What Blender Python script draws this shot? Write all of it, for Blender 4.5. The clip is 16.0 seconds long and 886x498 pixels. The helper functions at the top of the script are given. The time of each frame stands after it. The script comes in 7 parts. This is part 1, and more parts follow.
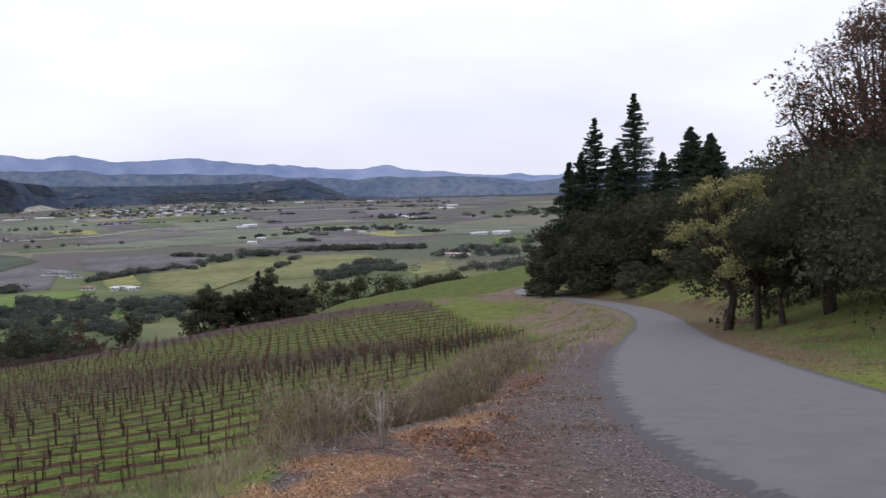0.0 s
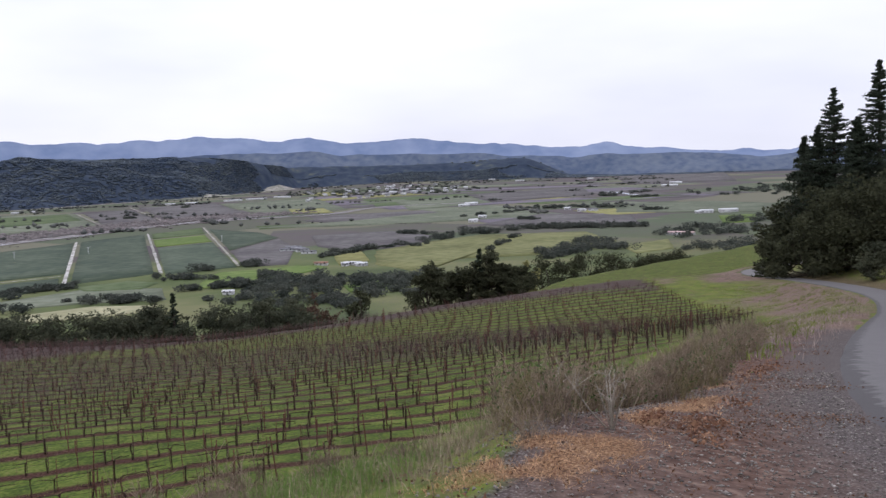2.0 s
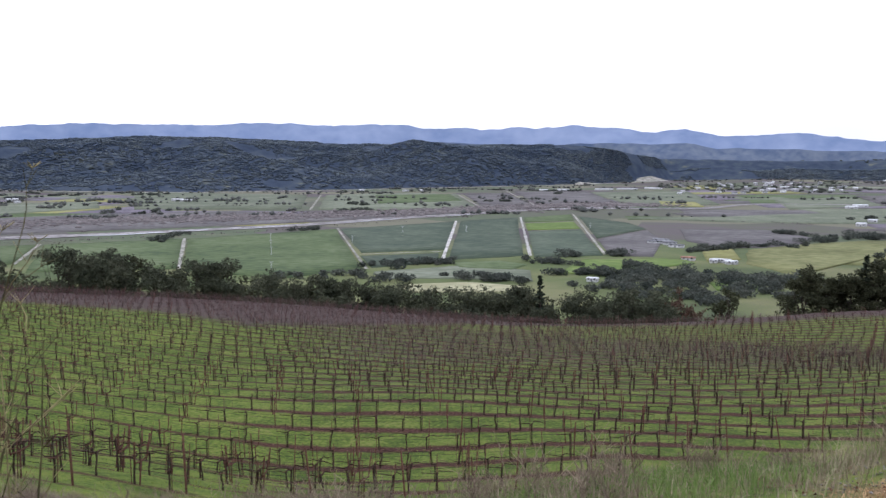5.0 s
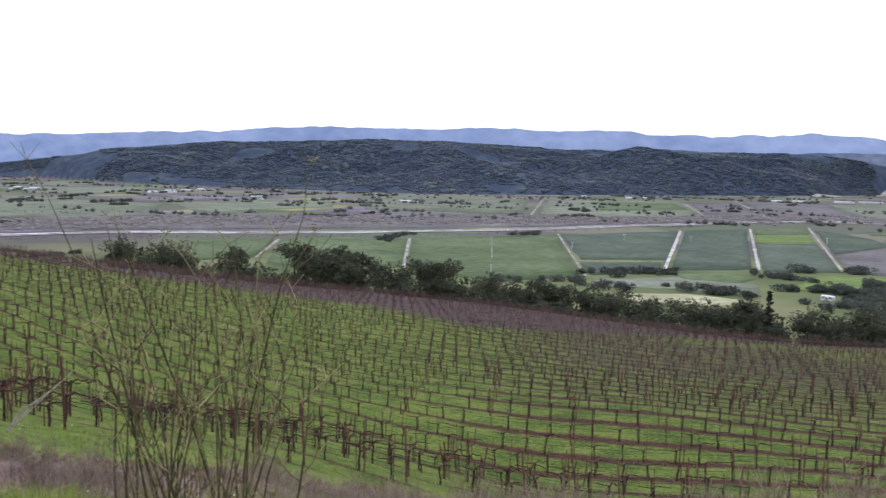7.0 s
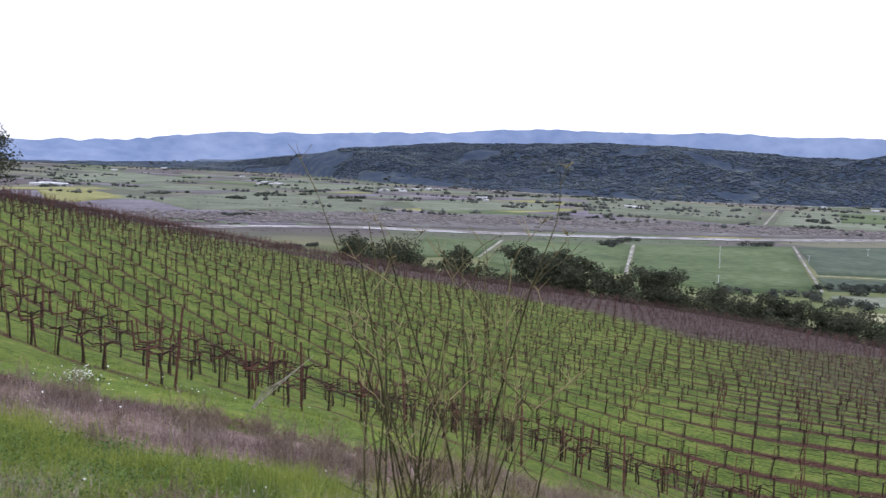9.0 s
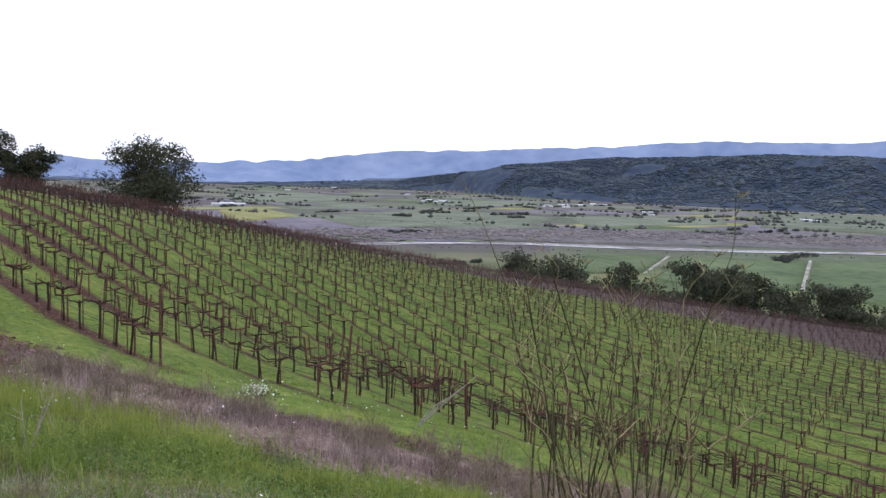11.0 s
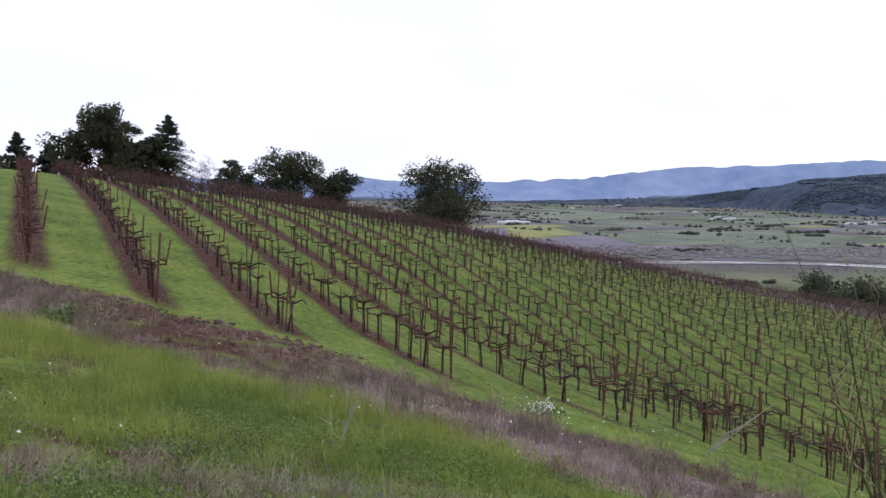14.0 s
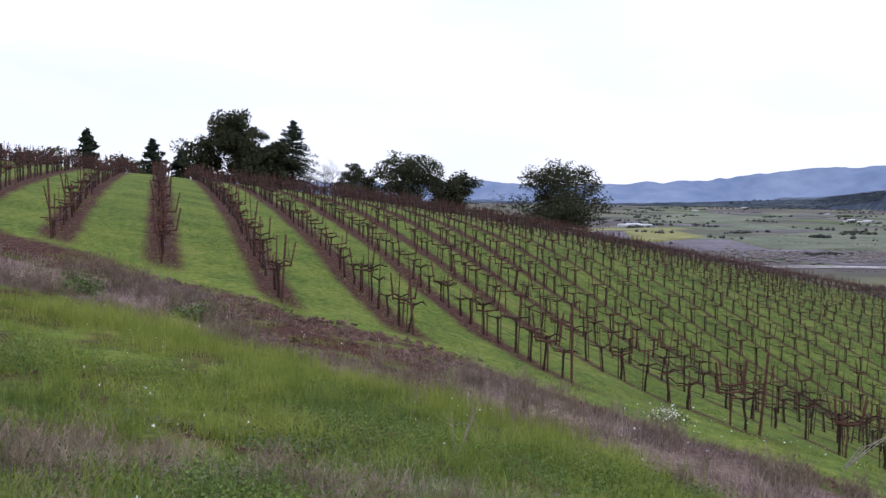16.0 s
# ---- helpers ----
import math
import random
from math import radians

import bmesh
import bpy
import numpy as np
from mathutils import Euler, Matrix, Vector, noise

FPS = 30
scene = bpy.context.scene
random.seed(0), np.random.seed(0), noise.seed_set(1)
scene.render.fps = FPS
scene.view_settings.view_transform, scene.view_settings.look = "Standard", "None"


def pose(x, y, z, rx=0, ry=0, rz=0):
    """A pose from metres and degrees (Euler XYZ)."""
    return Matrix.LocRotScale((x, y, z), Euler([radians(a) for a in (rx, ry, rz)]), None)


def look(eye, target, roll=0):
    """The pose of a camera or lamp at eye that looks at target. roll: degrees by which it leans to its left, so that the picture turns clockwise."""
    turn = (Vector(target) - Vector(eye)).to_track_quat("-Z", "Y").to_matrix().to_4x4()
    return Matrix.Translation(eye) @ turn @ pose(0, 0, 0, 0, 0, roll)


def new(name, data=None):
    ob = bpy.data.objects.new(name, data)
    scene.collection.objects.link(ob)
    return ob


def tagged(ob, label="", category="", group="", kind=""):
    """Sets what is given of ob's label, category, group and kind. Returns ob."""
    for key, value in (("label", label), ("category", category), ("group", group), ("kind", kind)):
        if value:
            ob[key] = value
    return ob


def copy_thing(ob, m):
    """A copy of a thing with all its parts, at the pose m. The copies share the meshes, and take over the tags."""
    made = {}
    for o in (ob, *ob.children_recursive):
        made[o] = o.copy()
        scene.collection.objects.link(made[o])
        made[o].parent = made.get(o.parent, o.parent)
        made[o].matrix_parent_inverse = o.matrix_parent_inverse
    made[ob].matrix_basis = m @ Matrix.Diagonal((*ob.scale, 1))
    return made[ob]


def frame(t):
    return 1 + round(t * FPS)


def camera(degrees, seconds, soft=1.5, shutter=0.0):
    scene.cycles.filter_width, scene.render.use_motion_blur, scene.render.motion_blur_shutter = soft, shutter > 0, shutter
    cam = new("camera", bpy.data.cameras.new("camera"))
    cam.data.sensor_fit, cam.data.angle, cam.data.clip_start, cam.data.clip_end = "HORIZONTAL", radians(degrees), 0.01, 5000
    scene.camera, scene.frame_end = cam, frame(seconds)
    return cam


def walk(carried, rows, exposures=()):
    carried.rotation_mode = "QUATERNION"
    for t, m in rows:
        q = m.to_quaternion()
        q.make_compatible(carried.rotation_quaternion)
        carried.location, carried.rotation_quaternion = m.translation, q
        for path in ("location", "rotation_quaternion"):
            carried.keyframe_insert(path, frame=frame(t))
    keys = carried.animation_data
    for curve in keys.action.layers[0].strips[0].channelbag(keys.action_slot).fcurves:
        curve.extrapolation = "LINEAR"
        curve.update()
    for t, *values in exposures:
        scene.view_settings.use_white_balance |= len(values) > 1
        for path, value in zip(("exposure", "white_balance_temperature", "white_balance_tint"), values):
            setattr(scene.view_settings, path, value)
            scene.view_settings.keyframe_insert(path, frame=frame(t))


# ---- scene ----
cam = camera(49.8, 16.0, 1.35, 0.3)
PATH = [
    (0.0, pose(-0.027, 0.009, 1.585, 85.80, 1.50, 0.02)),
    (0.5, pose(-0.044, -0.009, 1.586, 85.94, 1.43, 3.72)),
    (1.0, pose(-0.059, -0.016, 1.585, 85.81, 1.36, 6.74)),
    (1.5, pose(-0.084, -0.025, 1.596, 85.25, 2.07, 10.12)),
    (2.0, pose(-0.120, -0.013, 1.597, 84.90, 2.22, 13.13)),
    (2.5, pose(-0.158, -0.023, 1.599, 84.82, 1.16, 16.61)),
    (3.0, pose(-0.162, -0.038, 1.602, 84.68, 1.11, 20.29)),
    (3.5, pose(-0.196, -0.052, 1.605, 85.03, 0.77, 23.82)),
    (4.0, pose(-0.236, -0.077, 1.598, 85.06, 0.59, 28.16)),
    (6.5, pose(-0.383, -0.213, 1.559, 84.69, -1.12, 44.34)),
    (7.0, pose(-0.403, -0.236, 1.555, 84.91, -1.17, 48.42)),
    (7.5, pose(-0.413, -0.271, 1.557, 84.70, -1.39, 52.44)),
    (8.0, pose(-0.399, -0.297, 1.561, 84.90, -2.11, 54.62)),
    (8.5, pose(-0.375, -0.346, 1.564, 84.86, -2.31, 58.24)),
    (9.0, pose(-0.426, -0.356, 1.561, 84.68, -2.39, 61.85)),
    (11.5, pose(-0.457, -0.363, 1.630, 85.56, -1.43, 73.81)),
    (12.0, pose(-0.459, -0.377, 1.630, 85.65, -1.75, 76.51)),
    (12.5, pose(-0.477, -0.384, 1.632, 85.69, -1.67, 79.98)),
    (13.0, pose(-0.475, -0.397, 1.633, 85.89, -1.04, 82.97)),
    (13.5, pose(-0.460, -0.410, 1.635, 86.05, -0.64, 85.80)),
    (14.0, pose(-0.483, -0.415, 1.632, 86.14, -0.56, 88.45)),
    (14.5, pose(-0.483, -0.417, 1.632, 86.12, -0.30, 90.75)),
    (15.0, pose(-0.505, -0.426, 1.629, 86.31, -0.53, 91.98)),
    (15.5, pose(-0.536, -0.440, 1.621, 86.44, -0.40, 93.39)),
    (16.0, pose(-0.571, -0.453, 1.616, 86.25, -0.30, 95.56)),
]
walk(cam, PATH, [(0.0, 0.02, 6180, 15), (2.0, 0.05, 6180, 15), (3.3, 0.25, 6060, 15), (4.2, 0.31, 5980, 14), (7.0, 0.41, 5960, 14), (9.2, 0.44, 5960, 14), (11.5, 0.31, 5880, 14), (16.0, 0.14, 5900, 14)])

# ---- sky and sun: a bright overcast day ----
world = bpy.data.worlds.new("overcast_sky")
scene.world = world
world.use_nodes = True
wn, wl = world.node_tree.nodes, world.node_tree.links
wn.clear()
w_out, w_bg = wn.new("ShaderNodeOutputWorld"), wn.new("ShaderNodeBackground")
w_sky = wn.new("ShaderNodeTexSky")
w_sky.sky_type, w_sky.sun_disc = "NISHITA", False
w_sky.sun_elevation, w_sky.sun_rotation = radians(42), radians(-60)
w_dim = wn.new("ShaderNodeMix")
w_dim.data_type, w_dim.blend_type = "RGBA", "MULTIPLY"
w_dim.inputs["Factor"].default_value = 1.0
w_dim.inputs["B"].default_value = (0.09, 0.09, 0.09, 1)
w_co, w_sep = wn.new("ShaderNodeTexCoord"), wn.new("ShaderNodeSeparateXYZ")
w_ramp = wn.new("ShaderNodeMapRange")
w_ramp.inputs["To Min"].default_value, w_ramp.inputs["To Max"].default_value = 0.94, 1.62
w_noise, w_nr = wn.new("ShaderNodeTexNoise"), wn.new("ShaderNodeMapRange")
w_noise.inputs["Scale"].default_value, w_noise.inputs["Detail"].default_value = 2.2, 4.0
w_map = wn.new("ShaderNodeMapping")
w_map.inputs["Scale"].default_value = (1.0, 1.0, 3.5)
w_nr.inputs["From Min"].default_value, w_nr.inputs["From Max"].default_value = 0.35, 0.62
w_nr.inputs["To Min"].default_value, w_nr.inputs["To Max"].default_value = 0.90, 1.06
w_mul = wn.new("ShaderNodeMath")
w_mul.operation = "MULTIPLY"
w_tint = wn.new("ShaderNodeMix")
w_tint.data_type = "RGBA"
w_tint.inputs["A"].default_value, w_tint.inputs["B"].default_value = (0.93, 0.96, 1.10, 1), (1.0, 1.0, 1.03, 1)
w_val = wn.new("ShaderNodeVectorMath")
w_val.operation = "SCALE"
w_mix = wn.new("ShaderNodeMix")
w_mix.data_type = "RGBA"
w_mix.inputs["Factor"].default_value = 0.92
wl.new(w_co.outputs["Generated"], w_sep.inputs[0])
wl.new(w_sep.outputs["Z"], w_ramp.inputs["Value"])
wl.new(w_co.outputs["Generated"], w_map.inputs["Vector"])
wl.new(w_map.outputs[0], w_noise.inputs["Vector"])
wl.new(w_noise.outputs["Fac"], w_nr.inputs["Value"])
wl.new(w_ramp.outputs[0], w_mul.inputs[0])
wl.new(w_nr.outputs[0], w_mul.inputs[1])
wl.new(w_noise.outputs["Fac"], w_tint.inputs["Factor"])
wl.new(w_tint.outputs["Result"], w_val.inputs[0])
wl.new(w_mul.outputs[0], w_val.inputs["Scale"])
wl.new(w_sky.outputs[0], w_dim.inputs["A"])
wl.new(w_dim.outputs["Result"], w_mix.inputs["A"])
wl.new(w_val.outputs[0], w_mix.inputs["B"])
wl.new(w_mix.outputs["Result"], w_bg.inputs["Color"])
wl.new(w_bg.outputs[0], w_out.inputs[0])

sun = new("sun", bpy.data.lights.new("sun", "SUN"))
sun.data.energy, sun.data.angle, sun.data.color = 0.35, radians(30), (1.0, 0.97, 0.92)
sun.matrix_world = look((0, 0, 50), (30, 52, 0))

# ---- numbers of the land ----
FLOOR = -76.4
HILL_NEAR = [
    (0, 0, -0.0), (4, 8, -1.0), (-3, 8, -0.8), (-8, 4, -1.8), (-8, -3, -0.5), (2, 14, -1.6),
    (-2, 14, -2.6), (-8, 11, -3.9), (-12, 7, -3.3), (8, 21, -2.5), (3, 22, -2.7), (-3, 22, -5.4),
    (-10, 20, -6.9), (-17, 14, -6.5), (-22, 4, -3.6), (-20, -8, -0.9), (12, 36, -4.7), (-2, 38, -8.8),
    (-16, 34, -10.0), (-27, 27, -11.2), (-35, 14, -8.3), (-37, -7, -1.0), (15, 60, -8.2), (-9, 61, -11.1),
    (-31, 54, -12.8), (-51, 36, -11.8), (-62, 2, -2.5), (-57, -23, 1.7), (10, 97, -13.6), (-24, 95, -16.6),
]
HILL_FAR = [
    (-60, 77, -15.8), (-90, 40, -10.5), (-95, -24, 1.0), (0, 142, -16.0), (-34, 138, -19.8), (-67, 125, -22.5),
    (-100, 100, -19.3), (-130, 58, -14.4), (-142, 10, -6.5), (-133, -49, 2.2), (0, 250, -25.7), (-19, 24, -9.5),
    (-26, 17, -7.8), (-13, 13, -5.8), (-16, 7, -3.6), (-29, 40, -11.1), (-40, 29, -11.0), (-15, 47, -11.0),
    (14, 60, -8.1), (18, 82, -10.6), (9, 38, -5.0), (18, 131, -15.5), (14, 170, -19.5), (40, 150, -10.4),
    (45, 60, 3.2), (25, -15, 4.1), (60, -60, 14.4), (0, -60, 7.1), (-40, -60, 5.8), (-110, -70, 4.2),
]
KNOTS = np.array(HILL_NEAR + HILL_FAR, float)
ROW_DIR = np.array([-0.927, -0.375])
ROW_NORMAL = np.array([-0.375, 0.927])
ROW_GAP = 2.86
rng = np.random.default_rng(7)


def spline_u(r):
    return np.where(r > 1e-9, r * r * np.log(np.maximum(r, 1e-9)), 0.0)


def spline_matrix(p, q):
    return spline_u(np.hypot(p[:, None, 0] - q[None, :, 0], p[:, None, 1] - q[None, :, 1]) / 50)


def spline_weights():
    k, n = KNOTS[:, :2], len(KNOTS)
    m = np.zeros((n + 3, n + 3))
    m[:n, :n] = spline_matrix(k, k)
    m[:n, n], m[:n, n + 1:] = 1, k / 50
    m[n:, :n] = m[:n, n:].T
    return np.linalg.solve(m, np.concatenate([KNOTS[:, 2], [0, 0, 0]]))


WEIGHTS = spline_weights()


def hill(x, y):
    """Height of the hillside round the camera, a smooth sheet through its knots."""
    x, y = np.asarray(x, float), np.asarray(y, float)
    shape = x.shape
    p = np.stack([x.ravel(), y.ravel()], 1)
    far = np.maximum(np.hypot(p[:, 0], p[:, 1]), 1e-6)
    p = p * np.minimum(1, 270 / far)[:, None]
    n = len(KNOTS)
    out = np.empty(len(p))
    for a in range(0, len(p), 20000):
        q = p[a:a + 20000]
        out[a:a + 20000] = spline_matrix(q, KNOTS[:, :2]) @ WEIGHTS[:n] + WEIGHTS[n] + q @ WEIGHTS[n + 1:] / 50
    return out.reshape(shape)


def smooth(a, b, v):
    t = np.clip((np.asarray(v, float) - a) / (b - a), 0, 1)
    return t * t * (3 - 2 * t)


def lattice(ix, iy, seed):
    h = (ix.astype(np.int64) * 374761393 + iy.astype(np.int64) * 668265263 + seed * 1442695041) & 0x7FFFFFFF
    h = ((h ^ (h >> 13)) * 1274126177) & 0x7FFFFFFF
    return ((h ^ (h >> 16)) & 0xFFFF) / 65535.0


def vnoise(x, y, size, octaves=3, seed=0):
    """Soft noise, 0 to 1, over the plan."""
    x, y = np.asarray(x, float) / size, np.asarray(y, float) / size
    total, amp, norm = 0.0, 1.0, 0.0
    for o in range(octaves):
        ix, iy = np.floor(x), np.floor(y)
        fx, fy = x - ix, y - iy
        fx, fy = fx * fx * (3 - 2 * fx), fy * fy * (3 - 2 * fy)
        a, b = lattice(ix, iy, seed + o), lattice(ix + 1, iy, seed + o)
        c, d = lattice(ix, iy + 1, seed + o), lattice(ix + 1, iy + 1, seed + o)
        total = total + amp * ((a * (1 - fx) + b * fx) * (1 - fy) + (c * (1 - fx) + d * fx) * fy)
        norm += amp
        x, y, amp = x * 2.03 + 17.3, y * 2.03 + 5.1, amp * 0.5
    return total / norm


def heading(x, y):
    """Degrees to the left of the first view."""
    return np.degrees(np.arctan2(-np.asarray(x, float), np.asarray(y, float)))


CREST_AZ = [-180, -140, -60, -30, -12, -2, 6, 11, 20, 50, 80, 95, 110, 130, 150, 180]
CREST_D = [900, 900, 700, 420, 300, 262, 240, 150, 140, 140, 140, 138, 140, 150, 500, 900]
FRONT_AZ = [-20, 2, 5.6, 8.2, 11, 14.4, 18, 22.5, 25, 27.6, 34, 41, 48, 53, 56, 62, 67, 70, 74, 85]
FRONT_EL = [-1.2, -1.1, -0.9, 0.2, 0.05, 0.03, 0.05, 0.15, 0.62, 0.95, 0.95, 0.97, 1.32, 1.36, 1.2, 1.0, 0.5, 0.0, -0.6, -1.0]
BASE_AZ = [-20, 5, 16, 22, 27, 40, 50, 60, 66, 72, 90, 130]
BASE_EL = [-1.15, -1.12, -1.0, -1.15, -1.4, -1.7, -1.85, -1.65, -1.5, -1.2, -1.0, -1.0]


# ---- the road's line and the vineyard's edge ----
ROAD = np.array([(4.6, -9), (3.9, 0), (3.6, 6), (3.9, 12.5), (5.8, 23.2), (9.1, 38.9), (13.8, 60.4), (17.6, 81.6), (19.2, 102), (18.2, 131), (14.0, 167), (18, 190), (36, 210)], float)
EDGE_N = [-30, -3, 0, 3, 5.4, 8.4, 11, 15.6, 22.6, 30, 40, 55, 75, 115, 150]
EDGE_S = [60, 29, 27.6, 24.4, 22.9, 19.8, 17, 16.5, 13, 7, -6, -24, -38, -47, -50]


def smooth_line(points, steps):
    p = np.asarray(points, float)
    t = np.arange(len(p))
    f = np.linspace(0, len(p) - 1, steps)
    i = np.clip(f.astype(int), 0, len(p) - 2)
    u = (f - i)[:, None]
    a, b, c, d = p[np.maximum(i - 1, 0)], p[i], p[i + 1], p[np.minimum(i + 2, len(p) - 1)]
    return 0.5 * (2 * b + (c - a) * u + (2 * a - 5 * b + 4 * c - d) * u ** 2 + (3 * b - a - 3 * c + d) * u ** 3)


ROAD_LINE = smooth_line(ROAD, 360)


ROAD_TURN = np.gradient(ROAD_LINE, axis=0)
ROAD_D = [0, 6, 8.8, 13.2, 24, 40, 62, 83, 104, 131, 170, 190, 240]
ROAD_Z = [0, -0.5, -0.82, -1.34, -2.9, -5.2, -8.25, -10.6, -12.7, -15.4, -19.2, -20.6, -20.4]
FALL = np.interp(np.hypot(ROAD_LINE[:, 0], ROAD_LINE[:, 1]), ROAD_D, ROAD_Z)
ROAD_LEVEL = np.where(ROAD_LINE[:, 1] > 7, FALL, hill(ROAD_LINE[:, 0], ROAD_LINE[:, 1]))
ROAD_LEVEL = np.convolve(np.pad(ROAD_LEVEL, 8, mode="edge"), np.ones(17) / 17, mode="valid")


def road_gap(x, y, level=False):
    """Metres from the road's middle line, to its left negative; with the road's height there."""
    x, y = np.asarray(x, float).ravel(), np.asarray(y, float).ravel()
    best, side, high = np.full(len(x), 1e9), np.zeros(len(x)), np.zeros(len(x))
    for p, t, z, rise in zip(ROAD_LINE, ROAD_TURN, ROAD_LEVEL, np.gradient(ROAD_LEVEL)):
        dx, dy = x - p[0], y - p[1]
        r = dx * dx + dy * dy
        near = r < best
        along = (dx[near] * t[0] + dy[near] * t[1]) / (t[0] ** 2 + t[1] ** 2)
        best[near], high[near] = r[near], z + np.clip(along, -1, 1) * rise
        side[near] = np.sign(dx * t[1] - dy * t[0])[near]
    gap = np.sqrt(best) * side
    return (gap, high) if level else gap


def row_coords(x, y):
    x, y = np.asarray(x, float), np.asarray(y, float)
    return x * ROW_DIR[0] + y * ROW_DIR[1], x * ROW_NORMAL[0] + y * ROW_NORMAL[1]


def ground_z(x, y):
    x, y = np.asarray(x, float), np.asarray(y, float)
    d, az = np.hypot(x, y), heading(x, y)
    u = np.maximum(0, d - np.interp(az, CREST_AZ, CREST_D))
    s = 1 - np.exp(-(u * u / (u + 10)) / 110)
    # valley floor, rising a little far off
    base = np.interp(az, BASE_AZ, BASE_EL)
    base_d = np.minimum(78 / np.tan(np.radians(-base)), 3900)
    base_z = 1.6 + base_d * np.tan(np.radians(base))
    v = FLOOR + (base_z - FLOOR) * smooth(1500, base_d, d)
    # wooded hills beyond the valley
    peak_d = np.maximum(base_d + 200, 3600)
    top = 1.6 + peak_d * np.tan(np.radians(np.interp(az, FRONT_AZ, FRONT_EL)))
    k = np.clip((d - base_d) / (peak_d - base_d), 0, 1)
    fold = (vnoise(x, y, 330, 4, 9) - 0.5) * np.sin(np.pi * np.minimum(k, 1)) * 1.1
    crown = (vnoise(x, y, 60, 3, 14) - 0.5) * 9 * smooth(0.02, 0.15, k)
    v = v + np.maximum(top - base_z, 0) * np.clip(k ** 0.8 + fold, 0, 1.1) * (1 - 0.45 * smooth(peak_d, peak_d + 400, d)) + crown
    z = hill(x, y) * (1 - s) + v * s
    # the slope falls off sooner below the shoulder's lip
    z = z - 0.42 * np.exp(-((d - 9.3) / 2.6) ** 2) * smooth(9, 16, az) * smooth(50, 38, az)
    near = (d < 230).ravel()
    if near.any():
        # the road lies on a level bench cut into the slope
        flat = z.ravel().copy()
        gap, high = road_gap(x.ravel()[near], y.ravel()[near], True)
        k = 1 - smooth(2.3, 5.0 + 4.0 * smooth(12, 26, d.ravel()[near]), np.abs(gap))
        flat[near] = flat[near] * (1 - k) + high * k
        z = flat.reshape(z.shape)
    return z


def gz(x, y):
    return float(ground_z(np.array([x]), np.array([y]))[0])


def bare_zone(x, y):
    """Where the vines still carry their long brown canes over brown soil, 0 to 1."""
    d, az = np.hypot(x, y), heading(x, y)
    d = d + (vnoise(x, y, 14, 3, 12) - 0.5) * 12
    start = np.interp(az, [-5, 5, 13, 24, 30, 36, 42, 47, 53, 62, 75, 85, 100], [128, 130, 129, 128, 122, 108, 94, 92, 102, 106, 105, 114, 126])
    band = smooth(62, 76, d) * smooth(110, 97, d) * smooth(-3, 5, az) * smooth(50, 40, az)
    return np.maximum(smooth(start - 9, start + 9, d), 0.6 * band)


def bank_top(az):
    """How far beyond the row ends the dry strip begins."""
    return np.interp(az, [40, 54, 63, 70, 76, 85, 90, 93.5, 98, 103, 108, 113, 120], [-2.4, -3.0, -6.6, -7.6, -7.2, -7.0, -5.4, -3.8, -2.7, -2.4, -2.2, -3.2, -4.2])


def bank_foot(az):
    """How far beyond the row ends the lush grass of the near bank begins."""
    return np.interp(az, [50, 84.8, 90.7, 97, 103, 108, 112, 118], [-13.2, -12.9, -11.8, -11.0, -10.9, -10.9, -10.2, -9.2])


def dry_strip(inside, az):
    return smooth(0.2, -0.8, inside - bank_top(az)) * smooth(-1.2, 0.9, inside - bank_foot(az))


def dirt_patch(inside, az):
    """Bare trodden soil where the lane turns at the row ends."""
    return smooth(-10.0, -8.0, inside) * smooth(-0.8, -2.4, inside) * smooth(93.5, 98, az) * smooth(111.5, 108.5, az)


def straw_line(y):
    """Where the matted straw lies, in metres beside the road's middle."""
    return np.interp(y, [5.2, 5.9, 6.7, 7.4, 8.3, 9.6, 12, 15], [-5.0, -4.78, -4.5, -4.25, -4.0, -3.7, -3.4, -3.2])


def straw_amount(x, y, gap):
    """Broken patches of matted straw along the shoulder's lip, 0 to 1."""
    wide = np.interp(y, [5, 7, 10, 15], [0.8, 0.7, 0.45, 0.25])
    lane = smooth(1.0, 0.35, np.abs(gap - straw_line(y)) / wide) * smooth(4.2, 5.2, y) * smooth(16, 10.5, y)
    return lane * smooth(0.4, 0.53, vnoise(x, y, 0.55, 3, 71)) * (np.hypot(x, y) < 17)


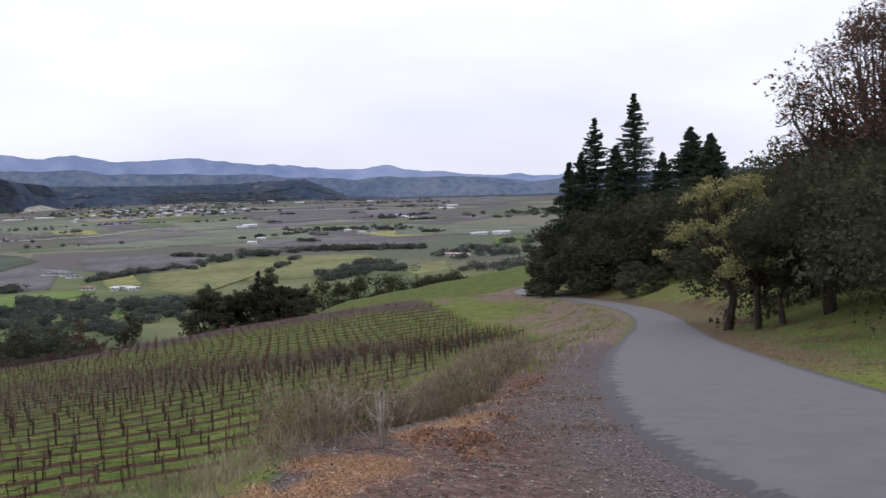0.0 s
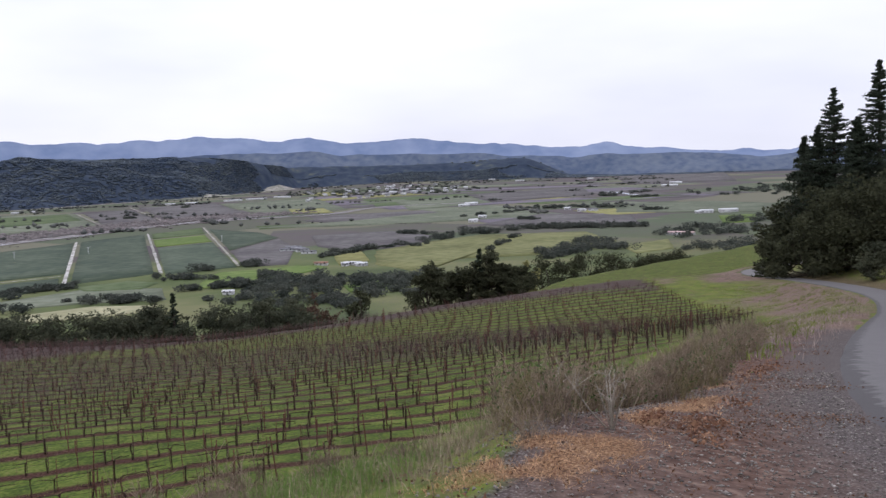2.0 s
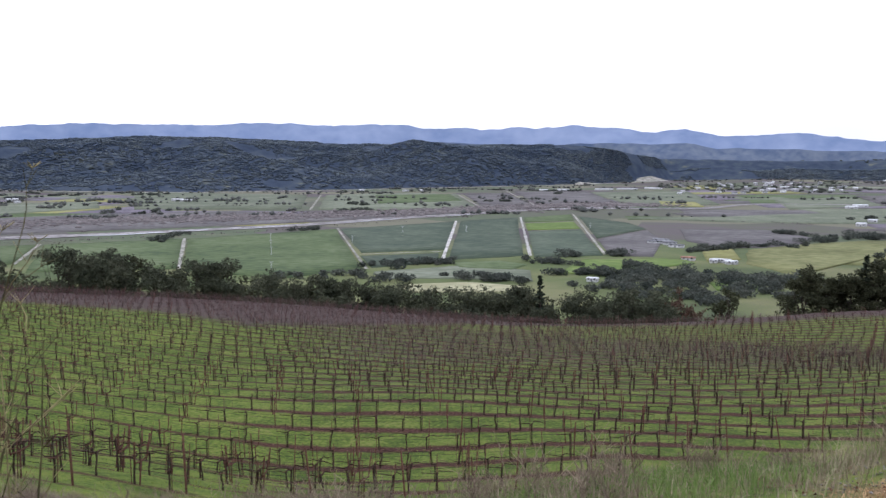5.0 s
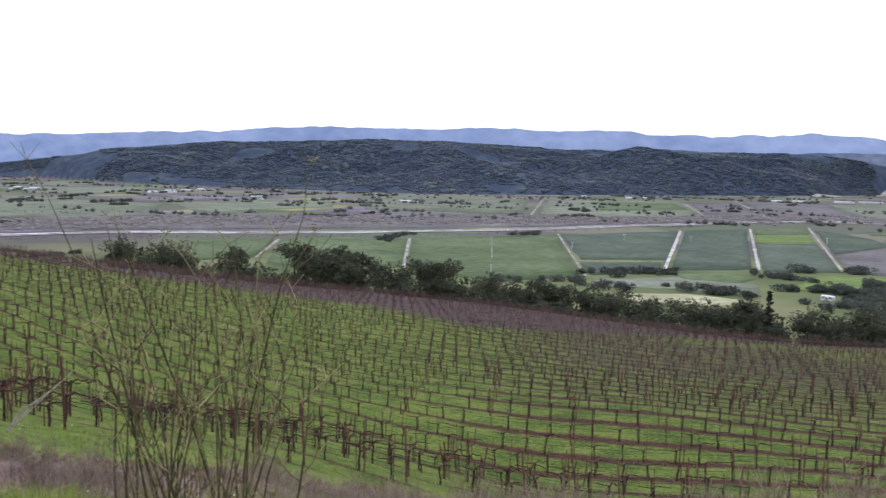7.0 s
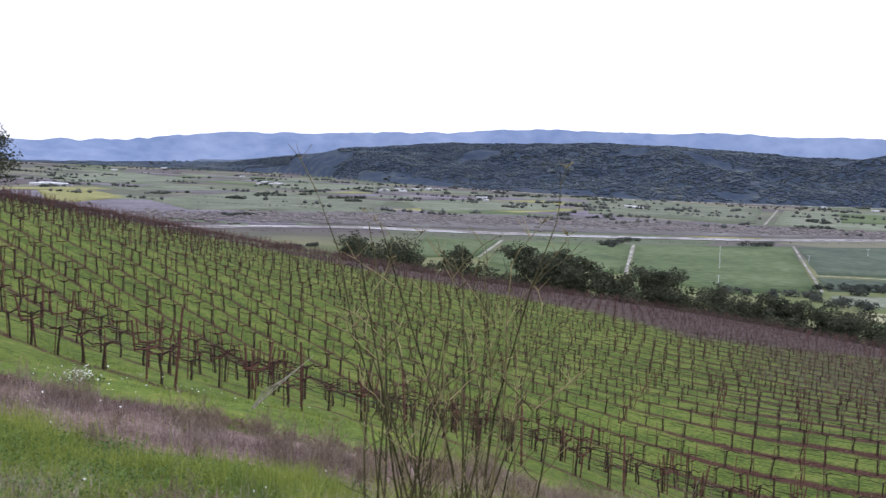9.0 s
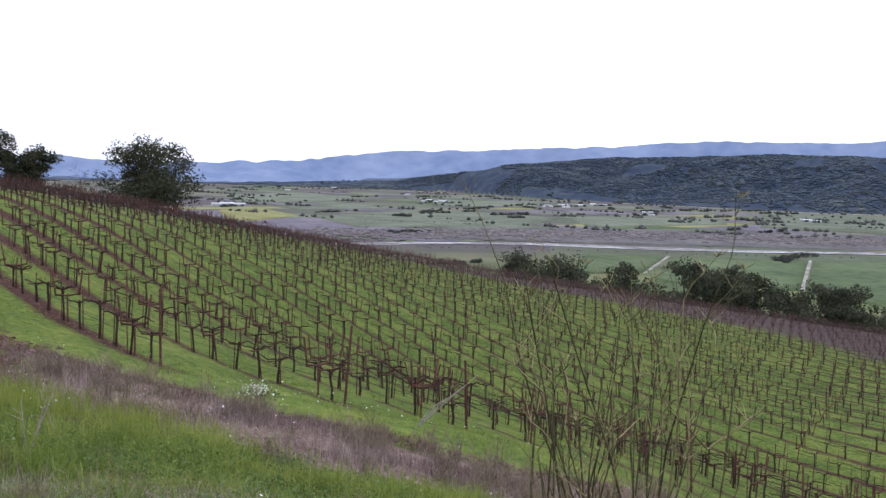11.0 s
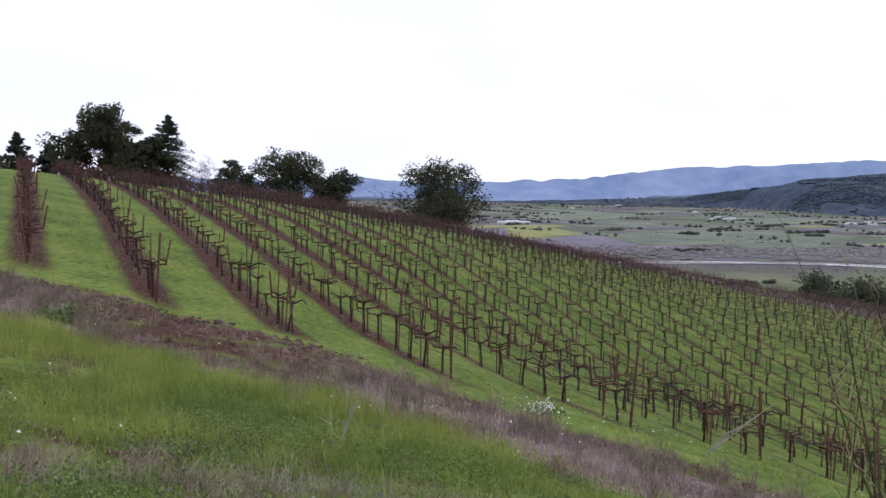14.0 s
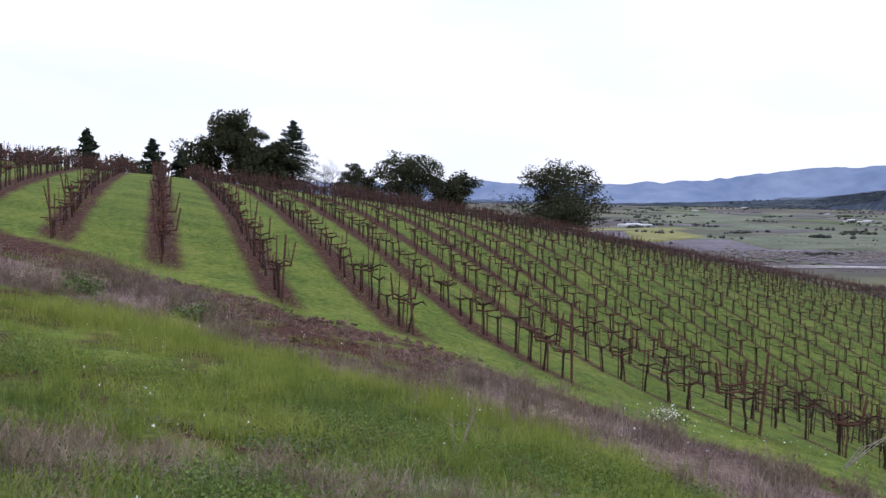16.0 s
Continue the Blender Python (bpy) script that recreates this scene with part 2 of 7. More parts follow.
# ---- mesh building ----
class Geo:
    """Collects vertices and faces of one mesh."""

    def __init__(self):
        self.v, self.f, self.n = [], [], 0

    def add(self, verts, faces):
        verts = np.asarray(verts, float).reshape(-1, 3)
        self.v.append(verts)
        self.f.append(np.asarray(faces, int) + self.n)
        self.n += len(verts)
        return self

    def tube(self, points, radii, sides=6, cap=True):
        p = np.asarray(points, float)
        radii = np.broadcast_to(np.asarray(radii, float), (len(p),))
        t = np.gradient(p, axis=0)
        t /= np.linalg.norm(t, axis=1)[:, None] + 1e-9
        ref = np.where(np.abs(t[:, 2:3]) > 0.9, [[1.0, 0, 0]], [[0, 0, 1.0]])
        a = np.cross(t, ref)
        a /= np.linalg.norm(a, axis=1)[:, None] + 1e-9
        b = np.cross(t, a)
        ang = np.linspace(0, 2 * np.pi, sides, endpoint=False)
        ring = p[:, None] + radii[:, None, None] * (np.cos(ang)[None, :, None] * a[:, None] + np.sin(ang)[None, :, None] * b[:, None])
        m = len(p)
        i, j = np.meshgrid(np.arange(m - 1), np.arange(sides), indexing="ij")
        q = np.stack([i * sides + j, i * sides + (j + 1) % sides, (i + 1) * sides + (j + 1) % sides, (i + 1) * sides + j], -1).reshape(-1, 4)
        verts, faces = ring.reshape(-1, 3), q
        if cap:
            verts = np.concatenate([verts, p[-1:] + t[-1:] * radii[-1] * 0.5])
            e = (m - 1) * sides
            k = np.arange(sides)
            faces = np.concatenate([q, np.stack([e + k, e + (k + 1) % sides, np.full(sides, m * sides), np.full(sides, m * sides)], -1)])
        return self.add(verts, faces)

    def cards(self, centres, sizes, upright=0.0, long=1.0, gen=None):
        """Loose leaf-like quads, turned at random."""
        gen = gen or rng
        c = np.asarray(centres, float)
        n = len(c)
        a = gen.normal(size=(n, 3))
        a[:, 2] += upright * np.sign(a[:, 2])
        a /= np.linalg.norm(a, axis=1)[:, None]
        b = np.cross(a, gen.normal(size=(n, 3)))
        b /= np.linalg.norm(b, axis=1)[:, None] + 1e-9
        s = np.broadcast_to(np.asarray(sizes, float), (n,))[:, None] * 0.5
        k = gen.uniform(0.6, 1.1, size=(n, 1))
        verts = np.stack([c - a * s * long, c + b * s * k + a * s * 0.4, c - b * s * 0.85 + a * s * long * k], 1).reshape(-1, 3)
        i = np.arange(n) * 3
        return self.add(verts, np.stack([i, i + 1, i + 2, i + 2], -1))

    def box(self, lo, hi):
        (x0, y0, z0), (x1, y1, z1) = lo, hi
        v = [(x0, y0, z0), (x1, y0, z0), (x1, y1, z0), (x0, y1, z0), (x0, y0, z1), (x1, y0, z1), (x1, y1, z1), (x0, y1, z1)]
        return self.add(v, [(3, 2, 1, 0), (4, 5, 6, 7), (0, 1, 5, 4), (1, 2, 6, 5), (2, 3, 7, 6), (3, 0, 4, 7)])

    def merge(self, other, matrix=None, offset=(0, 0, 0)):
        v, f = other.arrays()
        if matrix is not None:
            v = v @ np.asarray(matrix, float).T
        return self.add(v + np.asarray(offset, float), f)

    def arrays(self):
        return np.concatenate(self.v), np.concatenate(self.f)

    def mesh(self, name, material, flat=True):
        v, f = self.arrays()
        tri = f[:, 2] == f[:, 3]
        sizes = np.where(tri, 3, 4)
        keep = np.ones(f.shape, bool)
        keep[tri, 3] = False
        me = bpy.data.meshes.new(name)
        me.vertices.add(len(v))
        me.vertices.foreach_set("co", v.astype(np.float32).ravel())
        me.loops.add(int(sizes.sum()))
        me.loops.foreach_set("vertex_index", f[keep].astype(np.int32))
        me.polygons.add(len(f))
        me.polygons.foreach_set("loop_start", np.concatenate([[0], np.cumsum(sizes)[:-1]]).astype(np.int32))
        if not flat:
            me.polygons.foreach_set("use_smooth", np.ones(len(f), bool))
        me.update(calc_edges=True)
        me.materials.append(material)
        return me


def part(name, geo, material, parent, label="", flat=True):
    ob = new(name, geo if isinstance(geo, bpy.types.Mesh) else geo.mesh(name, material, flat))
    ob.parent = parent
    return tagged(ob, label)


def thing(name, label, category, group="", kind="", geo=None, material=None, at=None, flat=True):
    ob = new(name, geo.mesh(name, material, flat) if geo else None)
    if at is not None:
        ob.matrix_basis = at
    return tagged(ob, label, category, group, kind)


# ---- materials ----
def nodes_of(name):
    m = bpy.data.materials.new(name)
    m.use_nodes = True
    n, l = m.node_tree.nodes, m.node_tree.links
    return m, n, l, n["Principled BSDF"]


def mottled(name, dark, light, size=0.3, rough=0.85, bump=0.3, fine=4.0, third=None, spread=0.12, metal=0.0, through_light=0.0):
    """Two or three tones broken up at a large and a small scale, with relief and a shift from piece to piece."""
    m, n, l, b = nodes_of(name)
    co = n.new("ShaderNodeNewGeometry")
    big, small = n.new("ShaderNodeTexNoise"), n.new("ShaderNodeTexNoise")
    big.inputs["Scale"].default_value, big.inputs["Detail"].default_value = 1 / size, 5
    small.inputs["Scale"].default_value, small.inputs["Detail"].default_value = fine / size, 6
    l.new(co.outputs["Position"], big.inputs["Vector"])
    l.new(co.outputs["Position"], small.inputs["Vector"])
    add = n.new("ShaderNodeMath")
    add.operation = "MULTIPLY_ADD"
    add.inputs[1].default_value = 0.5
    l.new(small.outputs["Fac"], add.inputs[0])
    half = n.new("ShaderNodeMath")
    half.operation = "MULTIPLY"
    half.inputs[1].default_value = 0.5
    l.new(big.outputs["Fac"], half.inputs[0])
    l.new(half.outputs[0], add.inputs[2])
    ramp = n.new("ShaderNodeValToRGB")
    e = ramp.color_ramp.elements
    e[0].position, e[0].color = 0.36, (*dark, 1)
    e[1].position, e[1].color = 0.64, (*light, 1)
    if third:
        t = ramp.color_ramp.elements.new(0.5)
        t.color = (*third, 1)
    l.new(add.outputs[0], ramp.inputs["Fac"])
    info = n.new("ShaderNodeObjectInfo")
    isl = n.new("ShaderNodeNewGeometry")
    vary = n.new("ShaderNodeMath")
    vary.operation = "ADD"
    l.new(info.outputs["Random"], vary.inputs[0])
    l.new(isl.outputs["Random Per Island"], vary.inputs[1])
    rng_v = n.new("ShaderNodeMapRange")
    rng_v.inputs["From Max"].default_value = 2.0
    rng_v.inputs["To Min"].default_value, rng_v.inputs["To Max"].default_value = 1 - spread * 2.5, 1 + spread * 2.5
    l.new(vary.outputs[0], rng_v.inputs["Value"])
    hsv = n.new("ShaderNodeHueSaturation")
    l.new(rng_v.outputs[0], hsv.inputs["Value"])
    l.new(ramp.outputs["Color"], hsv.inputs["Color"])
    l.new(hsv.outputs["Color"], b.inputs["Base Color"])
    b.inputs["Roughness"].default_value = rough
    b.inputs["Metallic"].default_value = metal
    b.inputs["Specular IOR Level"].default_value = 0.25 if rough < 0.75 else 0.06
    if through_light:
        tr, mx = n.new("ShaderNodeBsdfTranslucent"), n.new("ShaderNodeMixShader")
        mx.inputs[0].default_value = through_light
        l.new(hsv.outputs["Color"], tr.inputs["Color"])
        l.new(b.outputs[0], mx.inputs[1])
        l.new(tr.outputs[0], mx.inputs[2])
        l.new(mx.outputs[0], n["Material Output"].inputs["Surface"])
    if bump:
        bp = n.new("ShaderNodeBump")
        bp.inputs["Strength"].default_value = bump
        bp.inputs["Distance"].default_value = size * 0.1
        l.new(small.outputs["Fac"], bp.inputs["Height"])
        l.new(bp.outputs[0], b.inputs["Normal"])
    return m


BARK = mottled("bark", (0.022, 0.018, 0.015), (0.07, 0.057, 0.047), 0.25, 0.95, 0.8, 5)
VINE_BARK = mottled("vine_bark", (0.02, 0.013, 0.011), (0.075, 0.05, 0.041), 0.08, 0.95, 0.8, 5)
RUST = mottled("rusty_stake", (0.045, 0.021, 0.017), (0.13, 0.062, 0.046), 0.1, 0.8, 0.3, 4)
CANE = mottled("red_cane", (0.058, 0.031, 0.03), (0.15, 0.085, 0.08), 0.2, 0.9, 0.2, 4)
DULL_CANE = mottled("dull_cane", (0.075, 0.048, 0.045), (0.18, 0.125, 0.118), 0.2, 0.9, 0, 4)
OAK_LEAF = mottled("live_oak_leaf", (0.03, 0.034, 0.02), (0.085, 0.088, 0.05), 2.2, 0.8, 0, 4, spread=0.05, through_light=0.3)
PALE_LEAF = mottled("pale_oak_leaf", (0.13, 0.13, 0.052), (0.32, 0.3, 0.13), 1.2, 0.8, 0, 6, spread=0.08, through_light=0.15)
FIR_LEAF = mottled("fir_needles", (0.024, 0.033, 0.024), (0.062, 0.075, 0.05), 1.6, 0.8, 0, 6, spread=0.06, through_light=0.25)


def ground_material():
    """Soil, grass, dry growth and gravel, mixed by where each grows."""
    m, n, l, b = nodes_of("hillside_ground")
    geo = n.new("ShaderNodeNewGeometry")

    def noise_tex(scale, detail=6):
        t = n.new("ShaderNodeTexNoise")
        t.inputs["Scale"].default_value, t.inputs["Detail"].default_value = scale, detail
        l.new(geo.outputs["Position"], t.inputs["Vector"])
        return t.outputs["Fac"]

    def ramp(fac, *stops):
        r = n.new("ShaderNodeValToRGB")
        e = r.color_ramp.elements
        e[0].position, e[0].color = stops[0][0], (*stops[0][1], 1)
        e[1].position, e[1].color = stops[-1][0], (*stops[-1][1], 1)
        for p, c in stops[1:-1]:
            e.new(p).color = (*c, 1)
        l.new(fac, r.inputs["Fac"])
        return r.outputs["Color"]

    def blend(a, c, mask, ragged):
        at = n.new("ShaderNodeAttribute")
        at.attribute_name = mask
        k = n.new("ShaderNodeMath")
        k.operation = "MULTIPLY_ADD"
        l.new(ragged, k.inputs[0])
        k.inputs[1].default_value = 0.9
        sub = n.new("ShaderNodeMath")
        sub.operation = "SUBTRACT"
        l.new(at.outputs["Fac"], sub.inputs[0])
        sub.inputs[1].default_value = 0.45
        l.new(sub.outputs[0], k.inputs[2])
        r = n.new("ShaderNodeMapRange")
        r.inputs["From Min"].default_value, r.inputs["From Max"].default_value = 0.32, 0.68
        l.new(k.outputs[0], r.inputs["Value"])
        mx = n.new("ShaderNodeMix")
        mx.data_type = "RGBA"
        l.new(r.outputs[0], mx.inputs["Factor"])
        l.new(a, mx.inputs["A"])
        l.new(c, mx.inputs["B"])
        return mx.outputs["Result"]

    fine, mid, wide, far, grit = noise_tex(9), noise_tex(1.6), noise_tex(0.22), noise_tex(0.012, 8), noise_tex(45)
    tuft = n.new("ShaderNodeMath")
    tuft.operation = "MULTIPLY_ADD"
    l.new(noise_tex(5.5, 8), tuft.inputs[0])
    tuft.inputs[1].default_value = 0.6
    patchy = n.new("ShaderNodeMath")
    patchy.operation = "MULTIPLY"
    patchy.inputs[1].default_value = 0.4
    l.new(noise_tex(0.5, 3), patchy.inputs[0])
    l.new(patchy.outputs[0], tuft.inputs[2])
    tuft = tuft.outputs[0]
    grass = ramp(tuft, (0.34, (0.046, 0.07, 0.016)), (0.45, (0.088, 0.127, 0.023)), (0.55, (0.135, 0.168, 0.031)), (0.66, (0.205, 0.188, 0.054)))
    soil = ramp(fine, (0.3, (0.026, 0.012, 0.009)), (0.5, (0.058, 0.028, 0.021)), (0.62, (0.084, 0.043, 0.032)), (0.74, (0.145, 0.088, 0.068)))
    dry = ramp(fine, (0.3, (0.075, 0.045, 0.038)), (0.5, (0.165, 0.11, 0.095)), (0.7, (0.31, 0.23, 0.2)))
    tilled = ramp(fine, (0.3, (0.042, 0.028, 0.025)), (0.55, (0.078, 0.056, 0.051)), (0.75, (0.125, 0.098, 0.09)))
    gravel = ramp(grit, (0.32, (0.04, 0.033, 0.031)), (0.5, (0.088, 0.074, 0.069)), (0.6, (0.14, 0.12, 0.112)), (0.7, (0.27, 0.24, 0.22)))
    rust = ramp(fine, (0.3, (0.06, 0.034, 0.026)), (0.55, (0.13, 0.082, 0.064)), (0.75, (0.24, 0.17, 0.13)))
    thatch = ramp(fine, (0.3, (0.06, 0.048, 0.026)), (0.52, (0.115, 0.09, 0.05)), (0.72, (0.2, 0.165, 0.1)))
    meadow = ramp(far, (0.35, (0.066, 0.09, 0.036)), (0.5, (0.108, 0.13, 0.05)), (0.62, (0.155, 0.158, 0.072)))
    straw = ramp(grit, (0.34, (0.05, 0.029, 0.02)), (0.5, (0.17, 0.094, 0.052)), (0.62, (0.3, 0.185, 0.105)), (0.74, (0.42, 0.3, 0.19)))
    cell, turn = n.new("ShaderNodeTexVoronoi"), n.new("ShaderNodeMapping")
    cell.distance, cell.voronoi_dimensions = "CHEBYCHEV", "2D"
    cell.inputs["Scale"].default_value, cell.inputs["Randomness"].default_value = 1 / 170, 0.8
    turn.inputs["Rotation"].default_value = (0, 0, radians(25))
    l.new(geo.outputs["Position"], turn.inputs["Vector"])
    l.new(turn.outputs[0], cell.inputs["Vector"])
    sep = n.new("ShaderNodeSeparateColor")
    l.new(cell.outputs["Color"], sep.inputs[0])
    jit = n.new("ShaderNodeMath")
    jit.operation = "MULTIPLY_ADD"
    l.new(noise_tex(0.03, 8), jit.inputs[0])
    jit.inputs[1].default_value = 0.5
    l.new(sep.outputs["Red"], jit.inputs[2])
    # parcel tones of the plain, blue raised a little to paint haze
    valley = ramp(jit.outputs[0], (0.25, (0.088, 0.074, 0.078)), (0.5, (0.108, 0.094, 0.092)), (0.7, (0.1, 0.102, 0.076)), (0.9, (0.09, 0.11, 0.068)), (1.15, (0.145, 0.14, 0.1)))
    woods = n.new("ShaderNodeMath")
    woods.operation = "MULTIPLY_ADD"
    l.new(noise_tex(0.03, 8), woods.inputs[0])
    woods.inputs[1].default_value = 0.6
    half_far = n.new("ShaderNodeMath")
    half_far.operation = "MULTIPLY"
    l.new(noise_tex(0.006, 4), half_far.inputs[0])
    half_far.inputs[1].default_value = 0.4
    l.new(half_far.outputs[0], woods.inputs[2])
    # dark forest tones with blue aerial haze mixed into the colour
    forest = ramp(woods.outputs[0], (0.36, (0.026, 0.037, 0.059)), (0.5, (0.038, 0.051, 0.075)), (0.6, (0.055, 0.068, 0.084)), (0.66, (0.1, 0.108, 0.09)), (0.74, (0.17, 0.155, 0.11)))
    dark_turf = n.new("ShaderNodeAttribute")
    dark_turf.attribute_name = "dark_turf"
    dot = n.new("ShaderNodeVectorMath")
    dot.operation = "DOT_PRODUCT"
    l.new(geo.outputs["Position"], dot.inputs[0])
    dot.inputs[1].default_value = (ROW_NORMAL[0] / ROW_GAP, ROW_NORMAL[1] / ROW_GAP, 0)
    off = n.new("ShaderNodeMath")
    off.operation = "ADD"
    l.new(dot.outputs["Value"], off.inputs[0])
    off.inputs[1].default_value = 0.17 / ROW_GAP + 0.5
    frac = n.new("ShaderNodeMath")
    frac.operation = "FRACT"
    l.new(off.outputs[0], frac.inputs[0])
    mid_row = n.new("ShaderNodeMath")
    mid_row.operation = "SUBTRACT"
    l.new(frac.outputs[0], mid_row.inputs[0])
    mid_row.inputs[1].default_value = 0.5
    away = n.new("ShaderNodeMath")
    away.operation = "ABSOLUTE"
    l.new(mid_row.outputs[0], away.inputs[0])
    rag = n.new("ShaderNodeMath")
    rag.operation = "MULTIPLY_ADD"
    l.new(mid, rag.inputs[0])
    rag.inputs[1].default_value = 0.14
    rich = n.new("ShaderNodeMath")
    rich.operation = "MULTIPLY_ADD"
    rich.inputs[1].default_value = -0.035
    wide_row = n.new("ShaderNodeAttribute")
    wide_row.attribute_name = "wide_row"
    l.new(wide_row.outputs["Fac"], rich.inputs[0])
    slim = n.new("ShaderNodeMath")
    slim.operation = "MULTIPLY_ADD"
    slim.inputs[1].default_value = 0.085
    slim_row = n.new("ShaderNodeAttribute")
    slim_row.attribute_name = "slim_row"
    l.new(slim_row.outputs["Fac"], slim.inputs[0])
    l.new(away.outputs[0], slim.inputs[2])
    l.new(slim.outputs[0], rich.inputs[2])
    l.new(rich.outputs[0], rag.inputs[2])
    strip = n.new("ShaderNodeMapRange")
    strip.inputs["From Min"].default_value, strip.inputs["From Max"].default_value = 0.27, 0.16
    l.new(rag.outputs[0], strip.inputs["Value"])
    block = n.new("ShaderNodeAttribute")
    block.attribute_name = "block"
    on = n.new("ShaderNodeMath")
    on.operation = "MULTIPLY"
    l.new(strip.outputs[0], on.inputs[0])
    l.new(block.outputs["Fac"], on.inputs[1])
    # second, darker turf tone mixed in over part of the vineyard and the knoll
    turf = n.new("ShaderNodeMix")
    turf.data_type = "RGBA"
    l.new(dark_turf.outputs["Fac"], turf.inputs["Factor"])
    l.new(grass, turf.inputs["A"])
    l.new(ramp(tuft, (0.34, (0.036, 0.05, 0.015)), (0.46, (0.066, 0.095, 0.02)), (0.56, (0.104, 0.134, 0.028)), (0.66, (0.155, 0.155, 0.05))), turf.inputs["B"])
    rows = n.new("ShaderNodeMix")
    rows.data_type = "RGBA"
    l.new(on.outputs[0], rows.inputs["Factor"])
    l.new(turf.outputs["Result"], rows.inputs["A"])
    l.new(soil, rows.inputs["B"])
    c = blend(rows.outputs["Result"], soil, "soil", mid)
    c = blend(c, tilled, "tilled", mid)
    c = blend(c, dry, "dry", wide)
    c = blend(c, thatch, "thatch", mid)
    c = blend(c, gravel, "gravel", mid)
    c = blend(c, rust, "drift", wide)
    c = blend(c, straw, "straw", mid)
    c = blend(c, valley, "valley", wide)
    c = blend(c, meadow, "meadow", mid)
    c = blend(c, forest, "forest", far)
    l.new(c, b.inputs["Base Color"])
    b.inputs["Roughness"].default_value = 0.95
    b.inputs["Specular IOR Level"].default_value = 0.05
    bp = n.new("ShaderNodeBump")
    bp.inputs["Strength"].default_value, bp.inputs["Distance"].default_value = 0.6, 0.05
    l.new(fine, bp.inputs["Height"])
    l.new(bp.outputs[0], b.inputs["Normal"])
    return m


GROUND = ground_material()

# ---- the ground, one sheet to the horizon ----
def ground():
    az = np.radians(np.concatenate([np.arange(-45, -4, 0.4), np.arange(-4, 124, 0.3), np.arange(124, 150, 0.5), np.arange(150, 315, 3.0)]))
    r = np.concatenate([[0.02], np.geomspace(0.35, 1500, 275), np.arange(1518, 4400, 22.0)])
    a, d = np.meshgrid(az, r, indexing="ij")
    x, y = -d * np.sin(a), d * np.cos(a)
    z = ground_z(x, y)
    s, n = row_coords(x, y)
    inside = s - np.interp(n, EDGE_N, EDGE_S)
    gap = road_gap(x, y).reshape(x.shape)
    azd = heading(x, y)
    near = d < 200
    inside = inside + ((vnoise(x, y, 1.6, 4, 31) - 0.5) * 3.4 + (vnoise(x, y, 5.0, 2, 33) - 0.5) * 2.0) * smooth(-0.5, -3.0, inside)
    lift = (vnoise(x, y, 1.3, 3, 5) - 0.5) * 0.16 * smooth(1.5, 4, np.abs(gap) - 2.2) * near
    straw = straw_amount(x, y, gap)
    patch = dirt_patch(inside, azd)
    lift = lift + straw * 0.012 + patch * (vnoise(x, y, 0.9, 3, 73) - 0.5) * 0.1
    z = z + lift
    # masks
    vines = smooth(-1.5, 0.5, inside) * (d < 150)
    knoll = smooth(136, 144, d) * smooth(280, 265, d) * smooth(-7, -5, azd) * smooth(12, 10, azd)
    bare = bare_zone(x, y)
    tilled = np.maximum(vines * bare * 0.74, vines * smooth(30, 58, d) * smooth(62, 40, azd) * 0.33)
    lip = smooth(0.9, 0.2, np.abs(inside - bank_top(azd)))
    soil = lip * 0.75 * (azd > 35) * (vnoise(x, y, 1.1, 3, 74) * 0.9 + 0.35)
    soil = np.maximum(soil, patch * (0.74 + 0.9 * (vnoise(x, y, 1.0, 3, 75) - 0.5)))
    soil = np.maximum(soil, smooth(-7, -5, inside) * smooth(0, -2.5, inside) * smooth(111, 116, azd) * near * 0.8)
    slip = (gap > 2.6) * smooth(9, 5, gap) * near * smooth(0.44, 0.56, vnoise(x, y, 3.2, 3, 76)) * (d > 14) * (d < 110)
    soil = np.maximum(soil, slip * 0.85)
    dry = dry_strip(inside, azd) * (azd > 35) * near * 0.9
    thatch = ((smooth(-2.5, -5, inside) * smooth(14, 9, azd)) * (gap < 0) * smooth(-13, -6, gap) * near * np.where(d > 18, 0.44, 0.5))
    thatch = np.maximum(thatch, smooth(-2.5, -4, inside) * smooth(55, 45, azd) * smooth(4, 8, azd) * (gap < -5) * (d < 60) * 0.5)
    thatch = np.maximum(thatch, smooth(7.5, 3.0, gap) * (gap > 0) * (0.35 + 0.5 * smooth(12, 30, d)))
    thatch = np.maximum(thatch, (gap > 4) * (azd < -4) * near * 0.5)
    thatch = np.maximum(thatch, smooth(0.5, -1, inside) * smooth(50, 70, d) * near * (gap < 0) * 0.42)
    dry = dry * (1 - 0.75 * patch)
    hollow = smooth(0.5, -1.5, inside - bank_foot(azd)) * (azd > 50) * (azd < 150) * (gap < -4) * (d < 24)
    soil = np.maximum(soil, hollow * (0.22 + 0.62 * vnoise(x, y, 0.8, 3, 94)))
    verge = (gap < -2) * smooth(13, 8, azd) * smooth(0, -2, inside) * smooth(14, 20, d) * near
    dry = np.maximum(dry, verge * np.clip(0.38 + 0.3 * smooth(-13, -4, gap) + 1.1 * (vnoise(x, y, 8, 3, 77) - 0.5), 0, 0.75))
    gravel = smooth(-5.6, -4.2, gap) * (gap < 0) * smooth(40, 25, d)
    drift = gravel * (0.28 + 0.34 * smooth(-1.9, -3.4, gap))
    meadow = smooth(330, 420, d) * smooth(1250, 750, d) * (azd > -60) * 0.62
    straw = straw * 0.7
    valley = smooth(300, 480, d) * (azd > -60)
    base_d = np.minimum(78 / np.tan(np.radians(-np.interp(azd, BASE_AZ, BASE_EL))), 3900)
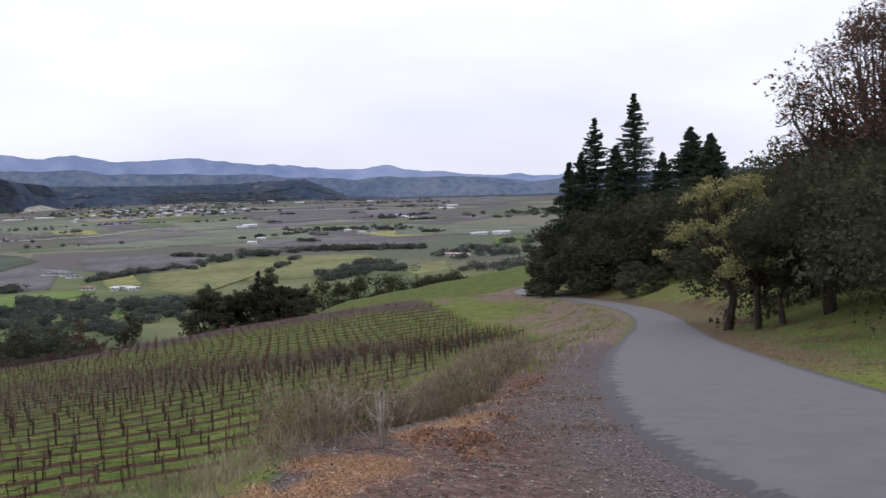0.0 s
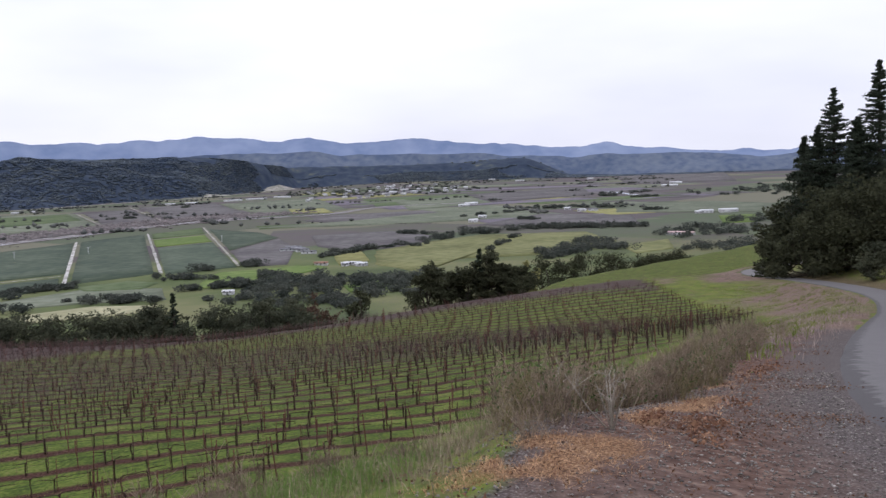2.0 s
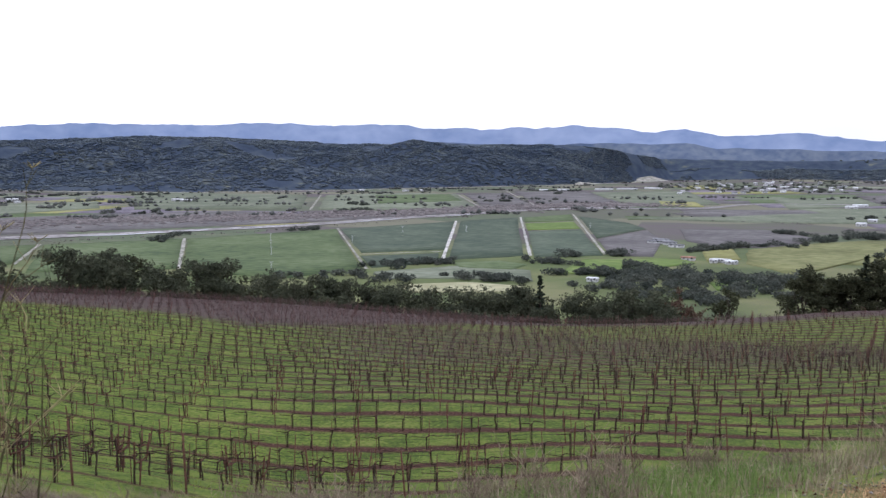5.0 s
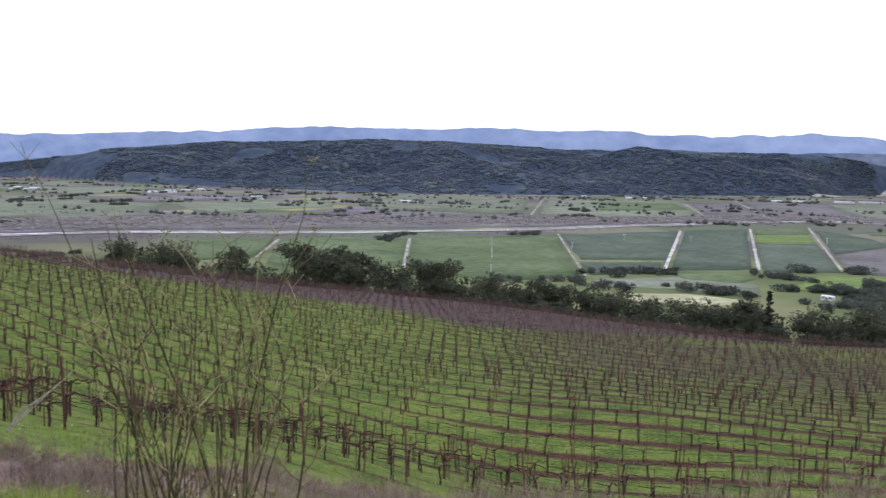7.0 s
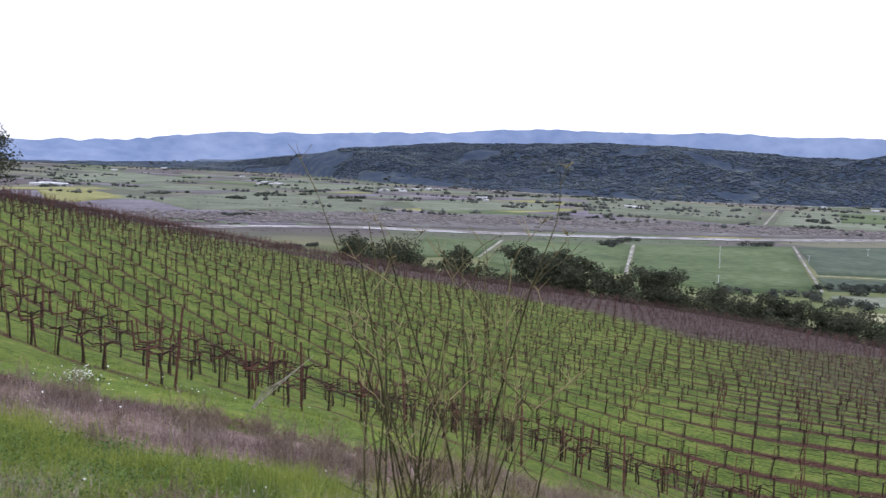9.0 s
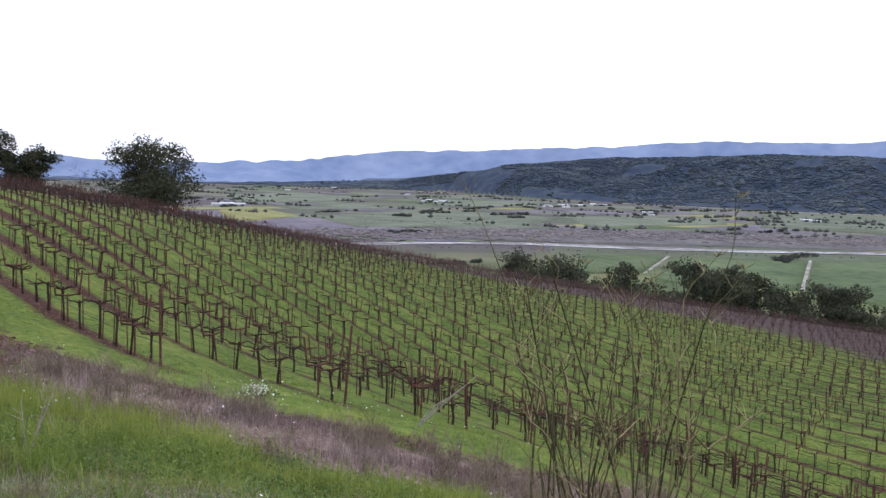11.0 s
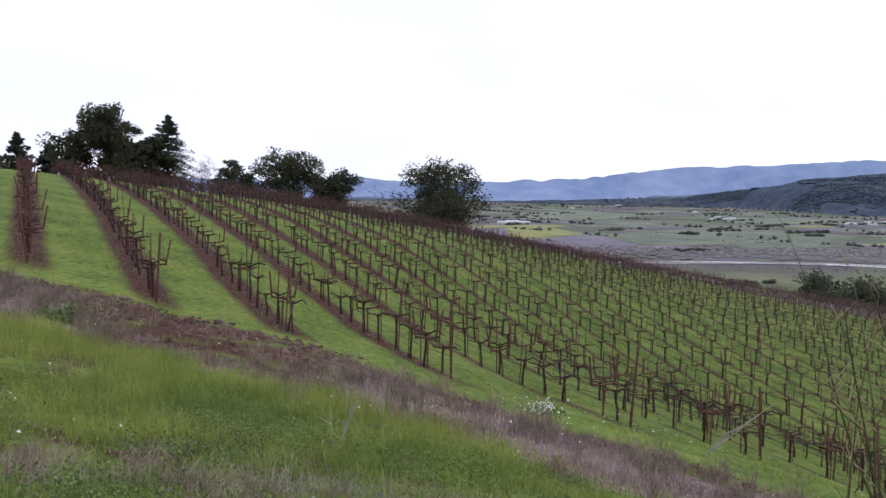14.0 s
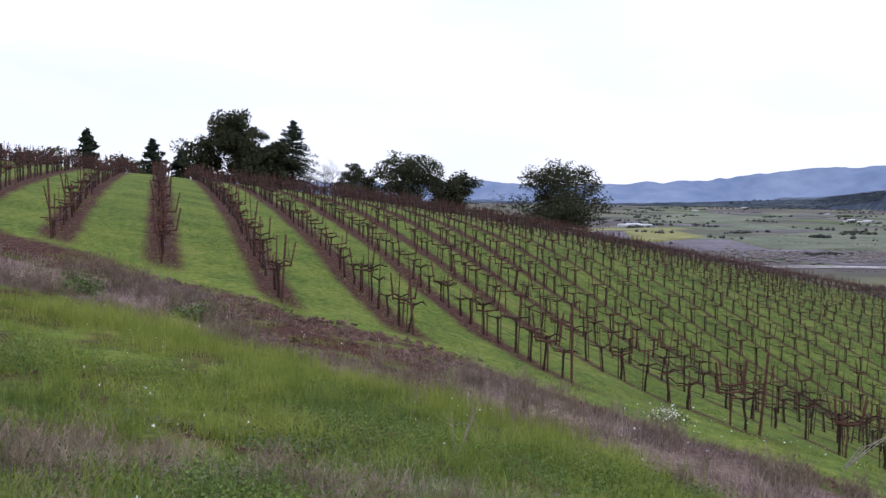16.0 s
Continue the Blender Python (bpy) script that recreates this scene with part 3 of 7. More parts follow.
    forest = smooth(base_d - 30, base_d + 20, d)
    ns, nr = a.shape
    i, j = np.meshgrid(np.arange(ns), np.arange(nr - 1), indexing="ij")
    i2 = (i + 1) % ns
    f = np.stack([i * nr + j, i * nr + j + 1, i2 * nr + j + 1, i2 * nr + j], -1).reshape(-1, 4)
    g = Geo().add(np.stack([x, y, z], -1), f[:, ::-1])
    me = g.mesh("ground", GROUND, flat=False)
    for name, mask in (("soil", soil), ("block", np.maximum(vines, knoll * 0.75)), ("wide_row", vines * (0.7 * smooth(84, 100, azd) + 0.9 * smooth(98, 108, azd) + 0.25 * smooth(46, 16, azd))), ("slim_row", vines * smooth(40, 52, azd) * smooth(97, 86, azd)), ("dark_turf", np.maximum(vines * np.maximum(smooth(70, 38, azd), 0.4 + 0.32 * smooth(99, 84, azd)), knoll)), ("tilled", tilled), ("dry", dry), ("gravel", gravel), ("thatch", thatch), ("drift", drift), ("meadow", meadow), ("straw", straw), ("valley", valley), ("forest", forest)):
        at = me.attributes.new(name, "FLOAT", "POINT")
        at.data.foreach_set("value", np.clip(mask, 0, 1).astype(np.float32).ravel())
    return tagged(new("ground", me), "grassy hillside above a wide valley of fields", "ground", kind="structure")


ground()


def asphalt():
    """Worn grey surface, darker and broken along both edges."""
    m, n, l, b = nodes_of("asphalt")
    geo, at = n.new("ShaderNodeNewGeometry"), n.new("ShaderNodeAttribute")
    at.attribute_name = "edge"
    tex = []
    for scale, detail in ((3.2, 8), (4.5, 8), (60, 4)):
        t = n.new("ShaderNodeTexNoise")
        t.inputs["Scale"].default_value, t.inputs["Detail"].default_value = scale, detail
        l.new(geo.outputs["Position"], t.inputs["Vector"])
        tex.append(t.outputs["Fac"])
    mix = n.new("ShaderNodeMath")
    mix.operation = "MULTIPLY_ADD"
    l.new(tex[2], mix.inputs[0])
    mix.inputs[1].default_value = 0.35
    l.new(tex[0], mix.inputs[2])
    r = n.new("ShaderNodeValToRGB")
    e = r.color_ramp.elements
    e[0].position, e[0].color = 0.4, (0.086, 0.079, 0.077, 1)
    e[1].position, e[1].color = 0.95, (0.117, 0.108, 0.105, 1)
    l.new(mix.outputs[0], r.inputs["Fac"])
    edge = n.new("ShaderNodeMath")
    edge.operation = "ADD"
    l.new(at.outputs["Fac"], edge.inputs[0])
    l.new(tex[1], edge.inputs[1])
    er = n.new("ShaderNodeMapRange")
    er.inputs["From Min"].default_value, er.inputs["From Max"].default_value = 0.98, 1.08
    l.new(edge.outputs[0], er.inputs["Value"])
    c = n.new("ShaderNodeMix")
    c.data_type = "RGBA"
    l.new(er.outputs[0], c.inputs["Factor"])
    l.new(r.outputs["Color"], c.inputs["A"])
    c.inputs["B"].default_value = (0.046, 0.04, 0.039, 1)
    l.new(c.outputs["Result"], b.inputs["Base Color"])
    b.inputs["Roughness"].default_value = 0.8
    bp = n.new("ShaderNodeBump")
    bp.inputs["Strength"].default_value, bp.inputs["Distance"].default_value = 0.4, 0.01
    l.new(tex[2], bp.inputs["Height"])
    l.new(bp.outputs[0], b.inputs["Normal"])
    return m


def road():
    p = smooth_line(ROAD, 260)
    t = np.gradient(p, axis=0)
    t /= np.linalg.norm(t, axis=1)[:, None]
    side = np.stack([t[:, 1], -t[:, 0]], 1)
    offs = np.linspace(-2.05, 2.0, 25)
    wob = (vnoise(np.arange(260) * 0.9, np.zeros(260), 2.0, 3, 8) - 0.5) * 0.5
    rows = []
    for o in offs:
        w = o + (wob if o == offs[0] else -wob[::-1] if o == offs[-1] else 0)
        if o < 0:
            w = w - o / 2.05 * np.interp(p[:, 1], [5, 6.6, 7.6, 9.4], [0.75, 0.42, 0.15, 0])
        q = p + side * np.reshape(w, (-1, 1)) if np.ndim(w) else p + side * w
        zz = ground_z(q[:, 0], q[:, 1]) + 0.05 - 0.05 * (abs(o) / 1.9) ** 6
        rows.append(np.column_stack([q, zz]))
    v = np.stack(rows, 1)
    m, c = v.shape[:2]
    i, j = np.meshgrid(np.arange(m - 1), np.arange(c - 1), indexing="ij")
    f = np.stack([i * c + j, i * c + j + 1, (i + 1) * c + j + 1, (i + 1) * c + j], -1).reshape(-1, 4)
    ob = thing("road", "narrow grey worn asphalt lane curving downhill", "road", kind="structure", geo=Geo().add(v, f), material=asphalt(), flat=False)
    at = ob.data.attributes.new("edge", "FLOAT", "POINT")
    at.data.foreach_set("value", np.tile(np.clip((np.abs(offs) - 1.25) / 0.75, 0, 1), m).astype(np.float32))
    return ob


road()


# ---- far ridge ----
RIDGE_AZ = [-60, -30, -6, -4, -1, 0.8, 2.2, 3.5, 5, 8.2, 10, 12.5, 15, 17, 19.2, 21, 23, 25, 27, 30, 33, 36, 39, 42, 45.5, 49, 52.9, 56.4, 60, 65, 71, 73, 75, 79, 83, 88, 91, 93.6, 96, 100, 140, 170]
RIDGE_EL = [0.6, 0.3, 0.14, 0.2, 0.3, 0.48, 0.6, 0.92, 0.72, 0.88, 1.1, 1.3, 1.6, 1.5, 1.4, 1.85, 1.7, 1.92, 2.1, 2.0, 1.9, 1.95, 2.16, 2.05, 2.2, 2.1, 2.06, 2.06, 1.75, 1.5, 1.25, 1.2, 1.12, 0.55, 0.3, 0.16, 0.12, 0.34, 0.1, 0.2, 0.4, 0.4]
# blue of the distance haze is put into the mountains' base colour
FAR_HILL = mottled("far_hazed_hills", (0.135, 0.18, 0.285), (0.22, 0.265, 0.37), 520, 1.0, 0, 6)
# a thinner share of the same blue haze, painted into the nearer range
MID_HILL = mottled("middle_hazed_hills", (0.072, 0.1, 0.162), (0.155, 0.18, 0.222), 210, 1.0, 0, 7)


def ridge(d0, d1, share, rough, material, label, seed):
    """A range of hills along the horizon, lower by a share of the highest one."""
    az = np.arange(-50, 160, 0.2)
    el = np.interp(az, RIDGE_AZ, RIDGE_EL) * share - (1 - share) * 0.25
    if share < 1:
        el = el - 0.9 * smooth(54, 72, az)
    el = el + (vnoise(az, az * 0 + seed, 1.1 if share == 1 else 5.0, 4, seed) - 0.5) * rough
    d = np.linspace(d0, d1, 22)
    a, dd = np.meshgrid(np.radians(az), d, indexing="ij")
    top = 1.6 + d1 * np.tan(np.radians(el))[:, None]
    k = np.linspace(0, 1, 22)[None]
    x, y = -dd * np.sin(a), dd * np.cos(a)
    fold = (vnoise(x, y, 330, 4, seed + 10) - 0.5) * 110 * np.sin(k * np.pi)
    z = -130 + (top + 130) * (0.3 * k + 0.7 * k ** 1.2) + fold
    ns, nr = a.shape
    i, j = np.meshgrid(np.arange(ns - 1), np.arange(nr - 1), indexing="ij")
    f = np.stack([i * nr + j, i * nr + j + 1, (i + 1) * nr + j + 1, (i + 1) * nr + j], -1).reshape(-1, 4)
    thing("backdrop", label, "mountains", kind="structure", geo=Geo().add(np.stack([x, y, z], -1), f[:, ::-1]), material=material, flat=False)


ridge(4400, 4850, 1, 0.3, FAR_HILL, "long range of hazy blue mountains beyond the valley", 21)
ridge(4150, 4420, 0.55, 0.9, MID_HILL, "lower haze-blue hills before the mountain range", 35)


# ---- vines ----
HOSE = mottled("dark_hose", (0.02, 0.018, 0.018), (0.06, 0.052, 0.05), 0.3, 0.6, 0, 4)


def vine_geo(seed, near=True):
    """Straight trunk with a low head, two level arms along the row and short upright canes; x runs along the row."""
    r = np.random.default_rng(seed)
    lean = r.normal(0, 0.035, 2)
    h = 0.66 + r.normal(0, 0.06)
    sides = 5 if near else 3
    top = np.array([lean[0], lean[1], h])
    trunk = Geo().tube([(0, 0, -0.1), (r.normal(0, 0.014), lean[1] * 0.4 + r.normal(0, 0.012), h * 0.35), (lean[0] * 0.6 + r.normal(0, 0.014), lean[1] * 0.8, h * 0.7), top, top + (0, 0, 0.04)], [0.04, 0.03, 0.029, 0.04, 0.028] if near else [0.045, 0.038, 0.037, 0.045, 0.034], sides, False)
    arms, canes = [], []
    thick = 0.008 if near else 0.01
    for sgn in (-1, 1):
        out = sgn * r.uniform(0.12, 0.27)
        reach = r.uniform(0.45, 0.72)
        pts = [top - (0, 0, 0.03), top + (0.02 * sgn, out * 0.6, 0.03)]
        for q in (0.12, 0.4, 0.7, 1.0):
            pts.append(top + (sgn * q * reach, out + r.normal(0, 0.012), 0.05 + r.normal(0, 0.016)))
        arms.append(Geo().tube(pts, np.array([0.022, 0.019, 0.017, 0.015, 0.012, 0.007]), sides, False))
        for k in range(4):
            q = top + (sgn * reach * (0.1 + 0.27 * k), out, 0.05)
            tall = r.uniform(0.05, 0.16) if r.uniform() > 0.2 else r.uniform(0.2, 0.5)
            canes.append(Geo().tube([q, q + (r.normal(0, 0.035), r.normal(0, 0.035), tall)], [thick, thick * 0.5], 3, False))
    return trunk, arms, canes


def cane_fan(seed):
    """A vine that still carries its long canes."""
    r = np.random.default_rng(seed)
    g = Geo()
    for _ in range(20):
        a, o, h = r.uniform(0, 2 * np.pi), abs(r.normal(0, 0.2)), r.uniform(0.3, 0.95)
        f = np.array([r.uniform(-0.6, 0.6), r.normal(0, 0.14), 0.5])
        g.tube([f, f + (math.cos(a) * o * 0.4, math.sin(a) * o * 0.4, h * 0.6), f + (math.cos(a) * o, math.sin(a) * o, h)], [0.008, 0.007, 0.004], 3, False)
    return g


def post_geos(near=True):
    n = 5 if near else 3
    out = [("stake", Geo().tube([(0, 0, -0.2), (0, 0, 0.72)], 0.024 if near else 0.02, n)), ("crossarm", Geo().tube([(0, -0.3, 0.70), (0, 0, 0.66), (0, 0.3, 0.70)], 0.024 if near else 0.018, n))]
    for s in (-1, 1):
        out.append(("upright", Geo().tube([(0, s * 0.29, 0.66), (0, s * 0.38, 1.33 if near else 1.3)], 0.024 if near else 0.021, n)))
    return out


def vineyard():
    turn = math.degrees(math.atan2(ROW_DIR[1], ROW_DIR[0]))
    rot = np.array([[math.cos(radians(turn)), -math.sin(radians(turn)), 0], [math.sin(radians(turn)), math.cos(radians(turn)), 0], [0, 0, 1]])
    kinds = []
    for k in range(16):
        base = new("grapevine")
        trunk, arms, canes = vine_geo(40 + k)
        part("trunk", trunk, VINE_BARK, base)
        if k % 4 != 2:
            half = 0.24 + 0.02 * (k % 4)
            part("crossarm", Geo().tube([(0.03, -half, 0.68), (0.03, 0, 0.64), (0.03, half, 0.68)], 0.017, 4), RUST, base, "rusty metal crossarm")
        for side, g in enumerate(arms):
            arm = part("arm", g, VINE_BARK, base)
            for c in canes[side * 4:side * 4 + 4]:
                part("cane", c, CANE, arm, "reddish pruned cane")
        if k % 8 != 3:
            hi = 0.95 + 0.08 * (k % 8) * (1 if k % 2 else 0.5)
            part("vine_stake", Geo().tube([(0.06, 0.04, -0.1), (0.06 + 0.012 * (k % 8 - 4), 0.04, hi)], 0.016, 4), RUST, base, "thin rusty support rod")
        tagged(base, "bare pruned grapevine on a low rusty crossarm", "grapevine", "vines of the hillside rows")
        kinds.append(base)
    far_kinds = []
    for k in range(16):
        trunk, arms, canes = vine_geo(60 + k, False)
        w, c = Geo(), Geo()
        c.tube([(0.05, 0.03, 0.0), (0.05 + 0.01 * (k % 8 - 4), 0.03, 0.95 + 0.09 * (k % 6))], 0.018, 3, False)
        if k % 4 != 2:
            c.tube([(0.03, -0.27, 0.67), (0.03, 0.27, 0.67)], 0.016, 3, False)
        w.merge(trunk)
        for g in arms:
            w.merge(g)
        for g in canes:
            c.merge(g)
        far_kinds.append((w, c))
    post = new("trellis_post")
    for name, g in post_geos():
        part(name, g, RUST, post)
    tagged(post, "rusty metal trellis post with two raised arms", "trellis post", "posts of the vine rows")
    far_post = Geo()
    for name, g in post_geos(False):
        far_post.merge(g)
    end = new("end_post")
    part("stake", Geo().tube([(0, 0, -0.3), (0.03, 0, 1.66)], [0.032, 0.028], 6), RUST, end)
    tagged(end, "tall rusty end post of a vine row", "post", "end posts of the vine rows")
    wood, cane, stake, fuzz = Geo(), Geo(), Geo(), Geo()
    fans = [cane_fan(300 + k) for k in range(8)]
    spots, posts, ends = [], [], []
    for k in range(-5, 50):
        n = -0.17 + ROW_GAP * k
        s0 = np.interp(n, EDGE_N, EDGE_S)
        s = np.arange(s0 + 0.3, 190, 1.12)
        s = s + rng.normal(0, 0.08, len(s))
        xy = s[:, None] * ROW_DIR + n * ROW_NORMAL + rng.normal(0, 0.04, (len(s), 2))
        d = np.hypot(xy[:, 0], xy[:, 1])
        az = heading(xy[:, 0], xy[:, 1])
        lim = np.interp(az, [-20, 0, 20, 60, 90, 105, 120, 140], [128, 132, 139, 139, 139, 132, 120, 112])
        keep = (d < lim) & (az > -12) & (az < 150) & (rng.uniform(size=len(s)) > 0.03)
        z = ground_z(xy[:, 0], xy[:, 1])
        for i in np.arange(len(s))[keep]:
            if i % 4 == 1:
                posts.append((d[i], xy[i, 0] + 0.1, xy[i, 1] + 0.1, z[i]))
            if i % 4 != 1 or rng.uniform() < 0.7:
                spots.append((d[i], xy[i, 0], xy[i, 1], z[i]))
            if i == 0 and d[i] < 60:
                p = xy[i] - ROW_DIR * 0.5
                ends.append((p[0], p[1], gz(p[0], p[1])))
    spots.sort()
    used = set()
    posts.sort()
    for q, (d, x, y, z) in enumerate(spots):
        yaw = turn + (180 if q % 2 else 0)
        if q < 300:
            m = pose(x, y, z, rng.normal(0, 2.5), rng.normal(0, 2.5), yaw + rng.normal(0, 5)) @ Matrix.Diagonal((rng.uniform(0.9, 1.05), rng.uniform(0.85, 1.15), rng.uniform(0.85, 1.2), 1))
            kind = int(rng.integers(16))
            if kind not in used:
                used.add(kind)
                kinds[kind].matrix_basis = m
            else:
                copy_thing(kinds[kind], m)
        else:
            a = radians(yaw + rng.normal(0, 7))
            g, c = far_kinds[int(rng.integers(16))]
            shaggy = float(bare_zone(np.array(x), np.array(y))) > rng.uniform(0.25, 0.75)
            sc = rng.uniform(0.82, 1.1) * (0.8 if d > 95 else 1)
            r2 = np.array([[math.cos(a), -math.sin(a), 0], [math.sin(a), math.cos(a), 0], [0, 0, 1]]) * sc
            wood.merge(g, r2, (x, y, z))
            if shaggy:
                fuzz.merge(fans[int(rng.integers(8))], r2, (x, y, z))
            else:
                cane.merge(c, r2, (x, y, z))
    for q, (d, x, y, z) in enumerate(posts):
        if q == 0:
            post.matrix_basis = pose(x, y, z, 0, 0, turn)
        elif q < 260:
            copy_thing(post, pose(x, y, z, rng.normal(0, 3), rng.normal(0, 4), turn + rng.normal(0, 5)))
        else:
            stake.merge(far_post, rot, (x, y, z))
    for q, p in enumerate(ends):
        m = pose(*p, rng.normal(0, 3), rng.normal(0, 4), turn)
        if q == 0:
            end.matrix_basis = m
        else:
            copy_thing(end, m)
    for k in range(-5, 50):
        n = -0.17 + ROW_GAP * k
        s = np.arange(np.interp(n, EDGE_N, EDGE_S), 130, 1.4)
        p = s[:, None] * ROW_DIR + n * ROW_NORMAL
        p = p[(np.hypot(p[:, 0], p[:, 1]) < 95) & (heading(p[:, 0], p[:, 1]) > -12)]
        if len(p) < 4:
            continue
        z = ground_z(p[:, 0], p[:, 1])
        sag = np.abs(np.sin(np.arange(len(p)) * 0.7)) * 0.04
        run = new("trellis_wire")
        for name, side, up, rad in (("wire", -0.26, 0.69, 0.004), ("wire", 0.26, 0.69, 0.004), ("drip_hose", 0.05, 0.45, 0.0075)):
            part(name, Geo().tube(np.column_stack([p + ROW_NORMAL * side, z + up - sag]), rad, 3, False), HOSE, run)
        tagged(run, "wires and dark drip hose along a vine row", "trellis wire", "wires of the vine rows")
    rows = tagged(new("vine_rows"), "rows of bare grapevines covering the far slope", "vineyard", kind="stuff")
    for name, g, mat, label in (("vine_wood", wood, VINE_BARK, ""), ("cane_growth", cane, CANE, "reddish pruned canes"), ("stakes", stake, RUST, "rusty trellis stakes"), ("long_canes", fuzz, DULL_CANE, "long unpruned brown canes")):
        tagged(part(name, g, mat, rows, label), kind="stuff")


vineyard()


# ---- trees ----
def broadleaf(height, spread, seed, leaves, leaf, bare=0.25, lumps=16, clump=1.0):
    """Trunk with limbs and a crown of small leaves in uneven clumps."""
    r = np.random.default_rng(seed)
    wood, crown = Geo(), Geo()
    fork = height * bare
    lean = r.normal(0, 0.02, 2) * height
    base = np.array([0, 0, -0.6])
    knee = np.array([lean[0] * 0.4, lean[1] * 0.4, fork])
    tr = 0.016 * height + 0.05
    bow = r.normal(0, 0.03, 3) * height * (1, 1, 0)
    wood.tube([base, knee * 0.35 + bow * 0.6, knee * 0.7 + bow, knee], [tr * 1.5, tr * 1.1, tr, tr * 0.85], 8)
    centres, sizes = [], []
    for k in range(lumps):
        a = k * 2.399 + r.normal(0, 0.3)
        t = r.uniform(0.0, 1.0)
        rad = spread * 0.5 * math.sqrt(r.uniform(0.05, 1.0)) * (1 - 0.55 * max(0, t - 0.45) / 0.55)
        p = np.array([math.cos(a) * rad + lean[0], math.sin(a) * rad + lean[1], fork * 0.9 + (height - fork) * ((0.1 if bare > 0.1 else -0.02) + (0.78 if bare > 0.1 else 0.9) * t)])
        centres.append(p)
        sizes.append(spread * r.uniform(0.11, 0.25) * clump)
        mid = knee + (p - knee) * 0.5 + r.normal(0, 0.03, 3) * height
        wood.tube([knee, mid, p], [tr * 0.5, tr * 0.28, 0.02], 5)
        for _ in range(2):
            q = p + r.normal(0, sizes[-1] * 0.5, 3)
            wood.tube([mid, (mid + q) / 2 + r.normal(0, 0.02, 3) * height, q], [tr * 0.2, tr * 0.12, 0.012], 4)
    pads, radii = [], []
    for p, size in zip(centres, sizes):
        for _ in range(10):
            v = r.normal(size=3)
            v /= np.linalg.norm(v)
            pads.append(p + v * size * r.uniform(0.2, 1.1) * (1.15, 1.15, 0.85))
            radii.append(size * r.uniform(0.28, 0.68))
    radii, pads = np.array(radii), np.array(pads)
    pick = r.choice(len(pads), leaves, p=radii ** 2 / (radii ** 2).sum())
    v = r.normal(size=(leaves, 3))
    v /= np.linalg.norm(v, axis=1)[:, None]
    rad = radii[pick] * r.uniform(0.1, 1.0, leaves) ** 0.45
    c = pads[pick] + v * rad[:, None] * (1.1, 1.1, 0.72)
    crown.cards(c, leaf * r.uniform(0.5, 1.25, leaves), gen=r)
    return wood, crown


def conifer(height, spread, seed, leaf=0.4, tiers=22, dense=26, start=0.08):
    """Straight trunk, whorls of branches that droop low down and rise near the top, flat sprays of needles."""
    r = np.random.default_rng(seed)
    wood, crown = Geo(), Geo()
    wood.tube([(0, 0, -0.6), (0.05, 0, height * 0.5), (0, 0, height)], [height * 0.02 + 0.08, height * 0.012 + 0.03, 0.02], 7)
    cs, ss = [], []
    side = r.uniform(0.7, 1.15, 8)
    for k in range(tiers * 7):
        t = start + (1 - start) * ((k + r.uniform(-5, 5)) / (tiers * 7))
        t = min(max(t, start), 0.99)
        z = t * height
        a = k * 2.399 + r.normal(0, 0.4)
        reach = spread * 0.5 * min(1.0, (1 - t) * 1.55) * side[int(a * 4 / math.pi) % 8] + 0.15
        l = reach * r.uniform(0.5, 1.08)
        way = np.array([math.cos(a), math.sin(a), 0])
        rise = l * (0.62 * t - 0.34) + r.normal(0, 0.1)
        tip = way * l + (0, 0, z + rise)
        mid = way * l * 0.55 + (0, 0, z + rise * 0.3 + l * 0.05)
        wood.tube([(0, 0, z), mid, tip], [0.05, 0.035, 0.012], 3, False)
        u = r.uniform(0.12, 1.03, dense)
        p = np.where(u[:, None] < 0.55, mid * (u / 0.55)[:, None] + np.array([0, 0, z]) * (1 - u / 0.55)[:, None], mid + (tip - mid) * ((u - 0.55) / 0.45)[:, None])
        across = np.array([-way[1], way[0], 0])
        fan = (1.05 - 0.85 * np.abs(u - 0.45)) * (0.2 * l + 0.06)
        p = p + across * (r.normal(0, 0.6, dense) * fan)[:, None]
        p[:, 2] += r.normal(0, 0.04 + 0.012 * l, dense) - np.abs(r.normal(0, 0.05, dense)) * l
        cs.append(p)
        ss.append(leaf * r.uniform(0.4, 1.1, dense))
    crown.cards(np.concatenate(cs), np.concatenate(ss), long=1.7, gen=r)
    return wood, crown


def tree(name, geos, leaf_mat, label, x, y, group="", sink=0.0, yaw=0.0, bark=None):
    t = new(name)
    t.matrix_basis = pose(x, y, gz(x, y) - sink, 0, 0, yaw)
    part("trunk", geos[0], bark or BARK, t, flat=False)
    part("crown", geos[1], leaf_mat, t)
    return tagged(t, label, "tree", group)


def spot(az, d):
    a = radians(az)
    return -d * math.sin(a), d * math.cos(a)


# trees are set by heading, distance and the height of their top above the first camera's feet
def oak(az, d, top, spread, seed, label, leaves=2200, leaf=0.5, bare=0.12, lumps=16, mat=None, group="", clump=1.0):
    x, y = spot(az, d)
    h = max(2.5, top - gz(x, y))
    geos = broadleaf(h, spread, seed, leaves, leaf, bare, lumps, clump)
    v = geos[1].arrays()[0]
    wide = np.percentile(v[:, :2], 99, 0) - np.percentile(v[:, :2], 1, 0)
    fit = np.array([spread / wide.mean(), spread / wide.mean(), h / np.percentile(v[:, 2], 99.7)])
    for g in geos:
        g.v = [a * fit for a in g.v]
    return tree("oak_tree", geos, mat or OAK_LEAF, label, x, y, group)


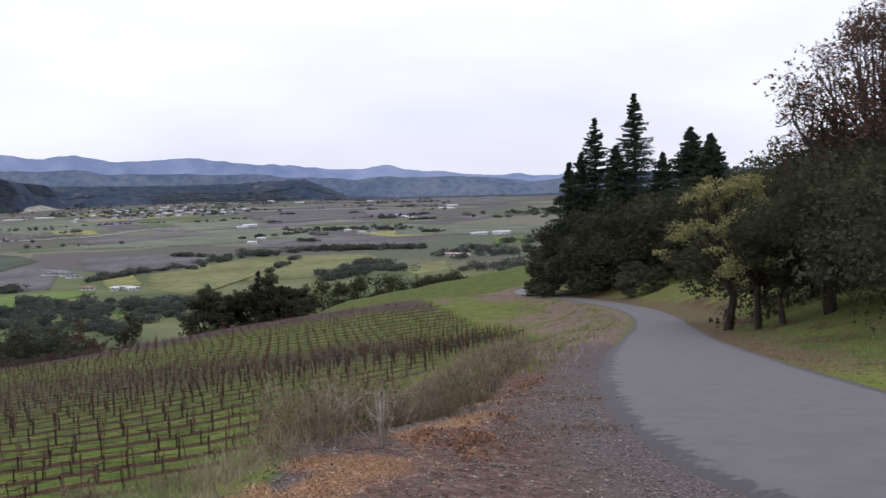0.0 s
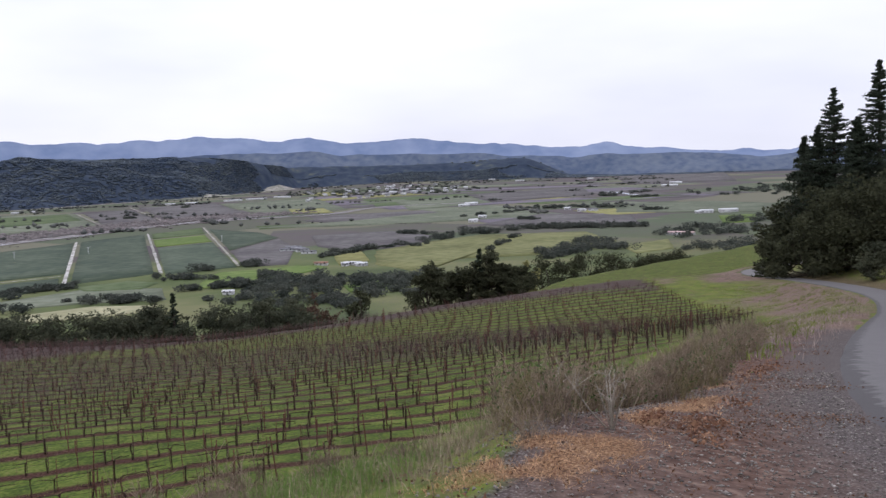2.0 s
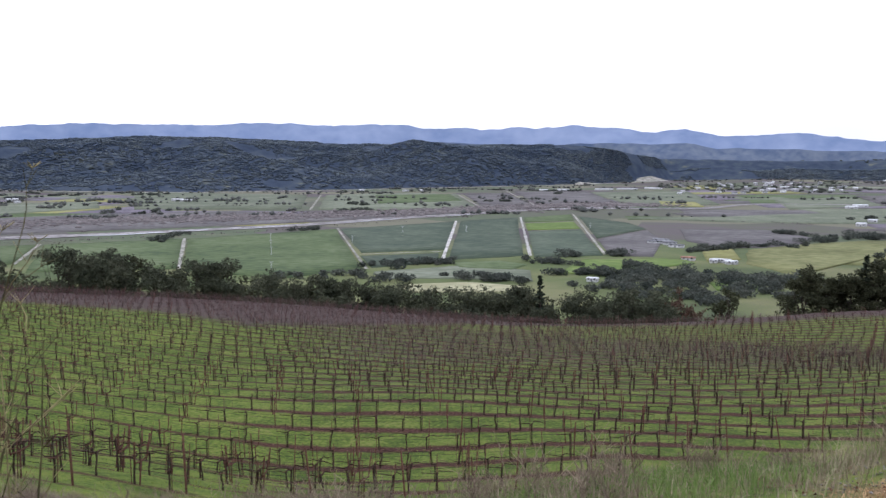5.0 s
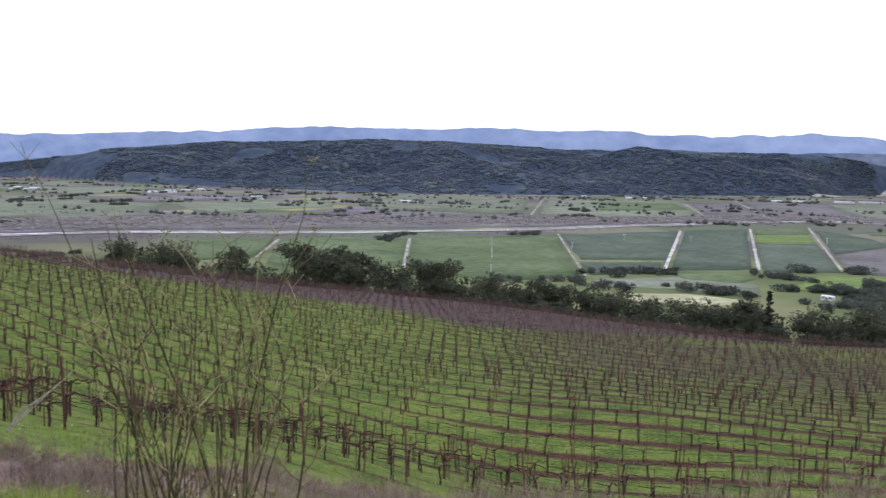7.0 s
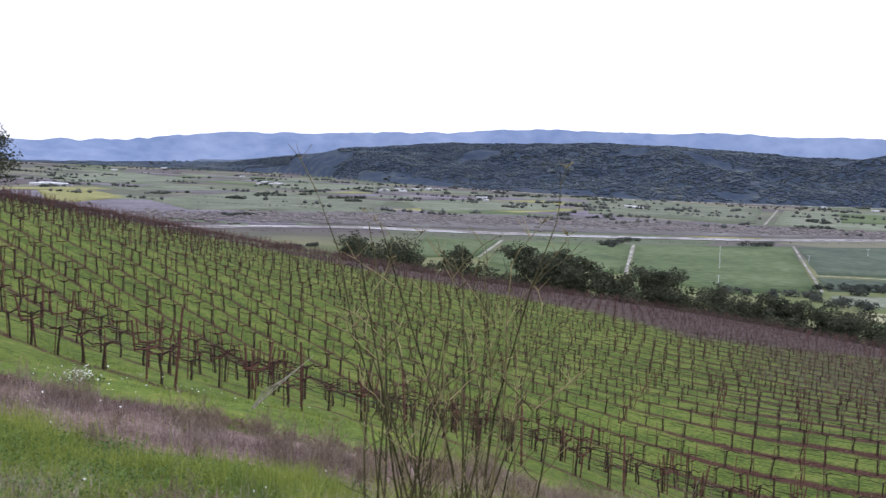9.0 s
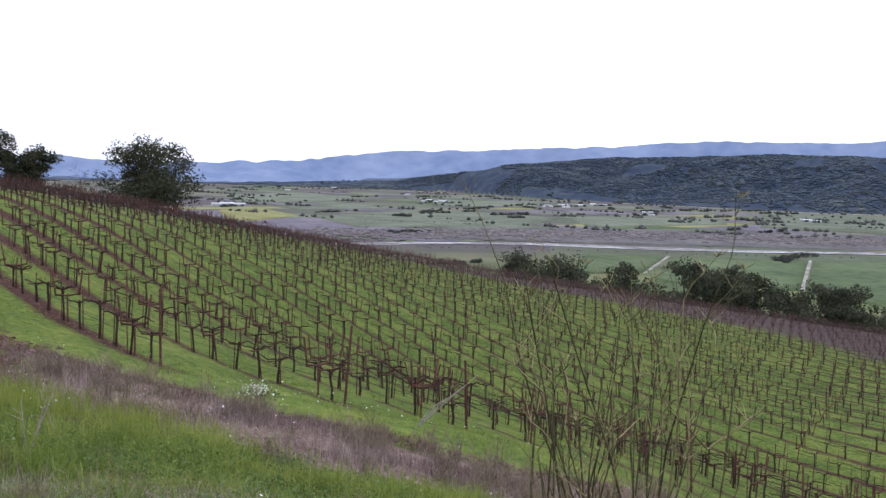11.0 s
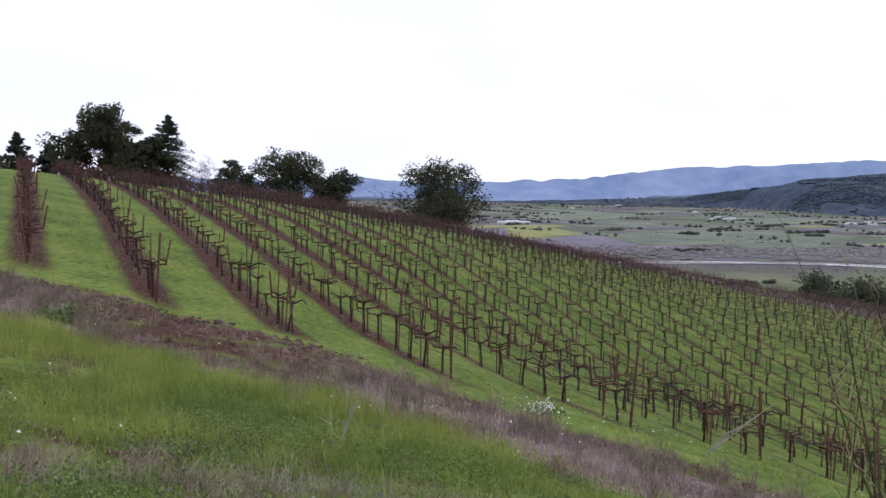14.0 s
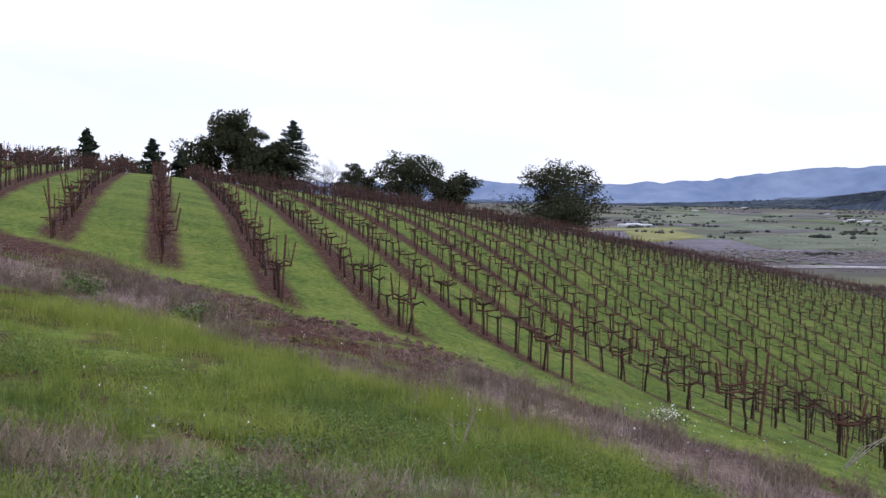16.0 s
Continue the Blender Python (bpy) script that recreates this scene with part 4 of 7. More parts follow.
def fir(az, d, top, spread, seed, label, leaf=0.45, tiers=34, dense=26, start=0.08, group=""):
    x, y = spot(az, d)
    h = max(3.0, top - gz(x, y))
    return tree("fir_tree", conifer(h, spread, seed, leaf, tiers, dense, start), FIR_LEAF, label, x, y, group)


def limb(wood, tips, p, way, length, radius, depth, r):
    """A crooked branch that divides again and again."""
    pts = [np.array(p, float)]
    for _ in range(4):
        way = way + r.normal(0, 0.28, 3) + (0, 0, 0.05)
        way = way / np.linalg.norm(way)
        pts.append(pts[-1] + way * length / 4)
    wood.tube(pts, np.linspace(radius, radius * 0.45, 5), 6 if depth > 2 else 3, False)
    if depth == 0:
        tips.extend(pts[2:])
        return
    for _ in range(3 if depth > 1 else 4):
        k = int(r.integers(1, 5))
        turn = way + r.normal(0, 0.65, 3)
        limb(wood, tips, pts[k], turn / np.linalg.norm(turn), length * r.uniform(0.5, 0.75), radius * 0.5, depth - 1, r)


def bare_tree(az, d, top, spread, seed, label, depth=3, leaves=260, mat=None, start=0.3):
    """A winter tree: crooked limbs, many fine twigs, a few last leaves."""
    x, y = spot(az, d)
    r = np.random.default_rng(seed)
    h = max(2.5, top - gz(x, y))
    wood, crown, tips = Geo(), Geo(), []
    fork = np.array([0, 0, h * start])
    wood.tube([(0, 0, -0.5), fork * 0.5 + r.normal(0, 0.1, 3), fork], [0.022 * h, 0.018 * h, 0.015 * h], 7)
    for k in range(7):
        a = k * 2.4 + r.normal(0, 0.3)
        way = np.array([math.cos(a) * spread / h, math.sin(a) * spread / h, 0.7])
        limb(wood, tips, fork, way / np.linalg.norm(way), (h - fork[2]) * 0.55, 0.009 * h, depth, r)
    tips = np.array(tips)
    pick = tips[r.integers(0, len(tips), leaves)] + r.normal(0, 0.12, (leaves, 3))
    crown.cards(pick, 0.016 * h * r.uniform(0.6, 1.2, leaves), gen=r)
    return tree("bare_tree", (wood, crown), mat or DEAD_LEAF, label, x, y)


DEAD_LEAF = mottled("dead_oak_leaf", (0.07, 0.035, 0.022), (0.17, 0.09, 0.055), 0.8, 0.9, 0, 6, spread=0.2)
RUSSET = mottled("russet_leaf", (0.06, 0.04, 0.03), (0.14, 0.085, 0.06), 1.6, 0.85, 0, 6, spread=0.08, through_light=0.25)

PALE_TWIG = mottled("pale_twig", (0.13, 0.11, 0.1), (0.28, 0.245, 0.22), 0.8, 0.9, 0, 6, spread=0.1)

# along the western crest
oak(88.5, 146, 5.2, 13.6, 3, "lone dark green live oak beyond the vine rows", 20000, 0.32, 0.25, 40, clump=0.9)
bare_tree(92.9, 150, 1.5, 5.5, 4, "thin reddish half bare tree beyond the vine rows", 3, 2600)
oak(98.0, 150, 6.6, 11.5, 5, "broad dark live oak on the crest", 19000, 0.34, 0.08, 34, clump=1.0)
oak(95.6, 150, 3.6, 8.5, 6, "low dark live oak on the crest", 14000, 0.36, 0.04, 22, clump=1.1)
oak(100.9, 146, 4.9, 6.2, 7, "small dark oak on the crest", 8000, 0.34, 0.2)
bare_tree(102.4, 140, 5.6, 6.5, 8, "pale leafless tree on the crest", 4, 1500, mat=PALE_TWIG)
fir(104.6, 126, 10.0, 9.0, 9, "dark fir with layered branches on the crest", 0.2, 24, 80)
oak(107.7, 122, 10.4, 10.0, 10, "tall dense dark live oak on the crest", 22000, 0.36, 0.06, 34, clump=1.0)
oak(105.9, 124, 7.0, 6.0, 11, "dense dark live oak on the crest", 13000, 0.4, 0.04)
oak(109.4, 124, 5.0, 4.5, 12, "low dark oak on the crest", 1200, 0.45, 0.05)
fir(110.9, 132, 6.4, 4.6, 13, "small dark fir behind the vine rows", 0.45, 10, 26)
fir(112.5, 132, 7.5, 4.6, 14, "small dark fir behind the vine rows", 0.45, 11, 26)
oak(114.2, 128, 5.2, 6.0, 15, "low dark hedge oak behind the vine rows", 1400, 0.45, 0.05)
fir(116.0, 126, 8.2, 4.6, 16, "dark fir behind the vine rows", 0.45, 12, 28)
oak(118.5, 125, 6.0, 6.0, 17, "low dark hedge oak behind the vine rows", 1400, 0.45, 0.05)
fir(121.0, 124, 8.0, 4.6, 18, "dark fir behind the vine rows", 0.45, 12, 28)

GREY_OAK = mottled("grey_oak_leaf", (0.038, 0.045, 0.03), (0.105, 0.11, 0.07), 4.5, 0.8, 0, 5, spread=0.05, through_light=0.3)
# woods just below the vineyard: heading and top of each
WOOD_A = ((67.5, -11.6), (64.3, -12.3), (61.2, -13.0), (57.4, -12.6), (56.0, -12.2), (54.4, -13.0), (52.3, -15.6), (50.2, -14.8), (48.8, -14.9), (46.2, -17.4), (44.4, -17.8))
WOOD_B = ((42.6, -18.1), (40.6, -18.8), (38.6, -19.3), (36.5, -20.2), (34.4, -20.2), (32.0, -20.3), (30.6, -19.8), (27.2, -20.2), (25.6, -20.6), (24.2, -20.1), (22.6, -20.0))
for k, (az, top) in enumerate(WOOD_A + WOOD_B):
    oak(az, 163, top, 9.6 + 2.2 * math.sin(k * 2.1), 100 + k, "grey green live oak below the vineyard", 7000, 0.42, 0.02, 22, mat=GREY_OAK, group="oaks below the vineyard")
    oak(az - 0.9, 172, top - 2.0, 10.5, 140 + k, "dark live oak below the vineyard", 2600, 0.65, 0.02, 16, group="oaks below the vineyard")
    oak(az - 1.4, 160, top - 3.0, 9.0, 220 + k, "grey green live oak below the vineyard", 4200, 0.46, 0.02, 18, mat=GREY_OAK, group="oaks below the vineyard")
fir(29.4, 163, -17.9, 5.0, 131, "pointed dark conifer below the vineyard", 0.5, 14, 16)
oak(20.9, 168, -20.3, 6.5, 132, "grey brown winter tree below the vineyard", 1200, 0.5, 0.05, mat=RUSSET)
oak(18.5, 160, -18.9, 4.6, 133, "round dark bush oak below the vineyard", 1300, 0.45, 0.02)
for az, top, sd in ((14.4, -14.2, 41), (13.2, -15.2, 42), (11.9, -14.4, 43), (10.8, -12.6, 44), (9.7, -14.6, 45), (8.9, -15.2, 46)):
    oak(az, 152, top, 6.2, sd, "dark green oak beside the green knoll", 8000, 0.34, 0.03, 22)
fir(11.2, 153, -12.3, 4.0, 47, "pointed dark conifer beside the green knoll", 0.5, 14, 16)
oak(8.3, 165, -15.5, 4.0, 48, "yellowing oak beside the green knoll", 1100, 0.5, 0.05, mat=PALE_LEAF)
for k, az in enumerate((7.2, 5.9, 4.7, 3.4, 2.2, 1.0, -0.2, -1.3, -2.4)):
    oak(az, 285, 1.6 - 285 * math.tan(radians(5.75 + 0.25 * math.sin(k * 1.9))), 12.0, 180 + k, "dark green oak behind the green knoll", 6500, 0.5, 0.03, 24, group="oaks behind the knoll")

# by the road bend
fir(-11.3, 152, 14.1, 16.0, 21, "tall dark fir with open branches by the road", 0.25, 46, 100)
fir(-9.0, 155, 10.6, 15.0, 22, "tall dark fir with open branches by the road", 0.25, 44, 95)
fir(-14.5, 142, 8.1, 17.0, 23, "dense dark fir by the road", 0.3, 48, 120)
fir(-15.6, 138, 6.8, 16.0, 24, "dense dark fir by the road", 0.3, 48, 120)
fir(-8.2, 154, 5.2, 13.0, 27, "dark fir among the trees by the road", 0.32, 36, 90)
fir(-10.2, 149, 6.0, 15.0, 28, "dark fir among the trees by the road", 0.32, 38, 100)
fir(-12.9, 146, 4.6, 14.0, 29, "dark fir among the trees by the road", 0.32, 36, 100)
fir(-7.5, 157, 3.6, 12.0, 26, "dark fir at the end of the wood", 0.6, 20, 44)
for az, d, top, w, sd in ((-6.4, 154, -6.4, 9, 51), (-8.0, 146, -3.6, 13, 52), (-10.0, 140, -2.4, 14, 53), (-12.0, 136, -1.6, 14, 54), (-13.8, 132, -0.4, 14, 55), (-16.2, 126, 1.0, 14, 56), (-18.6, 116, 2.6, 13, 57), (-20.8, 104, 3.6, 13, 58), (-23.5, 90, 4.5, 13, 71), (-26.0, 80, 4.8, 13, 72)):
    oak(az, d, top, w, sd, "dense dark live oak at the edge of the wood", 10000, 0.48, 0.03, 22)
oak(-11.0, 124, -9.6, 5.0, 59, "small grey green shrub at the wood's edge", 2600, 0.3, 0.03, mat=GREY_OAK)
oak(-12.4, 122, -11.6, 3.4, 60, "low dark bush on the grassy bank", 900, 0.35, 0.02)
oak(-16.4, 54, 1.4, 5.6, 61, "pale lichen covered oak with yellow green leaves", 8000, 0.13, 0.3, 36, mat=PALE_LEAF, clump=0.5)
oak(-18.2, 49, 0.2, 4.6, 62, "pale oak with thinning yellow green leaves", 4200, 0.13, 0.3, 26, mat=PALE_LEAF, clump=0.5)
oak(-19.6, 48, 0.2, 4.6, 63, "leaning dark live oak on the grassy bank", 9000, 0.15, 0.3, 18)
oak(-22.0, 46, 2.0, 7.6, 64, "leaning dark live oak on the grassy bank", 22000, 0.15, 0.26, 36, clump=0.72)
oak(-24.8, 43, 2.6, 8.6, 65, "dark live oak on the grassy bank", 24000, 0.15, 0.2, 40, clump=0.75)
oak(-28.0, 40, 3.0, 9.6, 66, "dark live oak on the grassy bank", 22000, 0.16, 0.16, 40, clump=0.75)
# wood carried on past the right edge of view, added to shade the bank
oak(-31.0, 33, 3.5, 10.0, 73, "dark live oak on the grassy bank", 12000, 0.22, 0.16, 22)
oak(-38.0, 26, 4.5, 10.0, 74, "dark live oak on the grassy bank", 12000, 0.22, 0.16, 22)
for az, d, top, w, sd in ((-18.6, 68, 2.2, 9, 75), (-21.0, 62, 3.4, 10, 76), (-24.0, 58, 4.6, 10, 77), (-27.5, 54, 5.4, 10, 78)):
    oak(az, d, top, w, sd, "dense dark live oak inside the wood", 9000, 0.3, 0.06, 20)
oak(-24.8, 54, 10.0, 8.0, 67, "tall russet brown oak above the bank", 15000, 0.13, 0.3, 50, mat=RUSSET, clump=0.6)
oak(-28.0, 46, 11.5, 10.0, 68, "tall russet brown oak above the bank", 15000, 0.13, 0.3, 50, mat=RUSSET, clump=0.6)
bare_tree(-22.0, 46, 7.2, 9.5, 69, "bare branched oak with a few brown leaves", 4, 1500, start=0.5)


# ---- the valley ----
def crop(name, a, b, c, size=60):
    a, b = tuple(v * 0.9 for v in a), tuple(v * 1.12 for v in b)
    return mottled(name, a, b, size, 0.95, 0, 7, third=c, spread=0.07)


CROP_GREEN = crop("green_crop", (0.059, 0.084, 0.044), (0.106, 0.128, 0.068), (0.083, 0.110, 0.051))
CROP_DARK = crop("dark_crop", (0.052, 0.070, 0.055), (0.087, 0.103, 0.074), (0.068, 0.086, 0.060))
# olive, brown and mauve below carry some blue haze in their crop tones
CROP_OLIVE = crop("olive_pasture", (0.104, 0.118, 0.084), (0.160, 0.172, 0.127), (0.131, 0.145, 0.101))
CROP_BROWN = crop("bare_vineyard", (0.085, 0.078, 0.080), (0.137, 0.129, 0.124), (0.110, 0.102, 0.099))
CROP_MAUVE = crop("grey_vineyard", (0.113, 0.102, 0.119), (0.169, 0.150, 0.169), (0.140, 0.124, 0.142))
CROP_YELLOW = crop("straw_field", (0.169, 0.169, 0.068), (0.237, 0.226, 0.102), (0.203, 0.198, 0.079))
CROP_LIME = crop("lush_meadow", (0.085, 0.13, 0.038), (0.135, 0.17, 0.058), (0.108, 0.15, 0.045))
CROP_HAY = crop("hill_pasture", (0.115, 0.118, 0.052), (0.19, 0.19, 0.09), (0.15, 0.155, 0.068))
CROP_TAN = crop("mown_field", (0.25, 0.24, 0.14), (0.34, 0.32, 0.2), (0.29, 0.28, 0.17))
WHITE_DIRT = mottled("white_gravel_lane", (0.13, 0.125, 0.1), (0.62, 0.6, 0.56), 10, 0.95, 0, 3)
PALE_DIRT = mottled("pale_dirt", (0.09, 0.1, 0.06), (0.4, 0.37, 0.34), 14, 0.95, 0, 3)
GRAVEL_BAR = mottled("river_gravel", (0.075, 0.068, 0.066), (0.3, 0.28, 0.27), 12, 0.95, 0, 8)
# leaf tone paled and greyed to paint in the valley haze
WOODS = mottled("valley_trees", (0.045, 0.054, 0.047), (0.115, 0.122, 0.1), 26, 0.9, 0, 5, spread=0.05, through_light=0.3)
SCRUB = mottled("river_scrub", (0.105, 0.092, 0.09), (0.165, 0.146, 0.14), 40, 0.9, 0, 5, spread=0.2)
WHITE_WALL = mottled("white_wall", (0.32, 0.32, 0.32), (0.6, 0.6, 0.59), 3, 0.8, 0, 5)
GREY_ROOF = mottled("grey_roof", (0.12, 0.12, 0.125), (0.26, 0.26, 0.27), 3, 0.8, 0, 5)
WHITE_ROOF = mottled("white_roof", (0.42, 0.42, 0.43), (0.7, 0.7, 0.7), 3, 0.6, 0, 5)
RED_ROOF = mottled("red_roof", (0.2, 0.11, 0.08), (0.34, 0.2, 0.15), 3, 0.8, 0, 5)
PINK_ROOF = mottled("pink_roof", (0.5, 0.36, 0.34), (0.66, 0.5, 0.47), 3, 0.8, 0, 5)
GLASS_DARK = mottled("dark_window", (0.02, 0.022, 0.026), (0.05, 0.055, 0.06), 2, 0.2, 0, 5)


def water():
    m, n, l, b = nodes_of("river_water")
    # sky reflection is also painted into this pale base colour
    b.inputs["Base Color"].default_value = (0.55, 0.56, 0.57, 1)
    b.inputs["Roughness"].default_value = 0.12
    b.inputs["Specular IOR Level"].default_value = 0.8
    t, bp = n.new("ShaderNodeTexNoise"), n.new("ShaderNodeBump")
    t.inputs["Scale"].default_value = 0.6
    bp.inputs["Strength"].default_value = 0.15
    l.new(t.outputs["Fac"], bp.inputs["Height"])
    l.new(bp.outputs[0], b.inputs["Normal"])
    return m


WATER = water()
LIFT = [0.15]


def drape(points):
    p = np.asarray(points, float)
    return np.column_stack([p, ground_z(p[:, 0], p[:, 1]) + LIFT[0]])


def field(corners, material, label):
    """A parcel draped on the valley floor, cut into a fine net so that it follows the ground."""
    p = np.asarray(corners, float)
    c = p.mean(0)
    q = np.concatenate([np.linspace(p[i], p[(i + 1) % len(p)], 8, endpoint=False) for i in range(len(p))])
    wob = (vnoise(q[:, 0], q[:, 1], 25, 2, 4) - 0.5)[:, None]
    q = q + (q - c) * wob * 0.05
    rings = [c + (q - c) * k for k in (1.0, 1.0, 0.75, 0.5, 0.25, 0.02)]
    LIFT[0] += 0.002
    v = np.concatenate([drape(r) for r in rings])
    v[:, 2] = ground_z(v[:, 0], v[:, 1]) + LIFT[0]
    v[:len(q), 2] -= LIFT[0] + 0.4
    n = len(q)
    f = [(k * n + i, k * n + (i + 1) % n, (k + 1) * n + (i + 1) % n, (k + 1) * n + i) for k in range(5) for i in range(n)]
    f = np.array(f)
    area = sum(p[i, 0] * p[(i + 1) % len(p), 1] - p[(i + 1) % len(p), 0] * p[i, 1] for i in range(len(p)))
    thing("field", label, "field", kind="structure", geo=Geo().add(v, f if area > 0 else f[:, ::-1]), material=material, flat=False)


def lane(points, width, material, label):
    LIFT[0] += 0.004
    p = smooth_line(points, 12 * len(points)) if len(points) > 2 else np.linspace(points[0], points[1], 24).astype(float)
    t = np.gradient(p, axis=0)
    t /= np.linalg.norm(t, axis=1)[:, None] + 1e-9
    s = np.stack([t[:, 1], -t[:, 0]], 1)
    w = width * (0.5 + 0.35 * (vnoise(p[:, 0], p[:, 1], 45, 2, 6) - 0.5))[:, None]
    a, b = drape(p - s * w), drape(p + s * w)
    v = np.stack([a, b], 1).reshape(-1, 3)
    i = np.arange(len(p) - 1)
    f = np.stack([i * 2, i * 2 + 1, i * 2 + 3, i * 2 + 2], -1)
    name = "water" if material is WATER else "road" if material in (PALE_DIRT, WHITE_DIRT) else "riverbed"
    thing(name, label, {"water": "water", "road": "road", "riverbed": "river"}[name], kind="structure", geo=Geo().add(v, f), material=material, flat=False)


def hedge(points, count, height, width):
    """A line of far trees and bushes, each a clump of leaf cards on a short trunk."""
    count, height = (count * 3, height * 0.55) if height < 7 else (count, height)
    p = smooth_line(points, 80) if len(points) > 2 else np.linspace(points[0], points[1], 80).astype(float)
    g = Geo()
    low = height < 3.9
    for _ in range(count):
        x, y = p[rng.integers(len(p))] + rng.normal(0, width * 0.45, 2)
        z = gz(x, y)
        h = height * rng.uniform(0.5, 1.1) * (1 if low else 0.85)
        w = h * rng.uniform(1.1, 1.9)
        close = math.hypot(x, y) < 1300
        k = 12 if low else 70 if close else 26
        for _ in range(1 if low else 4):
            v = rng.normal(size=(k, 3))
            v /= np.linalg.norm(v, axis=1)[:, None]
            o = rng.normal(0, 0.24, 2) * w * (0 if low else 1)
            lump = rng.uniform(0.6, 1.0)
            c = v * (w * 0.36, w * 0.36, h * 0.42 * lump) * rng.uniform(0.5, 1.0, (k, 1)) + (x + o[0], y + o[1], z + h * 0.42 * lump)
            g.cards(c, min(w, 9) * rng.uniform(0.2, 0.36, k) * (0.55 if close and not low else 1))
        g.tube([(x, y, z - 1), (x, y, z + h * 0.4)], [h * 0.05, h * 0.03], 3, False)
    thing("hedgerow", "brown leafless scrub along the river" if low else "dark trees along a field edge", "trees", kind="stuff", geo=g, material=SCRUB if low else WOODS)


ROOFS = {"w": WHITE_ROOF, "g": GREY_ROOF, "r": RED_ROOF, "p": PINK_ROOF}


def house(x, y, w, d, h, roof, turn=None):
    """A small building: walls, gabled roof with eaves, a door and two windows."""
    ob = new("house")
    k = 0.6 if math.hypot(x, y) < 1000 else 0.78
    w, d, h = w * k, d * k, h * k
    turn = float(heading(x, y)) + rng.uniform(-25, 25) if turn is None else turn
    ob.matrix_basis = pose(x, y, gz(x, y) + 0.7, 0, 0, turn)
    part("wall", Geo().box((-w / 2, -d / 2, -2.5), (w / 2, d / 2, h * 0.6)), WHITE_WALL, ob)
    e, t = 0.5, h * 0.6
    v = [(-w / 2 - e, -d / 2 - e, t - 0.2), (w / 2 + e, -d / 2 - e, t - 0.2), (w / 2 + e, d / 2 + e, t - 0.2), (-w / 2 - e, d / 2 + e, t - 0.2), (-w / 2 - e, 0, h), (w / 2 + e, 0, h)]
    part("roof", Geo().add(v, [(0, 1, 5, 4), (2, 3, 4, 5), (1, 2, 5, 5), (3, 0, 4, 4), (3, 2, 1, 0)]), ROOFS[roof], ob)
    for k in (-0.3, 0.3):
        pane = part("window", Geo().box((w * k - 0.7, -d / 2 - 0.06, 0.8), (w * k + 0.7, -d / 2 + 0.02, 1.9)), GLASS_DARK, ob)
        part("sill", Geo().box((w * k - 0.85, -d / 2 - 0.16, 0.68), (w * k + 0.85, -d / 2 + 0.02, 0.79)), WHITE_WALL, pane)
    part("door", Geo().box((-0.55, -d / 2 - 0.06, -0.9), (0.55, -d / 2 + 0.02, 1.2)), GREY_ROOF, ob)
    words = {"w": "white farm building with a pale roof among fields", "g": "grey roofed farm shed among fields", "r": "red roofed white house below the vineyard", "p": "long barn with a faded pink roof"}
    return tagged(ob, words[roof], "house", "buildings of the valley")


# small parcels all over the plain
PARCELS = (CROP_BROWN, CROP_OLIVE, CROP_BROWN, CROP_GREEN, CROP_MAUVE, CROP_OLIVE, CROP_YELLOW, CROP_MAUVE)
for k in range(150):
    az = rng.uniform(50, 98) if k < 105 else rng.uniform(0, 22)
    lim = min(78 / math.tan(radians(-float(np.interp(az, BASE_AZ, BASE_EL)))), 3500) - 330
    x, y = spot(az, rng.uniform(1180, lim) if k < 105 else rng.uniform(1250, lim))
    a = radians(28 + rng.normal(0, 5) + (90 if k % 3 == 0 else 0))
    l, w = rng.uniform(60, 210), rng.uniform(30, 80)
    c, s = math.cos(a), math.sin(a)
    field([(x - l * c + w * s, y - l * s - w * c), (x + l * c + w * s, y + l * s - w * c), (x + l * c - w * s, y + l * s + w * c), (x - l * c - w * s, y - l * s + w * c)], PARCELS[int(rng.integers(8))], "small parcel of vines or pasture on the plain")
# crop fields south of the river
field([(-850, 437), (-810, 500), (-675, 396), (-674, 337)], CROP_GREEN, "green winter crop field by the river")
field([(-807, 506), (-755, 622), (-548, 447), (-616, 371)], CROP_GREEN, "green winter crop field by the river")
field([(-752, 627), (-726, 818), (-439, 522), (-448, 448), (-531, 439)], CROP_GREEN, "wide green crop field crossed by pylons")
field([(-723, 824), (-693, 1008), (-480, 688), (-520, 618)], CROP_DARK, "dark green crop field between dirt lanes")
field([(-502, 596), (-464, 652), (-422, 591), (-440, 534)], CROP_DARK, "dark green crop field between dirt lanes")
field([(-695, 1027), (-670, 1128), (-396, 677), (-426, 612)], CROP_DARK, "dark green crop field between dirt lanes")
field([(-530, 916), (-497, 979), (-344, 718), (-382, 671)], CROP_DARK, "dark green crop field between dirt lanes")
field([(-601, 1032), (-568, 1098), (-505, 993), (-539, 930)], CROP_LIME, "lime yellow strip of young crop")
field([(-665, 1139), (-650, 1248), (-578, 1118), (-612, 1050)], CROP_GREEN, "green crop strip by the river")
field([(-618, 1210), (-500, 1117), (-439, 1029), (-426, 875)], CROP_DARK, "dark green crop field by farm sheds")
field([(-419, 862), (-431, 1012), (-361, 885), (-306, 733), (-338, 719)], CROP_BROWN, "brown vineyard field by farm sheds")
# dirt lanes between the fields
lane([(-814, 506), (-670, 395)], 3.0, PALE_DIRT, "pale dirt farm lane between crop fields")
lane([(-759, 629), (-548, 448)], 2.9, PALE_DIRT, "pale dirt farm lane between crop fields")
lane([(-731, 827), (-437, 525)], 2.5, PALE_DIRT, "pale dirt farm lane between crop fields")
